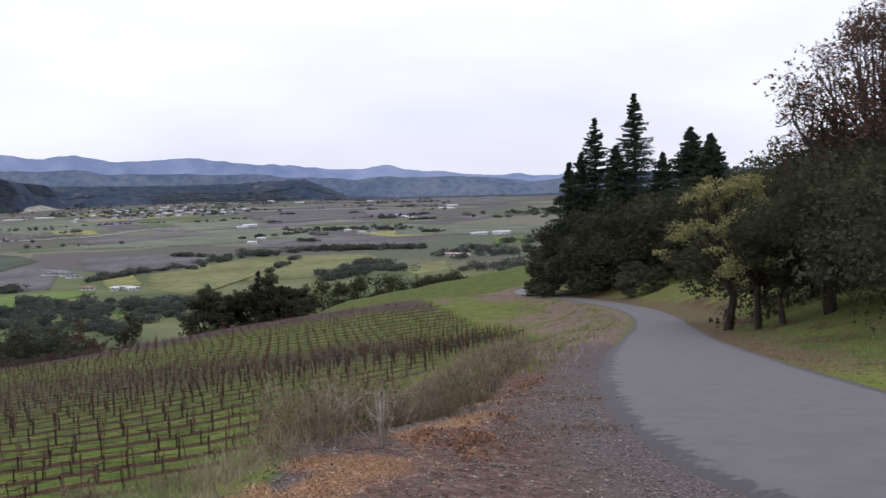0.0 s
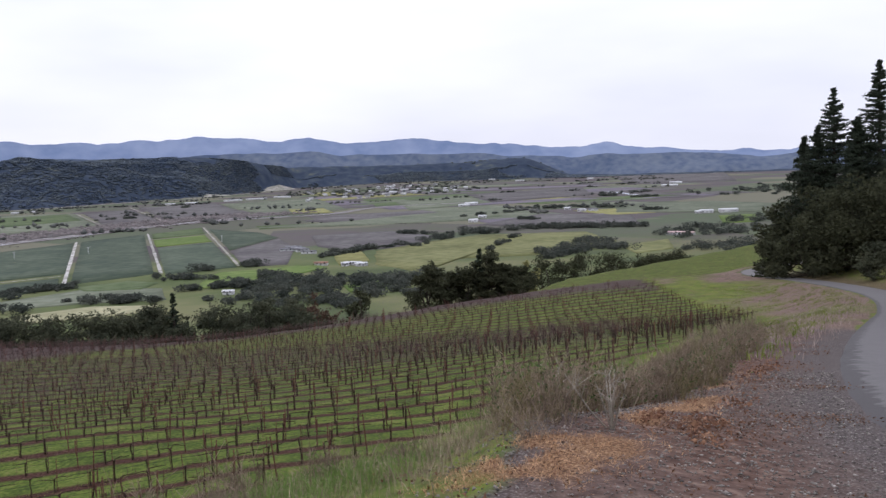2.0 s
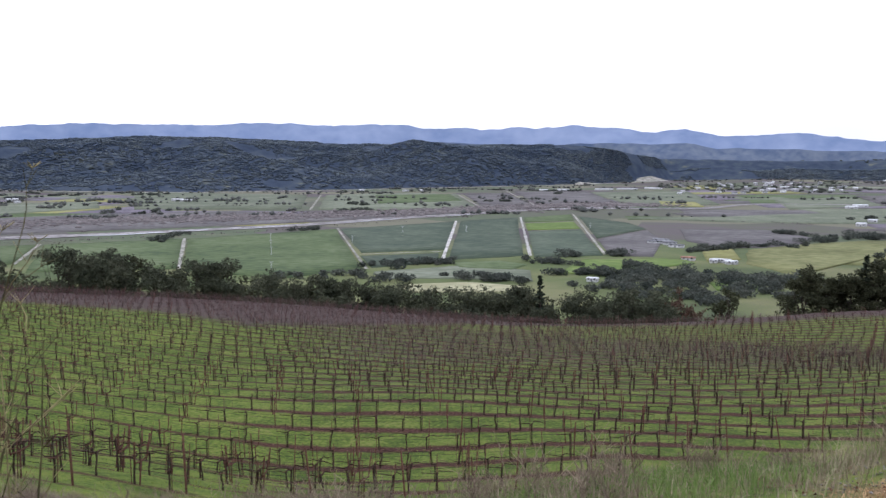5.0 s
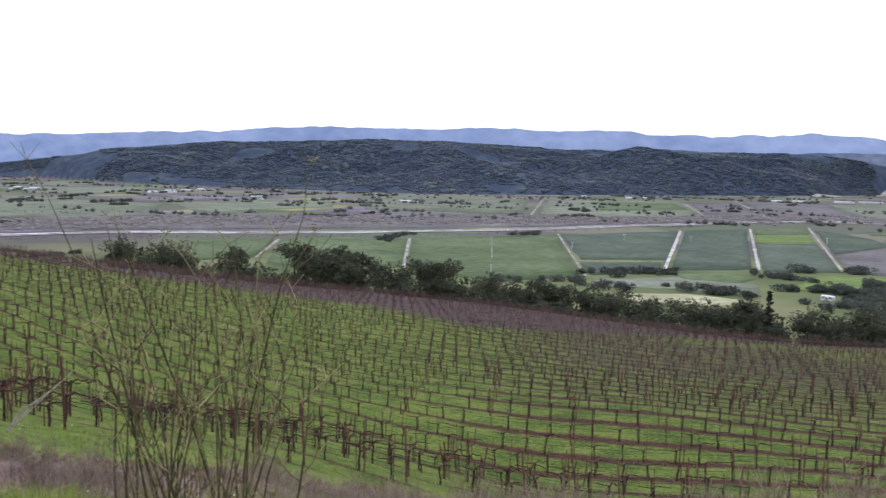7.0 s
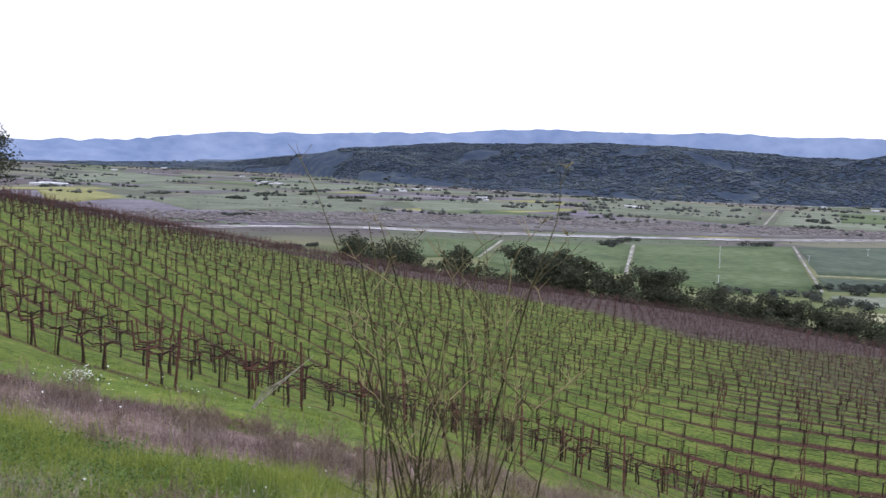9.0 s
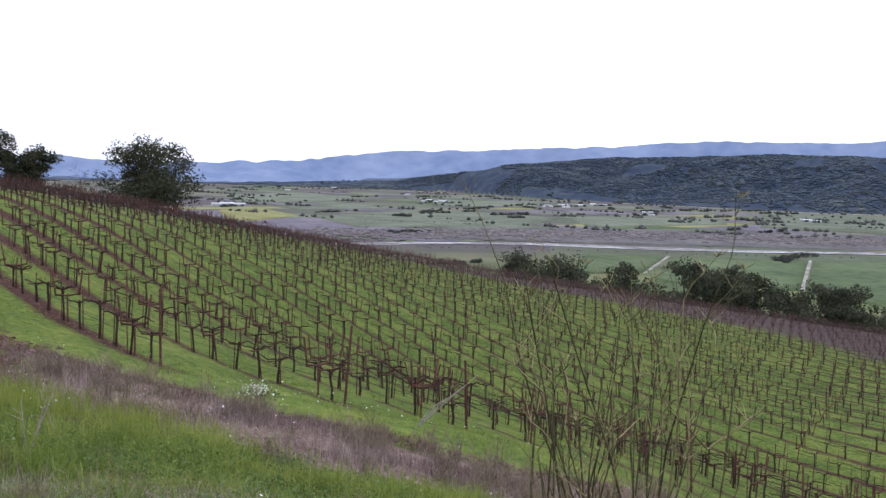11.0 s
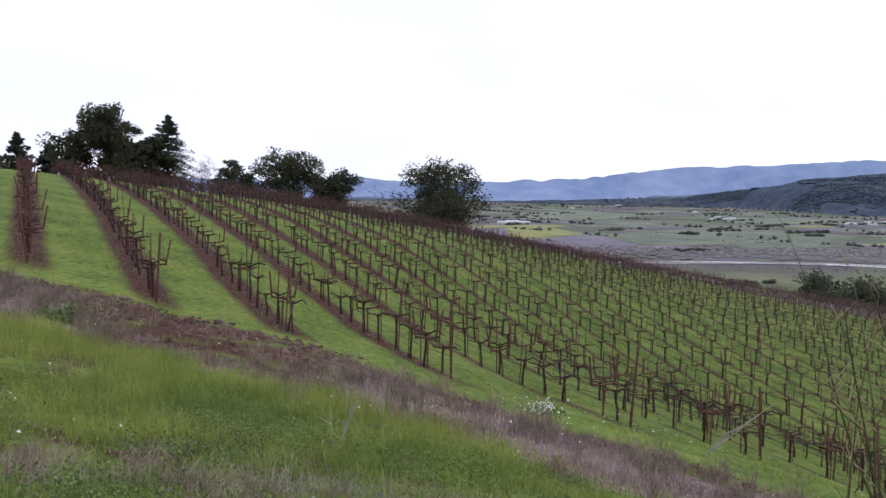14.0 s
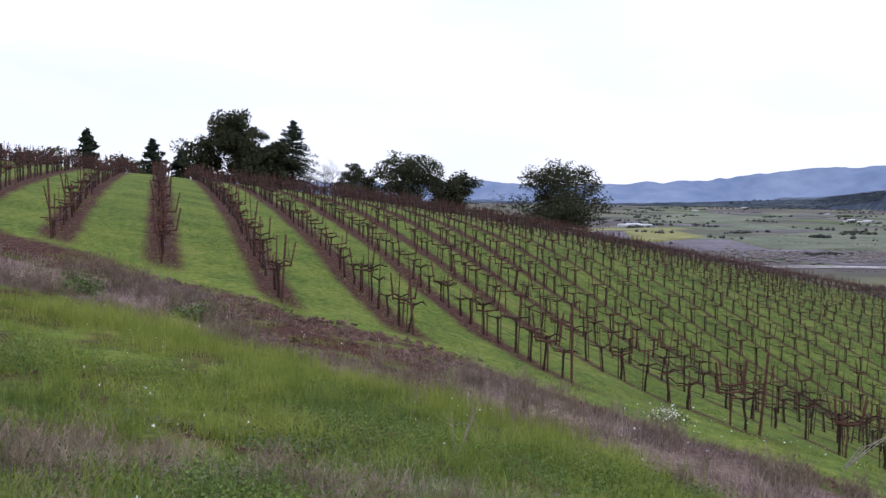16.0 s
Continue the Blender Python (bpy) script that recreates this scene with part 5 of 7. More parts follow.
lane([(-698, 1021), (-429, 608)], 2.9, WHITE_DIRT, "pale dirt farm lane between crop fields")
lane([(-674, 1144), (-390, 678)], 2.7, WHITE_DIRT, "pale dirt farm lane between crop fields")
lane([(-648, 1251), (-345, 724)], 2.5, PALE_DIRT, "pale dirt farm lane between crop fields")
lane([(-511, 606), (-471, 666)], 2.2, WHITE_DIRT, "pale dirt farm lane between crop fields")
lane([(-1474, 1612), (-1035, 1106)], 4.0, PALE_DIRT, "pale dirt farm lane beyond the river")
lane([(-1248, 1831), (-838, 1304)], 3.6, PALE_DIRT, "pale dirt farm lane beyond the river")
lane([(-1279, 2099), (-785, 1396)], 3.6, PALE_DIRT, "pale dirt farm lane beyond the river")
# fields beyond the river
field([(-1460, 1616), (-1459, 1821), (-1274, 1861), (-857, 1317), (-955, 1164), (-1033, 1123)], CROP_OLIVE, "olive green vineyard block beyond the river")
field([(-1385, 1698), (-1267, 1827), (-1045, 1549), (-1093, 1348)], CROP_GREEN, "pale green field beyond the river")
field([(-1233, 1835), (-1212, 1988), (-812, 1429), (-844, 1321)], CROP_BROWN, "brown bare vineyard block beyond the river")
field([(-1261, 2102), (-1112, 2218), (-697, 1547), (-788, 1415)], CROP_BROWN, "brown bare vineyard block beyond the river")
field([(-1982, 1490), (-1716, 1554), (-1508, 1604), (-1072, 1127), (-1269, 952)], CROP_OLIVE, "olive meadow beyond the river")
field([(-1084, 2178), (-913, 2392), (-573, 1673), (-701, 1569)], CROP_OLIVE, "olive meadow beyond the river")
# fields of the eastern valley
field([(-563, 1204), (-452, 1319), (-392, 1448), (-257, 1628), (-208, 1550), (-261, 1268), (-386, 1209)], CROP_OLIVE, "long olive field along the river")
field([(-405, 1045), (-324, 1097), (-250, 1011), (-232, 891), (-288, 843), (-341, 899)], CROP_BROWN, "brown bare vineyard among hedges")
field([(-262, 836), (-236, 928), (-197, 1009), (-86, 1018), (-47, 897), (-81, 828), (-106, 777), (-166, 758), (-174, 664), (-228, 725)], CROP_HAY, "rolling olive pasture above the farm")
field([(-288, 796), (-277, 840), (-240, 751), (-258, 724)], CROP_YELLOW, "small straw coloured hill field")
field([(-324, 689), (-293, 724), (-273, 706), (-272, 625), (-297, 629)], CROP_LIME, "bright green meadow by the grove")
field([(-207, 594), (-186, 616), (-168, 579), (-192, 560)], CROP_LIME, "bright green meadow by the grove")
field([(-41, 849), (0, 907), (5, 815), (-25, 775)], CROP_HAY, "yellow green hill field between trees")
field([(62, 1241), (115, 1255), (98, 1117), (60, 1103)], CROP_LIME, "bright green field by white barns")
field([(-82, 1594), (71, 1630), (155, 1507), (124, 1289), (-70, 1363)], CROP_OLIVE, "olive field in the middle of the valley")
field([(-231, 1173), (-178, 1383), (-48, 1300), (-28, 1099), (-147, 1088)], CROP_BROWN, "brown bare vineyard in the valley")
field([(-729, 1764), (-657, 1768), (-571, 1586), (-647, 1588)], CROP_YELLOW, "pale straw field in the valley")
field([(-474, 2250), (-223, 2580), (-152, 2040), (-328, 1808)], CROP_BROWN, "brown vineyard on the valley plain")
field([(-229, 4065), (221, 3946), (186, 2752), (-104, 2680)], CROP_BROWN, "brown vineyard on the valley plain")
field([(-557, 1933), (-466, 2212), (-328, 1808), (-430, 1588)], CROP_OLIVE, "olive field on the valley plain")
# fields of the western valley
field([(-1729, 157), (-1794, 249), (-1543, 269), (-1386, 176), (-1418, 142)], CROP_YELLOW, "yellow green field below the lone oak")
field([(-1515, 284), (-1880, 600), (-1535, 733), (-1250, 539), (-1245, 296)], CROP_OLIVE, "olive green pasture on the western plain")
field([(-2465, 786), (-2416, 1102), (-2014, 906), (-2013, 668)], CROP_OLIVE, "olive green pasture on the western plain")
field([(-1599, 774), (-1586, 1110), (-1351, 947), (-1279, 655)], CROP_OLIVE, "olive pasture on the western plain")
field([(-2524, 229), (-2942, 514), (-2533, 631), (-2106, 395), (-2082, 239)], CROP_OLIVE, "olive pasture on the western plain")
field([(-1386, 416), (-1450, 575), (-1245, 597), (-1177, 432)], CROP_OLIVE, "olive field by the river")
field([(-362, 465), (-337, 502), (-295, 506), (-290, 480), (-336, 442)], CROP_TAN, "pale mown field under the slope")
field([(-421, 514), (-393, 586), (-337, 586), (-304, 532), (-355, 516), (-392, 487)], CROP_OLIVE, "olive meadow under the slope")
field([(-411, 595), (-390, 630), (-358, 618), (-350, 581), (-388, 572)], CROP_GREEN, "bright green meadow under the slope")
field([(-341, 678), (-277, 724), (-259, 703), (-279, 619), (-311, 576)], CROP_LIME, "bright green meadow by a white roofed barn")
field([(-208, 590), (-189, 621), (-175, 582), (-192, 557)], CROP_LIME, "bright green meadow by a white roofed barn")
# river and highway
field([(-1227, 368), (-1245, 597), (-1199, 852), (-1110, 1005), (-910, 1044), (-866, 1259), (-834, 1418), (-787, 1339), (-813, 1050), (-840, 857), (-942, 590), (-1043, 313)], CROP_BROWN, "brown leafless scrub flat beside the river")
lane([(-957, 149), (-976, 293), (-960, 429), (-903, 530), (-864, 630), (-827, 749), (-802, 868), (-797, 1005), (-778, 1131), (-761, 1295), (-721, 1425), (-678, 1562)], 34, GRAVEL_BAR, "pale gravel bed of the river")
lane([(-990, 297), (-980, 326), (-984, 361)], 5.7, WATER, "shallow bright river water")
lane([(-965, 419), (-927, 461), (-903, 510)], 6.6, WATER, "shallow bright river water")
lane([(-867, 586), (-849, 623), (-845, 671)], 8.6, WATER, "shallow bright river water")
lane([(-849, 682), (-836, 699), (-837, 728)], 6.6, WATER, "shallow bright river water")
lane([(-827, 749), (-812, 781), (-811, 827)], 4.3, WATER, "shallow bright river water")
lane([(-793, 911), (-784, 955), (-790, 1020)], 3.8, WATER, "shallow bright river water")
lane([(-777, 1104), (-766, 1128), (-771, 1176)], 3.8, WATER, "shallow bright river water")
lane([(-741, 1376), (-721, 1407), (-716, 1471)], 3.8, WATER, "shallow bright river water")
lane([(-784, 1285), (-721, 1376), (-655, 1454), (-561, 1521), (-528, 1734), (-372, 1825)], 24, GRAVEL_BAR, "pale gravel bed of the river")
lane([(-793, 1300), (-730, 1393), (-663, 1471), (-568, 1540)], 4.2, WATER, "shallow bright river water")
lane([(-143, 2196), (-109, 2138), (-59, 1951), (-46, 1942)], 14, WATER, "bright flooded pond on the plain")
# the highway along the foot of the hills
def foot(az):
    return spot(az, min(78 / math.tan(radians(-float(np.interp(az, BASE_AZ, BASE_EL)))), 3900) - 40)


lane([foot(a) for a in range(19, 62, 3)], 24, PALE_DIRT, "pale highway along the foot of the wooded hills")
hedge([(-361, 685), (-357, 696)], 3, 11, 10)
hedge([(-340, 729), (-339, 735)], 2, 12, 10)
hedge([(-295, 579), (-271, 600), (-210, 585)], 34, 9, 26)
hedge([(-302, 795), (-273, 862), (-227, 907)], 26, 9, 12)
hedge([(-198, 620), (-161, 607)], 16, 10, 24)
hedge([(-237, 962), (-205, 1039), (-164, 1081)], 26, 11, 16)
hedge([(-164, 1081), (-62, 1084)], 26, 11, 16)
hedge([(-83, 894), (-59, 875)], 9, 11, 12)
hedge([(-283, 1347), (-219, 1475)], 14, 9, 10)
hedge([(-214, 1582), (-87, 1515)], 18, 9, 12)
hedge([(-438, 544), (-424, 573), (-414, 603)], 16, 9, 16)
hedge([(-360, 524), (-318, 520)], 14, 9, 14)
hedge([(-374, 655), (-334, 636)], 10, 8, 20)
hedge([(-448, 453), (-417, 489), (-379, 487)], 16, 8, 16)
hedge([(-339, 720), (-327, 714)], 4, 11, 10)
hedge([(-267, 605), (-214, 608), (-164, 599)], 40, 11, 40)
hedge([(-261, 552), (-204, 532), (-159, 541)], 60, 9, 50)
hedge([(-300, 1057), (-238, 1008)], 9, 9, 10)
hedge([(-233, 1067), (-185, 1013), (-145, 945)], 16, 10, 14)
hedge([(-161, 1093), (-96, 1096), (-31, 1082)], 30, 11, 14)
hedge([(-204, 1514), (-133, 1531)], 10, 9, 10)
hedge([(-99, 1497), (-86, 1508)], 3, 12, 10)
hedge([(-39, 1406), (3, 1416)], 6, 9, 10)
hedge([(18, 948), (57, 1050), (120, 1171)], 46, 12, 60)
hedge([(34, 797), (71, 839)], 20, 13, 40)
hedge([(116, 1893), (174, 2038), (240, 2207)], 40, 13, 120)
hedge([(-1114, 4049), (-816, 4119), (-457, 4175)], 30, 10, 60)
hedge([(-1447, 3566), (-1046, 3641), (-746, 4132)], 40, 9, 50)
hedge([(-276, 3207), (-130, 3363), (26, 3045)], 20, 9, 60)
hedge([(-73, 1852), (-18, 1870)], 10, 9, 8)
hedge([(-427, 1224), (-355, 1228), (-294, 1216)], 12, 5, 8)
hedge([(-83, 829), (-44, 829)], 18, 11, 22)
hedge([(-106, 777), (-70, 796)], 16, 10, 18)
hedge([(-1669, 502), (-1785, 605)], 10, 9, 10)
hedge([(-1874, 689), (-1980, 769)], 8, 8, 10)
hedge([(-2025, 918), (-2184, 1202)], 16, 9, 16)
hedge([(-1633, 935), (-1694, 1022)], 6, 10, 10)
hedge([(-1405, 500), (-1364, 525)], 6, 6, 10)
hedge([(-1448, 1163), (-1477, 1245)], 4, 10, 10)
hedge([(-1275, 1128), (-1223, 1161)], 5, 6, 10)
hedge([(-747, 1061), (-733, 1119)], 6, 6, 10)
hedge([(-2621, 1601), (-2505, 1694), (-2107, 1573)], 20, 9, 30)
hedge([(-1155, 347), (-1165, 521), (-1153, 723), (-1052, 908), (-908, 982)], 260, 4.5, 60)
hedge([(-930, 279), (-887, 425), (-827, 560), (-780, 707), (-753, 973)], 70, 4, 12)
hedge([(-864, 992), (-866, 1259), (-802, 1585)], 60, 4, 20)
hedge([(-1092, 328), (-1063, 510), (-981, 697), (-898, 916)], 70, 3.5, 20)
hedge([(-1898, 1561), (-1969, 2006), (-1830, 2358), (-1850, 3027), (-1769, 3717)], 40, 8, 20)
hedge([(-1951, 318), (-2253, 422)], 4, 10, 10)
hedge([(-1681, 336), (-1732, 410)], 8, 7, 10)
hedge([(-1629, 499), (-1743, 647)], 8, 9, 10)
hedge([(-1591, 397), (-1576, 453)], 7, 6, 10)
hedge([(-3120, 283), (-3745, 609), (-4076, 1013), (-3971, 1366)], 50, 9, 60)
hedge([(-2199, 687), (-2317, 783)], 7, 10, 10)
hedge([(-1814, 144), (-1907, 230)], 8, 8, 10)
hedge([(-1938, 731), (-2146, 951)], 8, 8, 10)
hedge([(-2971, 852), (-3194, 997)], 5, 9, 10)
hedge([(-2735, 1248), (-2410, 1230)], 14, 9, 20)
hedge([(-1415, 353), (-1324, 500)], 14, 5, 10)
for spec in (
    (-249, 1230, 14, 9, 5, 'w'), (12, 957, 44, 14, 5, 'p'), (50, 1309, 22, 12, 5, 'w'), (78, 1310, 30, 14, 6, 'w'),
    (39, 1301, 10, 8, 4, 'w'), (-273, 724, 16, 10, 4, 'r'), (-251, 722, 12, 8, 4, 'w'), (-236, 715, 14, 9, 4, 'w'),
    (-123, 1415, 14, 9, 5, 'w'), (-150, 1473, 12, 9, 5, 'w'), (-107, 1423, 16, 9, 5, 'g'), (-346, 858, 22, 10, 5, 'g'),
    (-364, 883, 16, 9, 4, 'g'), (-324, 828, 22, 10, 4, 'g'), (23, 2675, 40, 16, 6, 'w'),
):
    house(*spec)
for spec in (
    (6, 2440, 50, 18, 6, 'w'), (-521, 3448, 40, 16, 6, 'w'), (-682, 3775, 30, 14, 6, 'w'), (-271, 3515, 30, 14, 6, 'w'),
    (-273, 555, 11, 8, 4, 'w'), (-275, 725, 14, 9, 4, 'r'), (-243, 723, 12, 8, 4, 'w'), (-250, 716, 9, 7, 4, 'w'),
    (-1463, 1201, 22, 12, 6, 'w'), (-1437, 1204, 12, 9, 5, 'w'), (-1699, 998, 14, 9, 4, 'w'), (-1648, 983, 14, 9, 4, 'w'),
    (-2299, 767, 26, 12, 5, 'w'), (-2381, 755, 20, 12, 5, 'w'), (-2091, 962, 24, 10, 4, 'w'),
):
    house(*spec)
for spec in (
    (-2122, 1019, 30, 10, 4, 'w'), (-2155, 1078, 26, 10, 4, 'w'), (-2190, 1134, 24, 10, 4, 'w'), (-1130, 2358, 60, 16, 5, 'w'),
    (-1088, 2415, 70, 16, 5, 'w'), (-1059, 2526, 60, 16, 5, 'w'), (-1195, 2250, 40, 14, 5, 'w'), (-1226, 2198, 30, 12, 5, 'w'),
    (-1478, 1934, 20, 10, 5, 'w'), (-1459, 1979, 16, 10, 5, 'w'), (-1602, 1909, 16, 10, 5, 'w'), (-1487, 1212, 16, 10, 5, 'w'),
    (-1451, 1201, 14, 9, 5, 'w'), (-353, 1731, 30, 14, 6, 'w'), (-357, 1684, 24, 12, 5, 'w'),
):
    house(*spec)
for spec in (
    (-359, 878, 26, 10, 4, 'g'), (-357, 857, 22, 9, 4, 'g'), (-339, 850, 20, 9, 4, 'g'), (-253, 1315, 14, 9, 5, 'w'),
    (-1904, 173, 30, 14, 7, 'w'), (-1942, 194, 34, 14, 7, 'w'), (-1926, 215, 36, 16, 6, 'w'), (-1907, 230, 12, 8, 4, 'g'),
    (-2278, 712, 18, 10, 4, 'w'), (-2256, 734, 14, 9, 4, 'w'), (-2920, 856, 20, 10, 4, 'w'), (-2025, 932, 30, 12, 4, 'w'),
    (-2018, 976, 24, 10, 4, 'w'), (-2244, 1161, 20, 10, 4, 'w'), (-2183, 1160, 24, 10, 4, 'w'),
):
    house(*spec)
for spec in (
    (-1745, 1037, 14, 9, 5, 'w'), (-1763, 1033, 10, 8, 4, 'w'), (-3750, 793, 30, 14, 5, 'w'), (-3119, 507, 24, 12, 5, 'w'),
):
    house(*spec)
# scattered trees and field hedges all over the plain
for k in range(56):
    az, d = rng.uniform(2, 96), rng.uniform(1200, 3700) if k < 48 else rng.uniform(700, 1200)
    d = min(d, 78 / math.tan(radians(-float(np.interp(az, BASE_AZ, BASE_EL)))) - 260)
    x, y = spot(az, d)
    a = rng.uniform(0, math.pi)
    l = rng.uniform(20, 160)
    hedge([(x, y), (x + math.cos(a) * l, y + math.sin(a) * l)], int(rng.integers(5, 16)), float(rng.uniform(7.2, 9.5)), 7)
# the town at the foot of the hills
for k in range(75):
    a, b = rng.uniform(), rng.uniform()
    x = -1189 + 385 * a + b * (350 - 30 * a) + rng.normal(0, 12)
    y = 2956 + 418 * a - b * (850 + 70 * a) + rng.normal(0, 12)
    house(float(x), float(y), float(rng.uniform(9, 18)), float(rng.uniform(8, 12)), float(rng.uniform(5, 7)), "gwwg"[int(rng.integers(4))])
hedge([(-1189, 2956), (-900, 2700), (-700, 2400)], 110, 9, 200)
hedge([(-804, 3374), (-700, 2900), (-582, 2444)], 90, 9, 180)


def crowns(x, y, wide, high, gen, low=0.4):
    """Far tree crowns: one uneven faceted clump each, standing on the ground."""
    n = len(x)
    unit = np.array([(1, 0, 0), (0.3, 0.95, 0.1), (-0.8, 0.6, 0), (-0.8, -0.6, 0.1), (0.3, -0.95, 0), (0.15, 0.1, 1.0), (0, 0, -0.9)])
    k = gen.uniform(0.65, 1.3, (n, 7, 1))
    turn = gen.uniform(0, 2 * np.pi, n)
    c, q = np.cos(turn)[:, None], np.sin(turn)[:, None]
    o = unit[None] * k
    o = np.stack([o[:, :, 0] * c - o[:, :, 1] * q, o[:, :, 0] * q + o[:, :, 1] * c, o[:, :, 2]], -1)
    o = o * np.stack([wide * 0.5, wide * 0.5, high * 0.6], -1)[:, None]
    v = o + np.stack([x, y, ground_z(x, y) + high * low], -1)[:, None]
    f = [(a, (a + 1) % 5, 5, 5) for a in range(5)] + [((a + 1) % 5, a, 6, 6) for a in range(5)]
    return Geo().add(v, (np.array(f)[None] + 7 * np.arange(n)[:, None, None]).reshape(-1, 4))


# crowns share the forest's blue haze, put into their leaf colour
HAZED_HILL_TREES = mottled("hill_woods", (0.064, 0.088, 0.128), (0.15, 0.172, 0.18), 150, 0.95, 0, 6, spread=0.05, through_light=0.25)
PLAIN_TREES = mottled("plain_trees", (0.05, 0.056, 0.054), (0.125, 0.125, 0.11), 60, 0.9, 0, 5, spread=0.2)


def hill_woods():
    g = np.random.default_rng(61)
    az = g.uniform(-4, 92, 80000)
    base = np.minimum(78 / np.tan(np.radians(-np.interp(az, BASE_AZ, BASE_EL))), 3900)
    d = base + (np.maximum(base + 230, 3680) - base) * g.uniform(0.0, 1.0, 80000) ** 0.8
    x, y = -d * np.sin(np.radians(az)), d * np.cos(np.radians(az))
    keep = (vnoise(x, y, 210, 4, 62) > 0.31 + 0.15 * (d < base + 90)) & (d < 4000)
    x, y = x[keep][:50000], y[keep][:50000]
    wide = g.uniform(7, 14, len(x))
    growth("hill_woods", "dark woods covering the hills across the valley", crowns(x, y, wide, wide * g.uniform(0.22, 0.33, len(x)), g, 0.32), HAZED_HILL_TREES, "woods")


def plain_trees():
    g = np.random.default_rng(63)
    xs, ys = [], []
    for k in range(210):
        az = g.uniform(0, 98)
        lim = min(78 / math.tan(radians(-float(np.interp(az, BASE_AZ, BASE_EL)))), 3800) - 60
        d = lim - (lim - 1350) * g.uniform() ** 1.5
        x0, y0 = spot(az, d)
        a = radians(28 + g.normal(0, 8) + (90 if k % 4 == 0 else 0))
        m = int(g.integers(2, 24) * g.uniform(0.3, 1.2)) + 1
        t = g.uniform(-1, 1, m) * g.uniform(15, 110)
        off = g.normal(0, 5, m)
        xs.append(x0 + t * math.cos(a) - off * math.sin(a))
        ys.append(y0 + t * math.sin(a) + off * math.cos(a))
    x, y = np.concatenate(xs), np.concatenate(ys)
    wide = g.uniform(4, 10, len(x))
    growth("plain_trees", "lines of small dark trees between the far fields", crowns(x, y, wide, wide * g.uniform(0.55, 0.9, len(x)), g), PLAIN_TREES, "trees")
    # leafless scrub of the river flat
    t = g.uniform(0, 1, 5200)
    line = smooth_line([(-1120, 200), (-1130, 420), (-1100, 640), (-1010, 850), (-930, 1010), (-850, 1230), (-800, 1480), (-690, 1620)], 200)
    p = line[(t * 199).astype(int)] + g.normal(0, 1, (5200, 2)) * (44, 30)
    wide = g.uniform(5, 11, 5200)
    growth("river_scrub", "grey brown leafless willows along the river", crowns(p[:, 0], p[:, 1], wide, wide * g.uniform(0.2, 0.36, 5200), g, 0.2), SCRUB, "scrub")


def pylon(x, y):
    """A small white wind machine in the crop."""
    ob = new("wind_machine")
    ob.matrix_basis = pose(x, y, gz(x, y) + 1.0)
    part("mast", Geo().tube([(0, 0, -1.5), (0, 0, 6)], [0.22, 0.16], 6), WHITE_WALL, ob)
    part("blade", Geo().box((-1.5, -0.12, 5.8), (1.5, 0.12, 6.1)), WHITE_WALL, ob)
    part("pad", Geo().box((-1.2, -1.2, -0.9), (1.2, 1.2, -0.6)), PALE_DIRT, ob)
    tagged(ob, "white wind machine on a mast in the crop", "wind machine", "wind machines of the fields")


for x, y in ((-672, 662), (-615, 606), (-566, 558), (-481, 474), (-589, 687), (-632, 821), (-579, 866), (-491, 990)):
    pylon(x, y)


# ---- growth and litter near the camera ----
GRASS = mottled("fresh_grass", (0.095, 0.145, 0.022), (0.255, 0.295, 0.058), 1.4, 0.7, 0, 5, spread=0.12, through_light=0.35)
DEEP_GRASS = mottled("deep_grass", (0.075, 0.13, 0.03), (0.18, 0.25, 0.065), 0.6, 0.7, 0, 5, spread=0.12, through_light=0.35)
CLOVER = mottled("clover_leaf", (0.085, 0.145, 0.028), (0.23, 0.3, 0.07), 0.5, 0.7, 0, 5, spread=0.2, through_light=0.25)
WEED_LEAF = mottled("weed_leaf", (0.045, 0.085, 0.02), (0.13, 0.185, 0.05), 0.4, 0.7, 0, 5, spread=0.2, through_light=0.2)
YELLOW_GRASS = mottled("yellow_green_grass", (0.14, 0.19, 0.03), (0.31, 0.34, 0.075), 0.9, 0.7, 0, 5, spread=0.12, through_light=0.4)
GREY_WEED = mottled("woolly_weed", (0.12, 0.145, 0.085), (0.25, 0.27, 0.18), 0.3, 0.85, 0, 5, spread=0.2, through_light=0.2)
MAUVE_HAY = mottled("mauve_dry_grass", (0.125, 0.085, 0.078), (0.32, 0.245, 0.225), 0.7, 0.9, 0, 5, spread=0.25)
SLOPE_HAY = mottled("brown_dry_weeds", (0.12, 0.095, 0.062), (0.33, 0.275, 0.19), 0.5, 0.9, 0, 5, spread=0.25)
HAY = mottled("dry_grass", (0.17, 0.125, 0.11), (0.42, 0.34, 0.3), 0.7, 0.9, 0, 5, spread=0.25)
STRAW = mottled("orange_straw", (0.24, 0.125, 0.062), (0.6, 0.39, 0.22), 0.4, 0.9, 0, 5, spread=0.25)
PALE_STEM = mottled("bleached_stem", (0.2, 0.175, 0.14), (0.4, 0.36, 0.3), 0.3, 0.9, 0, 5)
STONE = mottled("pebble", (0.09, 0.08, 0.074), (0.42, 0.38, 0.34), 0.1, 0.9, 0.2, 5, spread=0.28)
LITTER = mottled("leaf_litter", (0.07, 0.028, 0.02), (0.26, 0.15, 0.09), 0.3, 0.9, 0, 5, spread=0.3)
FENNEL_STEM = mottled("fennel_stem", (0.028, 0.029, 0.014), (0.12, 0.105, 0.052), 0.25, 0.8, 0, 5)
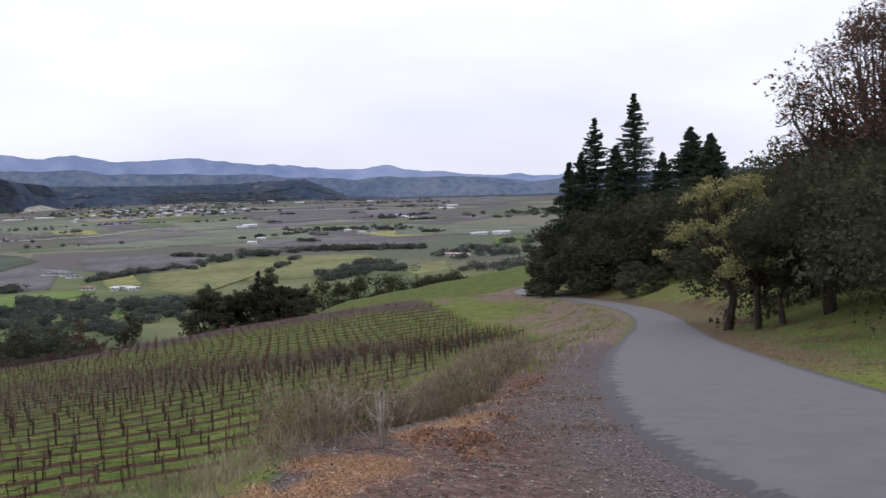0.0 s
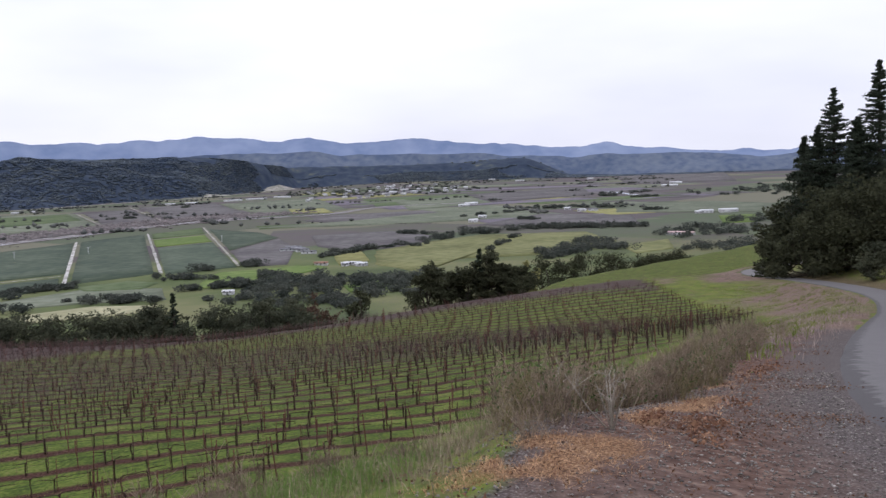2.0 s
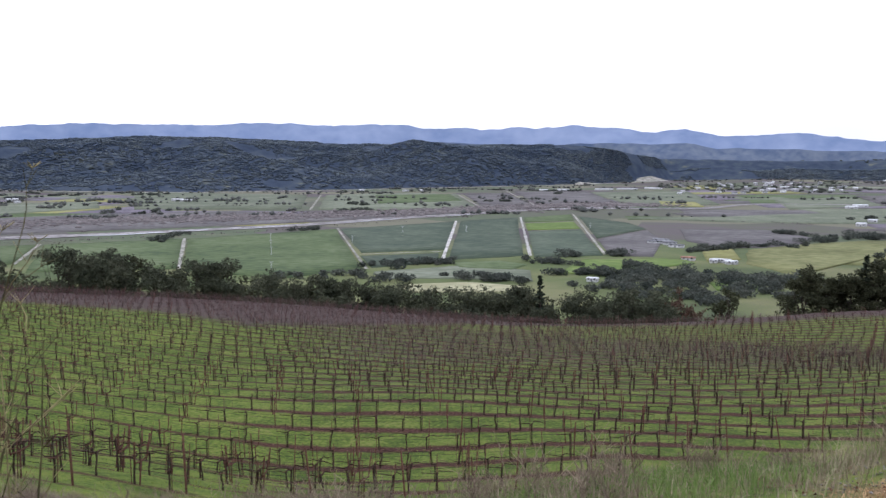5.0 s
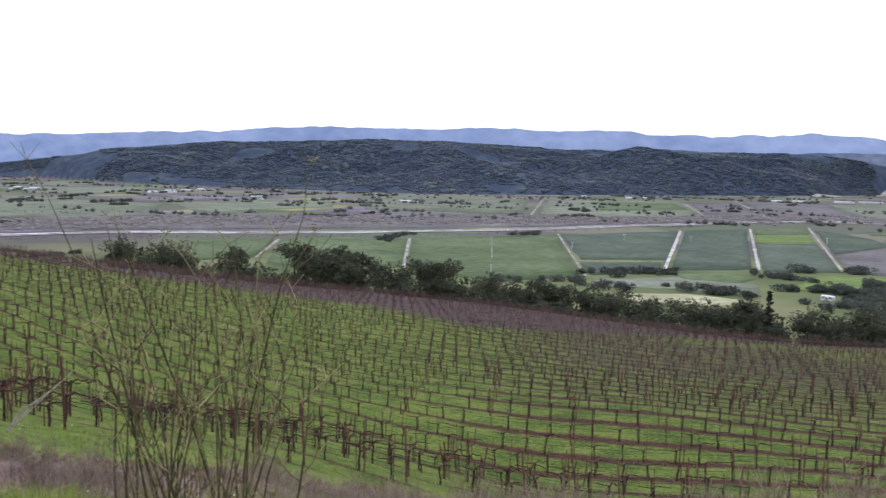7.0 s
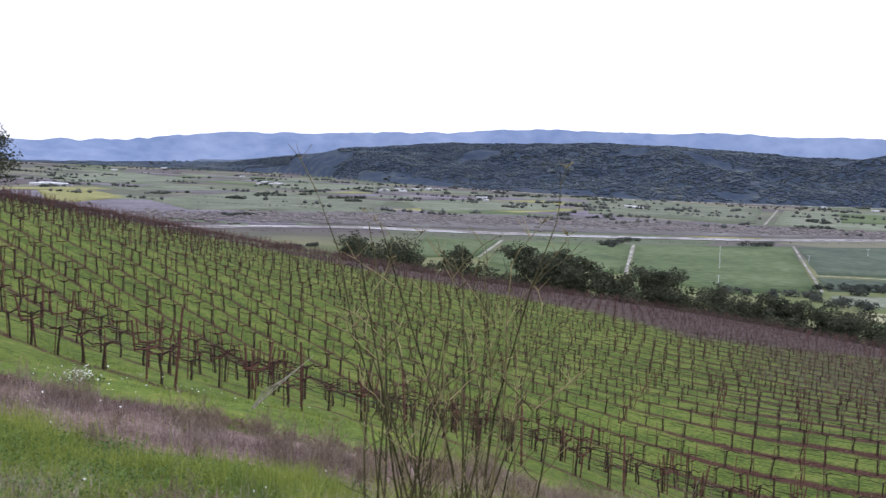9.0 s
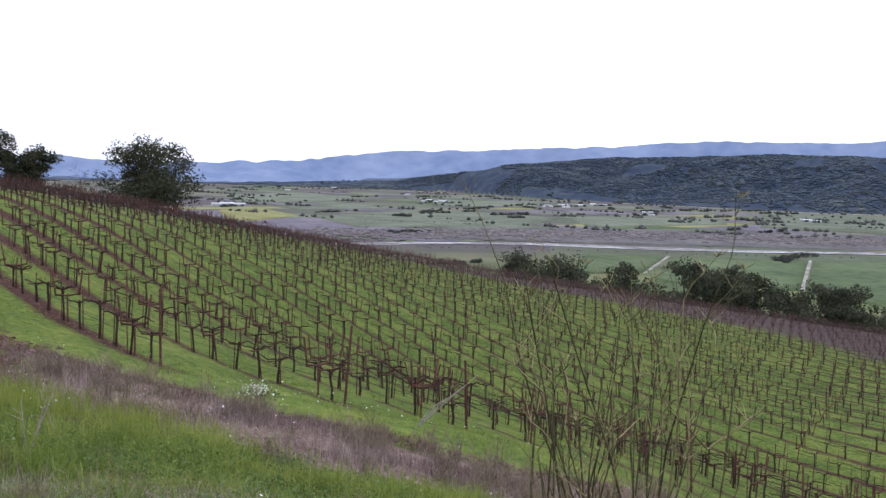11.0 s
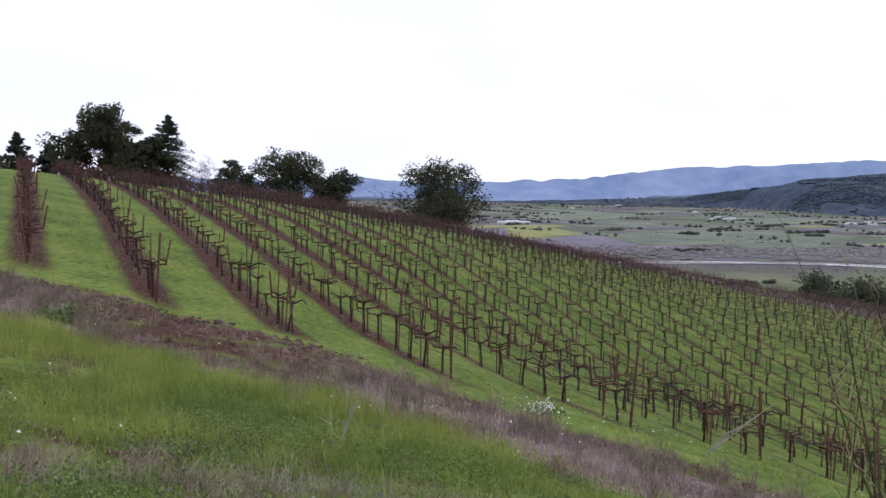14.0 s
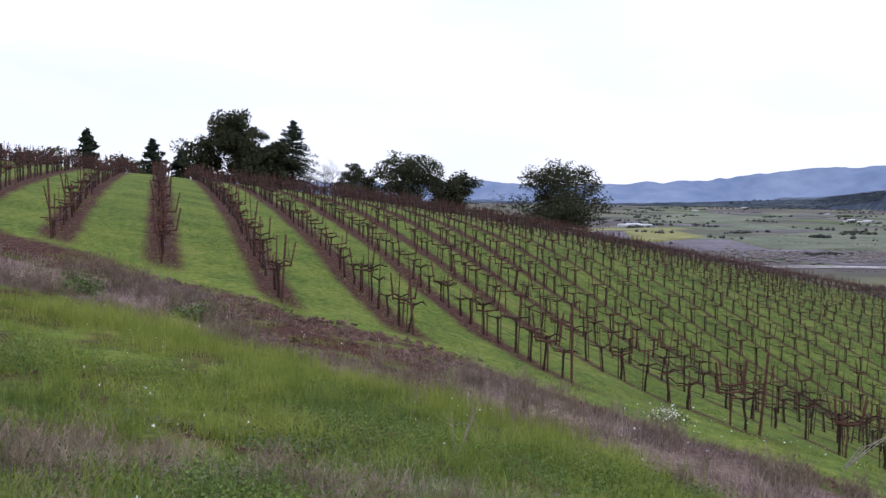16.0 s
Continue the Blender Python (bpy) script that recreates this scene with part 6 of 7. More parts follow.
FENNEL_TIP = mottled("dry_fennel", (0.12, 0.105, 0.05), (0.34, 0.28, 0.15), 0.2, 0.9, 0, 5)
BRUSH_STEM = mottled("brush_stem", (0.13, 0.095, 0.07), (0.36, 0.285, 0.21), 0.5, 0.9, 0, 4, spread=0.25)
OLIVE_STEM = mottled("olive_stem", (0.12, 0.1, 0.05), (0.29, 0.24, 0.13), 0.5, 0.9, 0, 4, spread=0.25)
CLOD = mottled("red_clod", (0.06, 0.033, 0.027), (0.22, 0.14, 0.115), 0.2, 0.95, 0.2, 5, spread=0.25)
PETAL = mottled("white_petal", (0.6, 0.6, 0.56), (0.8, 0.8, 0.78), 0.1, 0.8, 0, 5)


def blades(xy, height, width, lean=0.3):
    """Upright blades that bend over towards their tips."""
    n = len(xy)
    z = ground_z(xy[:, 0], xy[:, 1]) - 0.03
    base = np.column_stack([xy, z])
    h = np.broadcast_to(np.asarray(height, float), (n,))[:, None]
    w = np.broadcast_to(np.asarray(width, float), (n,))[:, None]
    a = rng.uniform(0, 2 * np.pi, n)
    side = np.column_stack([np.cos(a), np.sin(a), np.zeros(n)]) * w * 0.5
    b = rng.uniform(0, 2 * np.pi, n)
    k = np.abs(rng.normal(0, lean, (n, 1)))
    bend = np.column_stack([np.cos(b), np.sin(b), np.zeros(n)]) * k * h
    up = np.column_stack([np.zeros(n), np.zeros(n), np.ones(n)]) * h
    mid = base + up * 0.55 + bend * 0.35
    tip = base + up * np.maximum(0.55, 1 - 0.4 * k) + bend
    v = np.stack([base - side, base + side, mid + side * 0.8, mid - side * 0.8, tip], 1).reshape(-1, 3)
    i = np.arange(n) * 5
    f = np.concatenate([np.stack([i, i + 1, i + 2, i + 3], -1), np.stack([i + 3, i + 2, i + 4, i + 4], -1)])
    return Geo().add(v, f)


def scatter(count, az0, az1, d0, d1, rule, seed):
    """Spots over a sector of the slope, thinned by a rule on (inside, gap, noise)."""
    r = np.random.default_rng(seed)
    out, have = [], 0
    for _ in range(60):
        az, d = np.radians(r.uniform(az0, az1, count)), np.sqrt(r.uniform(d0 ** 2, d1 ** 2, count))
        x, y = -d * np.sin(az), d * np.cos(az)
        s, n = row_coords(x, y)
        inside = s - np.interp(n, EDGE_N, EDGE_S)
        keep = r.uniform(size=count) < rule(inside, road_gap(x, y), vnoise(x, y, 1.2, 3, seed), x, y)
        out.append(np.column_stack([x, y])[keep])
        have += len(out[-1])
        if have >= count:
            break
    return np.concatenate(out)[:count]


def growth(name, label, geo, material, category="grass"):
    thing(name, label, category, kind="stuff", geo=geo, material=material)


def u(n, a, b):
    return rng.uniform(a, b, n)


hill_woods()
plain_trees()


def tuft_high(q, lo, hi, seed, size=0.9):
    """Heights that swell and sink from tuft to tuft."""
    return u(len(q), lo, hi) * (0.35 + 1.5 * smooth(0.3, 0.75, vnoise(q[:, 0], q[:, 1], size, 3, seed)))


def leaves_over(q, lo, hi, small, large, long=1.0):
    return Geo().cards(np.column_stack([q, ground_z(q[:, 0], q[:, 1]) + u(len(q), lo, hi)]), u(len(q), small, large), long=long)


def on_bank(i, x, y, k=0.5):
    return smooth(0.9, -1.3, i - bank_foot(heading(x, y)) + (k - 0.5) * 3)


def clumps(q, each, spread):
    return np.repeat(q, each, 0) + rng.normal(0, spread, (len(q) * each, 2))


# grass and weeds of the bank beside the camera
q = scatter(80000, 55, 150, 2.2, 19, lambda i, g, k, x, y: on_bank(i, x, y, k) * (0.12 + smooth(0.4, 0.62, vnoise(x, y, 0.42, 2, 92))) * (g < -4) * np.minimum(1, 5 / np.hypot(x, y)), 1)
growth("lush_grass", "fresh green grass on the near bank", blades(q, tuft_high(q, 0.07, 0.24, 81, 0.5), u(len(q), 0.006, 0.013), 0.7), GRASS)
q = scatter(30000, 55, 150, 2.2, 17, lambda i, g, k, x, y: on_bank(i, x, y, k) * smooth(0.5, 0.62, vnoise(x, y, 0.5, 3, 93)) * smooth(0.42, 0.6, k) * (g < -4) * np.minimum(1, 6 / np.hypot(x, y)), 82)
growth("yellow_grass", "yellow green grass in tufts on the near bank", blades(q, tuft_high(q, 0.08, 0.24, 83), u(len(q), 0.005, 0.011), 0.6), YELLOW_GRASS)
q = scatter(26000, 55, 150, 2.2, 14, lambda i, g, k, x, y: on_bank(i, x, y, k) * smooth(0.52, 0.4, k) * (g < -4) * np.minimum(1, 5 / np.hypot(x, y)), 24)
growth("deep_grass", "darker blue green grass in the bank's hollows", blades(q, tuft_high(q, 0.08, 0.22, 84), u(len(q), 0.005, 0.011), 0.6), DEEP_GRASS)
q = scatter(330, 76, 124, 4.2, 13.5, lambda i, g, k, x, y: on_bank(i, x, y, k) * smooth(0.5, 0.62, k), 44)
q = clumps(q, 60, 0.13)
growth("leafy_weeds", "leafy bright green weeds standing in the grass", leaves_over(q, 0.03, 0.22, 0.012, 0.036), CLOVER, "weeds")
q = scatter(240, 76, 124, 4.2, 12, lambda i, g, k, x, y: on_bank(i, x, y, k) * smooth(0.48, 0.6, k), 2)
q = clumps(q, 55, 0.15)
growth("broadleaf_weeds", "low dark green broadleaf weeds among the grass", leaves_over(q, 0.02, 0.18, 0.014, 0.04), WEED_LEAF, "weeds")
q = scatter(16, 88, 118, 5.0, 9.0, lambda i, g, k, x, y: smooth(0.5, 0.6, k), 85)
q = clumps(q, 90, 0.17)
growth("grey_weeds", "pale grey green woolly weeds in the grass", leaves_over(q, 0.02, 0.16, 0.01, 0.026, 1.7), GREY_WEED, "weeds")
q = scatter(210, 62, 124, 8.0, 18, lambda i, g, k, x, y: smooth(0.9, -0.3, i - bank_foot(heading(x, y))) * smooth(-4.5, -1.5, i - bank_foot(heading(x, y))) * smooth(0.42, 0.6, k), 45)
q = clumps(q, 80, 0.2)
growth("long_grass", "long soft green grass at the crest of the bank", blades(q, u(len(q), 0.16, 0.46), u(len(q), 0.004, 0.008), 0.45), YELLOW_GRASS)
q = scatter(9000, 60, 150, 2.2, 8, lambda i, g, k, x, y: on_bank(i, x, y) * smooth(0.42, 0.6, k), 25)
growth("seed_stalks", "haze of thin pale seed stalks over the grass", blades(q, u(len(q), 0.15, 0.42), 0.0024, 0.6), HAY)


# dry strip along the vineyard lane
def strip_rule(i, x, y):
    return dry_strip(i, heading(x, y)) * (1 - 0.92 * dirt_patch(i, heading(x, y)))


q = scatter(52000, 40, 140, 8, 26, lambda i, g, k, x, y: strip_rule(i, x, y) * smooth(0.3, 0.6, k), 4)
growth("dry_grass", "purplish grey dry grass along the vineyard lane", blades(q, tuft_high(q, 0.07, 0.26, 86, 1.3), u(len(q), 0.003, 0.007), 0.6), MAUVE_HAY)
q = scatter(12000, 40, 140, 8, 26, lambda i, g, k, x, y: strip_rule(i, x, y) * smooth(0.45, 0.65, k), 87)
growth("pale_hay", "bleached stalks standing in the dry strip", blades(q, u(len(q), 0.12, 0.42), u(len(q), 0.003, 0.005), 0.5), HAY)
q = scatter(7000, 40, 140, 8, 26, lambda i, g, k, x, y: strip_rule(i, x, y) * smooth(0.5, 0.7, k), 5)
growth("green_blades", "scattered green blades in the dry grass", blades(q, u(len(q), 0.06, 0.24), 0.008, 0.5), GRASS)

# clods, litter and stubs on the bare soil by the row ends
q = scatter(4200, 60, 122, 10, 27, lambda i, g, k, x, y: dirt_patch(i, heading(x, y)) * smooth(0.35, 0.6, k) + 0.3 * smooth(0.9, 0.2, np.abs(i - bank_top(heading(x, y)))), 26)
clod = Geo()
for (px, py), pz, s in zip(q, ground_z(q[:, 0], q[:, 1]), np.abs(rng.normal(0.0, 0.04, len(q))) + 0.012):
    o = np.array([(1, 0, 0), (0, 1, 0), (-1, 0, 0), (0, -1, 0), (0, 0, 0.7), (0, 0, -0.7)]) * s * rng.uniform(0.6, 1.5, (6, 1))
    clod.add(o + (px, py, pz), [(0, 1, 4, 4), (1, 2, 4, 4), (2, 3, 4, 4), (3, 0, 4, 4), (1, 0, 5, 5), (2, 1, 5, 5), (3, 2, 5, 5), (0, 3, 5, 5)])
growth("soil_clods", "reddish brown clods on the trodden lane", clod, CLOD, "soil")
q = scatter(5000, 60, 122, 10, 27, lambda i, g, k, x, y: (dirt_patch(i, heading(x, y)) + smooth(1.2, 0.2, np.abs(i - bank_top(heading(x, y))))) * smooth(0.35, 0.65, k), 27)
growth("lane_litter", "broken canes and dead leaves on the vineyard lane", leaves_over(q, 0.0, 0.03, 0.012, 0.04, 2.2), LITTER, "leaf litter")
q = scatter(9000, 45, 122, 10, 27, lambda i, g, k, x, y: smooth(-9, -7, i) * smooth(-0.5, -2, i) * smooth(0.52, 0.72, k), 28)
growth("weed_tufts", "green weed tufts along the vineyard lane", blades(q, u(len(q), 0.05, 0.18), u(len(q), 0.006, 0.013), 0.7), GRASS)

# weedy slope below the shoulder
q = scatter(18000, 8, 50, 6, 32, lambda i, g, k, x, y: smooth(-2.5, -5, i) * smooth(-5.2, -6.5, g) * (0.3 + k), 6)
growth("slope_weeds", "tangled dry weeds on the slope below the road", blades(q, u(len(q), 0.06, 0.24), u(len(q), 0.004, 0.009), 0.6), SLOPE_HAY)
q = scatter(14000, 10, 60, 4, 30, lambda i, g, k, x, y: smooth(-2.0, -4, i) * smooth(-5.6, -7, g) * smooth(0.4, 0.65, k), 7)
growth("slope_grass", "green grass on the slope below the road", blades(q, u(len(q), 0.06, 0.2), u(len(q), 0.005, 0.010), 0.6), DEEP_GRASS)

q = scatter(15000, 6, 62, 4.2, 11, lambda i, g, k, x, y: smooth(-5.0, -5.8, g) * smooth(-3, -5, i) * (0.2 + k), 18)
growth("near_weeds", "long dry weeds at the edge of the slope", blades(q, u(len(q), 0.06, 0.24) * u(len(q), 0.6, 1.1), u(len(q), 0.003, 0.006), 0.6), SLOPE_HAY)
q = scatter(24000, 10, 62, 3.6, 11, lambda i, g, k, x, y: smooth(-5.2, -6.2, g) * smooth(-3, -5, i) * (0.15 + k), 19)
growth("near_grass", "long green grass at the edge of the slope", blades(q, u(len(q), 0.06, 0.24), u(len(q), 0.004, 0.008), 0.6), DEEP_GRASS)

# dry brush beside the shoulder: many thin forked stems to a bush
def brush(spots, lo, hi, seed):
    r = np.random.default_rng(seed)
    g = Geo()
    for x, y in spots:
        h0, z = r.uniform(lo, hi), gz(x, y)
        for _ in range(18):
            a, o, h = r.uniform(0, 2 * np.pi), abs(r.normal(0, 0.3)) * h0, h0 * r.uniform(0.45, 1.1)
            f = np.array([x, y, z - 0.05]) + (r.normal(0, 0.09), r.normal(0, 0.09), 0)
            m = f + (math.cos(a) * o * 0.4 + r.normal(0, 0.02), math.sin(a) * o * 0.4 + r.normal(0, 0.02), h * 0.5)
            e = f + (math.cos(a) * o, math.sin(a) * o, h)
            g.tube([f, m, e], [0.004, 0.003, 0.0016], 3, False)
            for _ in range(7):
                q = m + (e - m) * r.uniform(-0.4, 0.9)
                g.tube([q, q + (r.normal(0, 0.06), r.normal(0, 0.06), r.uniform(0.03, 0.15))], [0.0024, 0.0012], 3, False)
    return g


q = scatter(400, -7, 11, 6.8, 26, lambda i, g, k, x, y: smooth(-4.5, -4.9, g - 1.2 * smooth(8, 12, y)) * smooth(-7.0, -5.2, g) * (0.3 + k), 8)
growth("dry_brush", "thin brown grey stems of dry brush", brush(q[:270], 0.3, 0.8, 1), BRUSH_STEM, "brush")
growth("olive_brush", "olive tinted stems of half dry brush", brush(q[270:], 0.25, 0.62, 2), OLIVE_STEM, "brush")
p = np.repeat(q[150:], 40, 0) + rng.normal(0, 0.16, (len(q[150:]) * 40, 2))
growth("brush_leaves", "dull green leaves in the dry brush", Geo().cards(np.column_stack([p, ground_z(p[:, 0], p[:, 1]) + u(len(p), 0.05, 0.5)]), u(len(p), 0.015, 0.035), long=1.6), WEED_LEAF, "weeds")
q = scatter(9000, -6, 16, 6.5, 24, lambda i, g, k, x, y: smooth(-4.7, -5.2, g) * smooth(-10, -7, g) * (0.2 + k), 21)
growth("brush_grass", "dry grass tangled between the brush", blades(q, u(len(q), 0.1, 0.5), u(len(q), 0.003, 0.006), 0.5), SLOPE_HAY)
# dry tangles in the near grass and in the strip by the lane
q = scatter(70, 103, 124, 4.2, 7.6, lambda i, g, k, x, y: smooth(0.42, 0.58, k), 41)
growth("bank_tangle", "tangled grey brown dry weeds in the near grass", brush(q, 0.14, 0.36, 12), BRUSH_STEM, "weeds")
q = scatter(44, 78, 104, 4.6, 7.4, lambda i, g, k, x, y: smooth(0.5, 0.65, k), 42)
growth("bank_stalks", "sparse dry weed stalks in the near grass", brush(q, 0.14, 0.34, 13), BRUSH_STEM, "weeds")
q = scatter(7000, 76, 124, 4.0, 7.5, lambda i, g, k, x, y: smooth(0.45, 0.65, k) * smooth(88, 106, heading(x, y)) + 0.08, 43)
growth("bank_hay", "dull dry grass matted between the weeds", blades(q, u(len(q), 0.08, 0.3), u(len(q), 0.003, 0.006), 0.8), HAY)
q = scatter(260, 40, 122, 9, 25, lambda i, g, k, x, y: strip_rule(i, x, y) * smooth(0.4, 0.6, k), 88)
growth("strip_brush", "thin mauve brown stems of dry weeds by the lane", brush(q, 0.25, 0.6, 14), BRUSH_STEM, "brush")
# single tall dry weeds on the slope
q = scatter(90, 12, 60, 5, 12, lambda i, g, k, x, y: smooth(-5.5, -6.5, g) * (0.2 + k), 22)
growth("tall_weeds", "thin tall dry weeds on the slope", brush(q, 0.2, 0.42, 3), BRUSH_STEM, "weeds")

# drifts of red brown litter by the asphalt
q = np.concatenate([rng.normal(0, 1, (380, 2)) * (0.4, 0.16) + c for c in ((1.25, 9.5), (1.5, 11.9), (0.5, 9.0), (0.9, 12.6), (0.2, 8.4))])
growth("leaf_drift", "reddish brown leaf drifts beside the asphalt", Geo().cards(np.column_stack([q, ground_z(q[:, 0], q[:, 1]) + u(len(q), 0.0, 0.03)]), u(len(q), 0.01, 0.028)), LITTER, "leaf litter")

# verge beside the road further on
q = scatter(15000, -16, 6, 16, 130, lambda i, g, k, x, y: smooth(-2.0, -3.2, g) * smooth(-14, -8, g) * smooth(-1, -3, i) * (0.1 + k), 16)
growth("verge_grass", "tufts of tan dry grass along the road", blades(q, u(len(q), 0.1, 0.32), u(len(q), 0.008, 0.018), 0.6), HAY)
q = scatter(12000, -16, 6, 16, 130, lambda i, g, k, x, y: smooth(-2.5, -4, g) * smooth(-16, -8, g) * smooth(-1, -3, i) * smooth(0.5, 0.65, k), 17)
growth("verge_green", "green grass tufts along the road", blades(q, u(len(q), 0.08, 0.3), u(len(q), 0.015, 0.035), 0.4), GRASS)

# orange straw, stones and litter on the shoulder
q = scatter(9000, -8, 30, 4.2, 16, lambda i, g, k, x, y: straw_amount(x, y, g) * (0.2 + k), 10)
growth("straw", "matted orange straw at the shoulder's edge", blades(q, u(len(q), 0.02, 0.09), u(len(q), 0.003, 0.007), 1.6), STRAW, "straw")
q = scatter(1500, -8, 30, 4.2, 16, lambda i, g, k, x, y: straw_amount(x, y, g - 0.35) * smooth(0.4, 0.6, k), 91)
growth("straw_litter", "dark dead leaves and twigs caught in the straw", leaves_over(q, 0.02, 0.09, 0.012, 0.04, 1.8), LITTER, "leaf litter")
q = scatter(13000, -14, 32, 3.5, 14, lambda i, g, k, x, y: smooth(-5.6, -4.6, g) * (g < -2.0) * (0.2 + k) * (1 - straw_amount(x, y, g)), 11)
z = ground_z(q[:, 0], q[:, 1])
peb = Geo()
for (px, py), pz, s in zip(q, z, np.abs(rng.normal(0.003, 0.006, len(q))) + 0.003):
    o = np.array([(1, 0, 0), (0, 1, 0), (-1, 0, 0), (0, -1, 0), (0, 0, 0.7), (0, 0, -0.7)]) * s * rng.uniform(0.6, 1.3, (6, 1))
    peb.add(o + (px, py, pz + 0.005), [(0, 1, 4, 4), (1, 2, 4, 4), (2, 3, 4, 4), (3, 0, 4, 4), (1, 0, 5, 5), (2, 1, 5, 5), (3, 2, 5, 5), (0, 3, 5, 5)])
growth("pebbles", "loose pale pebbles on the gravel shoulder", peb, STONE, "pebbles")
q = scatter(5200, -14, 30, 3.5, 26, lambda i, g, k, x, y: smooth(-6.2, -4.8, g) * (g < -2.1) * smooth(0.42, 0.7, k), 12)
growth("leaf_litter", "dead brown leaves drifted on the shoulder", Geo().cards(np.column_stack([q, ground_z(q[:, 0], q[:, 1]) + u(len(q), 0.0, 0.03)]), u(len(q), 0.012, 0.032)), LITTER, "leaf litter")
q = scatter(2600, -30, -8, 10, 60, lambda i, g, k, x, y: smooth(3.4, 2.6, g) * (g > 1.9) * (0.3 + k), 13)
growth("bank_litter", "dead leaves along the foot of the bank", Geo().cards(np.column_stack([q, ground_z(q[:, 0], q[:, 1]) + u(len(q), 0.0, 0.03)]), u(len(q), 0.016, 0.045)), LITTER, "leaf litter")
q = scatter(15000, -32, -5, 12, 60, lambda i, g, k, x, y: smooth(2.8, 3.8, g) * (0.1 + k), 14)
growth("bank_grass", "short green grass on the bank above the road", blades(q, u(len(q), 0.06, 0.2), u(len(q), 0.012, 0.025), 0.5), DEEP_GRASS)

# grass of the vineyard alleys, nearest part
q = scatter(45000, 30, 125, 15, 42, lambda i, g, k, x, y: smooth(-3.0, -2.0, i) * (0.3 + k), 15)
growth("alley_grass", "short green grass between the vine rows", blades(q, u(len(q), 0.03, 0.1), u(len(q), 0.01, 0.02), 0.8), GRASS)


def crooked(r, start, way, length, bends, kink):
    """A stem that changes its way a little at each joint."""
    pts, way = [np.array(start, float)], np.array(way, float)
    for _ in range(bends):
        way = way / np.linalg.norm(way) + r.normal(0, kink, 3) * (1, 1, 0.4)
        pts.append(pts[-1] + way / np.linalg.norm(way) * length / bends)
    return pts


def fennel(x, y):
    """Tall wild fennel gone to seed: a tight foot of dark stems, forked pale tops, dry umbels, fine new leaves."""
    ob = new("fennel_plant")
    ob.matrix_basis = pose(x, y, gz(x, y))
    r = np.random.default_rng(5)
    for k in range(84):
        a = r.uniform(0, 2 * np.pi)
        tilt = abs(r.normal(0, 0.17)) + 0.02
        h = r.uniform(1.75, 2.15) if k < 8 else r.uniform(1.0, 1.7) if k < 32 else r.uniform(0.3, 0.95)
        foot = (r.normal(0, 0.13), r.normal(0, 0.13), -0.05)
        pts = crooked(r, foot, (math.cos(a) * tilt, math.sin(a) * tilt, 1), h, 7, 0.07)
        mat = FENNEL_TIP if k % 9 == 1 else FENNEL_STEM
        stem = part("stem", Geo().tube(pts, np.linspace(0.0078 if k < 24 else 0.0055, 0.002, 8), 5), mat, ob)
        for q in range(5 if h > 0.9 else 3):
            at = pts[int(r.integers(3, 8))]
            b, l = r.uniform(0, 2 * np.pi), r.uniform(0.1, 0.34) * (1 if h > 0.9 else 0.6)
            side = crooked(r, at, (math.cos(b) * 0.75, math.sin(b) * 0.75, 0.8), l, 3, 0.2)
            g = Geo().tube(side, [0.0026, 0.0022, 0.0017, 0.001], 3, False)
            for _ in range(2):
                c = r.uniform(0, 2 * np.pi)
                g.tube([side[2], side[2] + np.array([math.cos(c) * 0.06, math.sin(c) * 0.06, 0.07])], [0.0018, 0.001], 3, False)
            shoot = part("shoot", g, FENNEL_TIP if (k + q) % 3 else FENNEL_STEM, stem, "thin yellowing side shoot")
            if k < 12 and q < 2:
                head = Geo()
                for _ in range(9):
                    c, e = r.uniform(0, 2 * np.pi), r.uniform(0.02, 0.045)
                    head.tube([side[3], side[3] + np.array([math.cos(c) * e, math.sin(c) * e, e * 0.7])], [0.001, 0.0013], 3, False)
                part("umbel", head, FENNEL_TIP, stem, "dry spreading seed head")
    feather = rng.normal(0, 0.17, (900, 3)) * (1, 1, 0) + np.column_stack([np.zeros((900, 2)), rng.uniform(0.0, 0.42, 900)])
    part("leaves", Geo().cards(feather, 0.06 * rng.uniform(0.4, 1.2, 900), 1.5, 2.6), YELLOW_GRASS, ob, "fresh feathery green leaves at the foot")
    return tagged(ob, "tall wild fennel gone to seed above the vineyard", "plant")


fennel(-3.95, 1.6)


def dark_shrub(x, y, wide, high, seed):
    """A low dense evergreen bush: forked stems under a ragged crown of small leaves."""
    ob = new("dark_shrub")
    ob.matrix_basis = pose(x, y, gz(x, y))
    r = np.random.default_rng(seed)
    stems, tips = Geo(), []
    for _ in range(16):
        a = r.uniform(0, 2 * np.pi)
        pts = crooked(r, (0, 0, -0.05), (math.cos(a) * wide / high * 0.8, math.sin(a) * wide / high * 0.8, 1), high * r.uniform(0.7, 1.15), 4, 0.2)
        stems.tube(pts, np.linspace(0.012, 0.003, 5), 4, False)
        tips += pts[2:]
    part("stems", stems, BRUSH_STEM, ob)
    c = np.array(tips)[r.integers(0, len(tips), 1500)] + r.normal(0, 0.12, (1500, 3)) * (1, 1, 0.8)
    c[:, 2] = np.maximum(c[:, 2], 0.02)
    part("leaves", Geo().cards(c, 0.05 * r.uniform(0.5, 1.2, 1500), gen=r), WEED_LEAF, ob)
    return tagged(ob, "low dark green bush at the bank's crest", "shrub", "bushes of the bank")


dark_shrub(-18.3, -9.2, 0.7, 0.55, 31)
dark_shrub(-17.9, -6.9, 0.45, 0.4, 32)


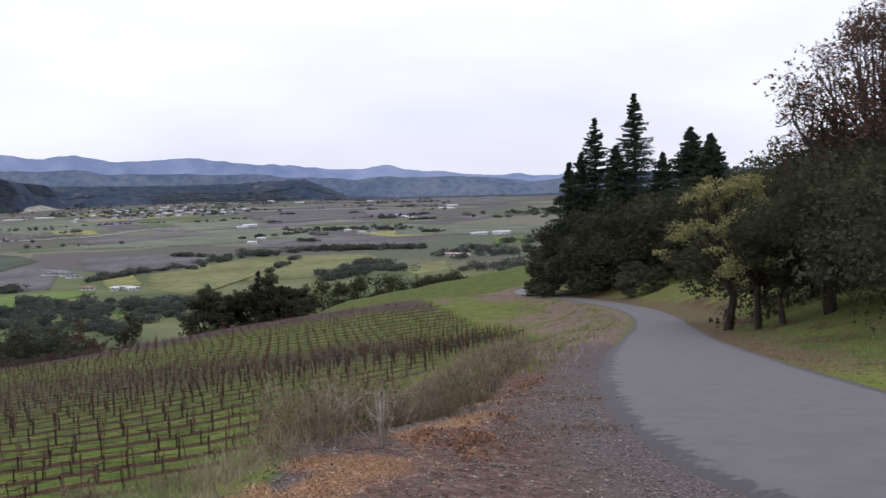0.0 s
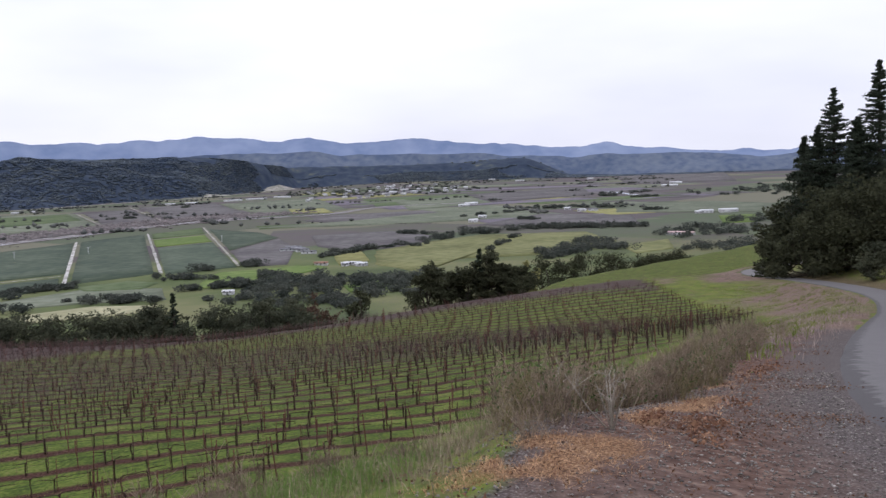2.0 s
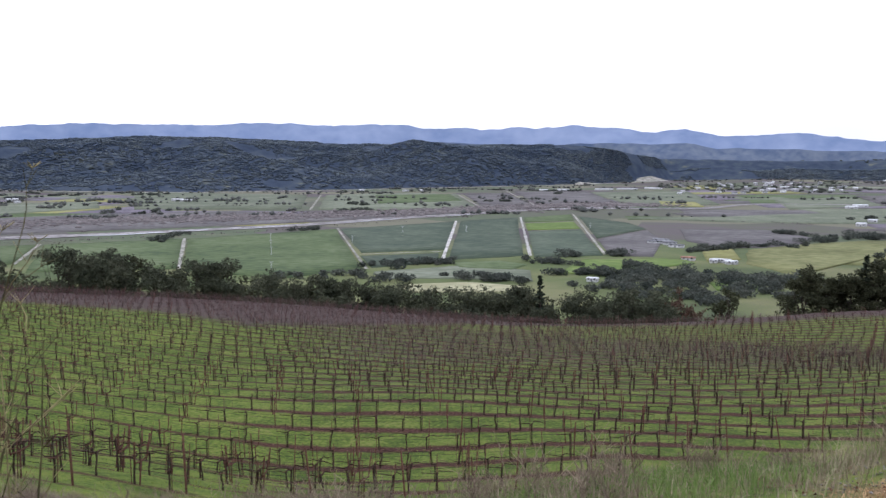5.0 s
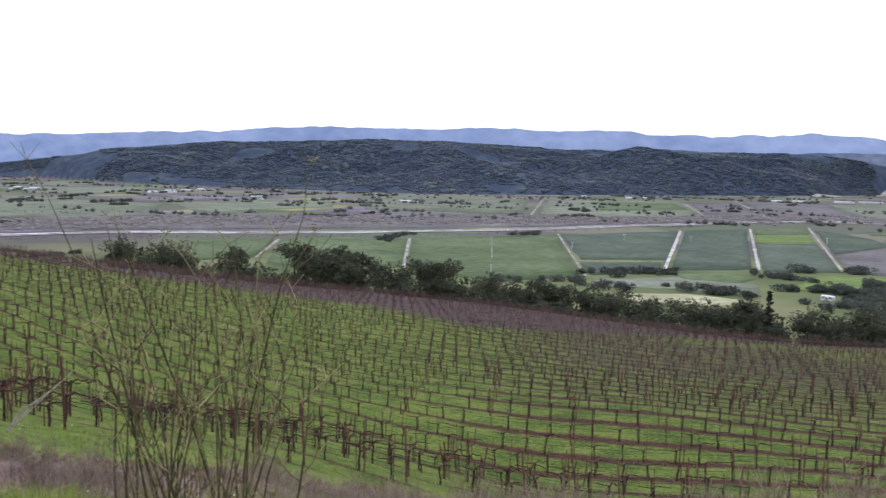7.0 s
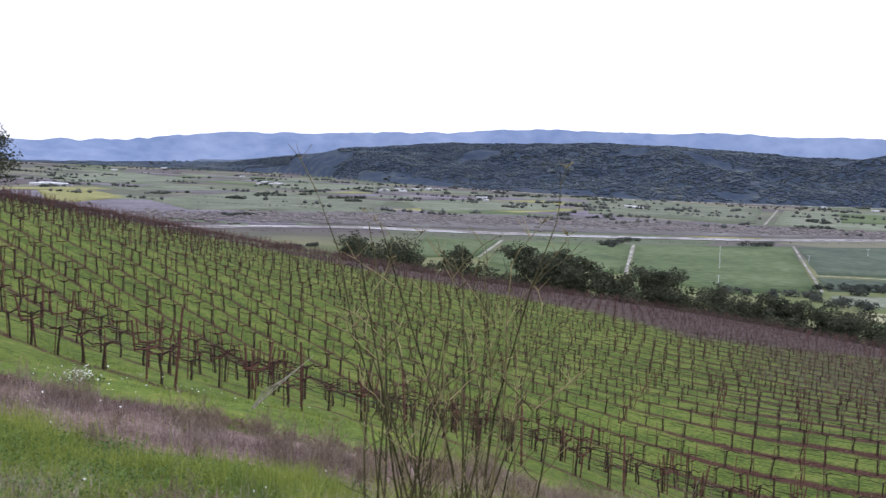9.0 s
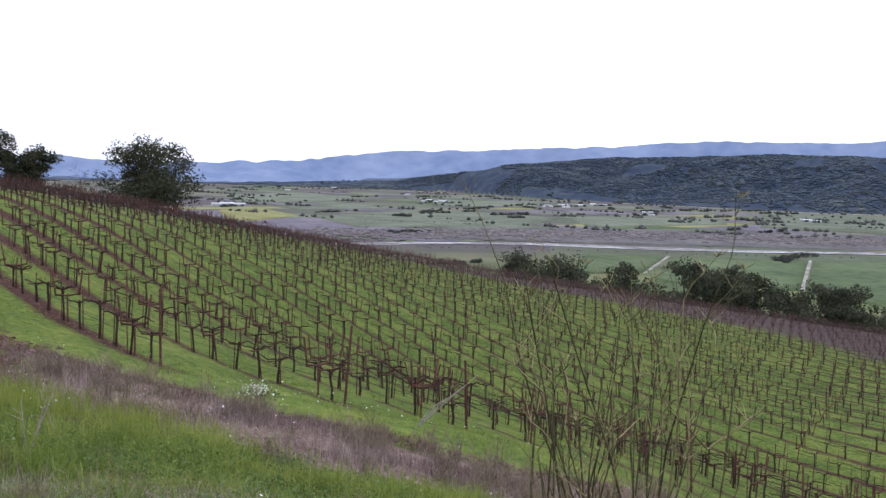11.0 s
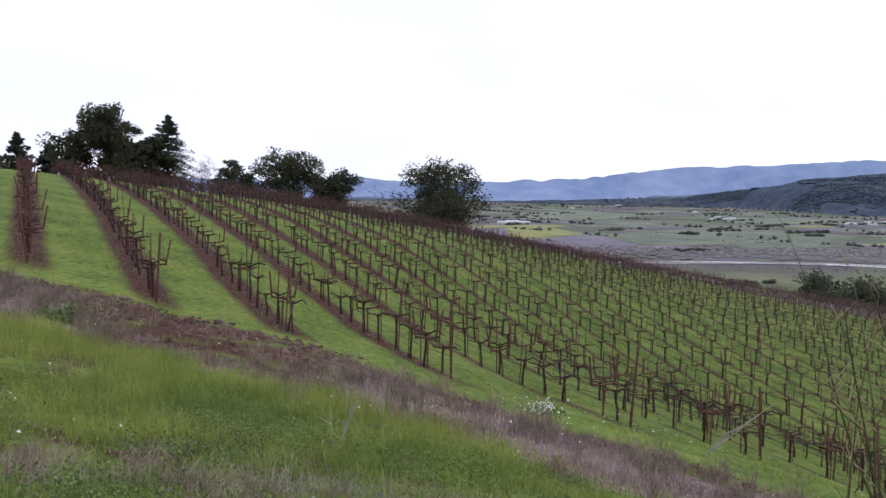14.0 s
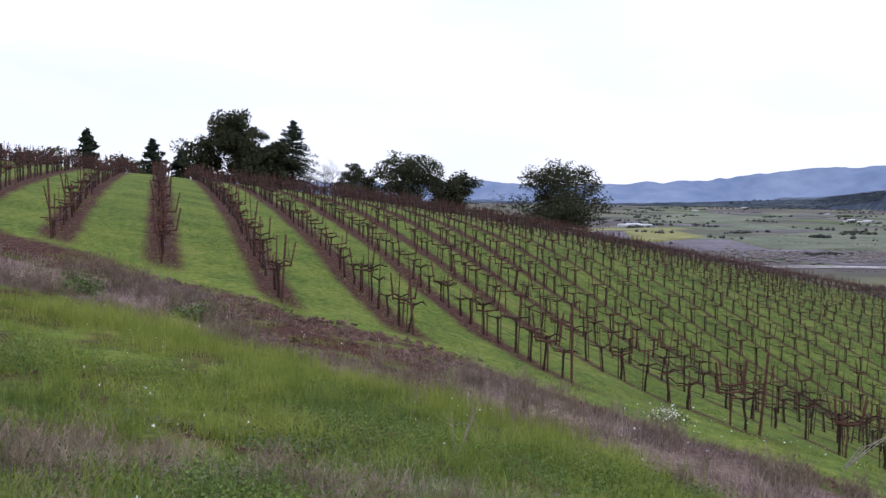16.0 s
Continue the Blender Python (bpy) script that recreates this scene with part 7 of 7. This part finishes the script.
def twiggy(x, y, h, seed, mat, label, n=9, spread=0.5):
    ob = new("dead_shrub")
    ob.matrix_basis = pose(x, y, gz(x, y))
    r = np.random.default_rng(seed)
    for k in range(n):
        a, o = r.uniform(0, 2 * np.pi), r.uniform(0.1, 1) * spread
        p = np.array([math.cos(a) * o * 0.5, math.sin(a) * o * 0.5, h * 0.5 * r.uniform(0.7, 1)])
        e = np.array([math.cos(a) * o, math.sin(a) * o, h * r.uniform(0.7, 1.05)])
        g = Geo().tube([(0, 0, -0.05), p, e], [0.008, 0.006, 0.003], 4)
        for _ in range(3):
            s = p + (e - p) * r.uniform(0, 1)
            g.tube([s, s + r.normal(0, 0.1, 3) + (0, 0, 0.1)], [0.004, 0.002], 3, False)
        part("branch", g, mat, ob)
    return tagged(ob, label, "shrub", "dead shrubs of the verge")


twiggy(-0.6, 7.9, 0.45, 1, PALE_STEM, "bleached dead shrub among the brown brush", 10, 0.4)
twiggy(-1.2, 8.8, 0.5, 2, PALE_STEM, "bleached dead shrub among the brown brush", 8, 0.4)
for k, (x, y) in enumerate(((-9.6, -1.2),)):
    twiggy(x, y, 0.6, 20 + k, HAY, "thin dry weed stalks on the bank", 3, 0.35)


def flower_clump(x, y):
    ob = new("wildflower_clump")
    ob.matrix_basis = pose(x, y, gz(x, y))
    n = 70
    p = rng.normal(0, 1, (n, 2)) * (0.32, 0.16)
    g = Geo().cards(np.column_stack([p, 0.12 + rng.uniform(0, 0.14, n)]), 0.05)
    part("blossom", g, PETAL, ob, "small white blossoms")
    part("foliage", Geo().cards(np.column_stack([rng.normal(0, 1, (60, 2)) * (0.3, 0.16), rng.uniform(0, 0.14, 60)]), 0.07), WEED_LEAF, ob)
    return tagged(ob, "clump of small white wildflowers by the vine rows", "flowers")


flower_clump(-17.4, 1.9)
q = scatter(260, 60, 118, 4, 22, lambda i, g, k, x, y: smooth(-1, -3, i) * smooth(0.45, 0.7, k), 30)
growth("daisies", "tiny white wildflowers scattered in the grass", Geo().cards(np.column_stack([q, ground_z(q[:, 0], q[:, 1]) + u(len(q), 0.1, 0.26)]), u(len(q), 0.02, 0.04)), PETAL, "flowers")


def leaning_reed(x, y, dx, dy):
    ob = new("dry_reed")
    ob.matrix_basis = pose(x, y, gz(x, y))
    for k in range(4):
        e = 1 - 0.17 * k
        part("stalk", Geo().tube([(0, 0, -0.05), (dx * 0.5 * e, dy * 0.5 * e, 0.42 * e + 0.05 * k), (dx * e, dy * e, 0.85 * e)], [0.012, 0.009, 0.004], 4), PALE_STEM, ob)
    return tagged(ob, "pale dry reed leaning over the vineyard lane", "reed")


leaning_reed(-16.6, 4.6, -0.3, 1.3)
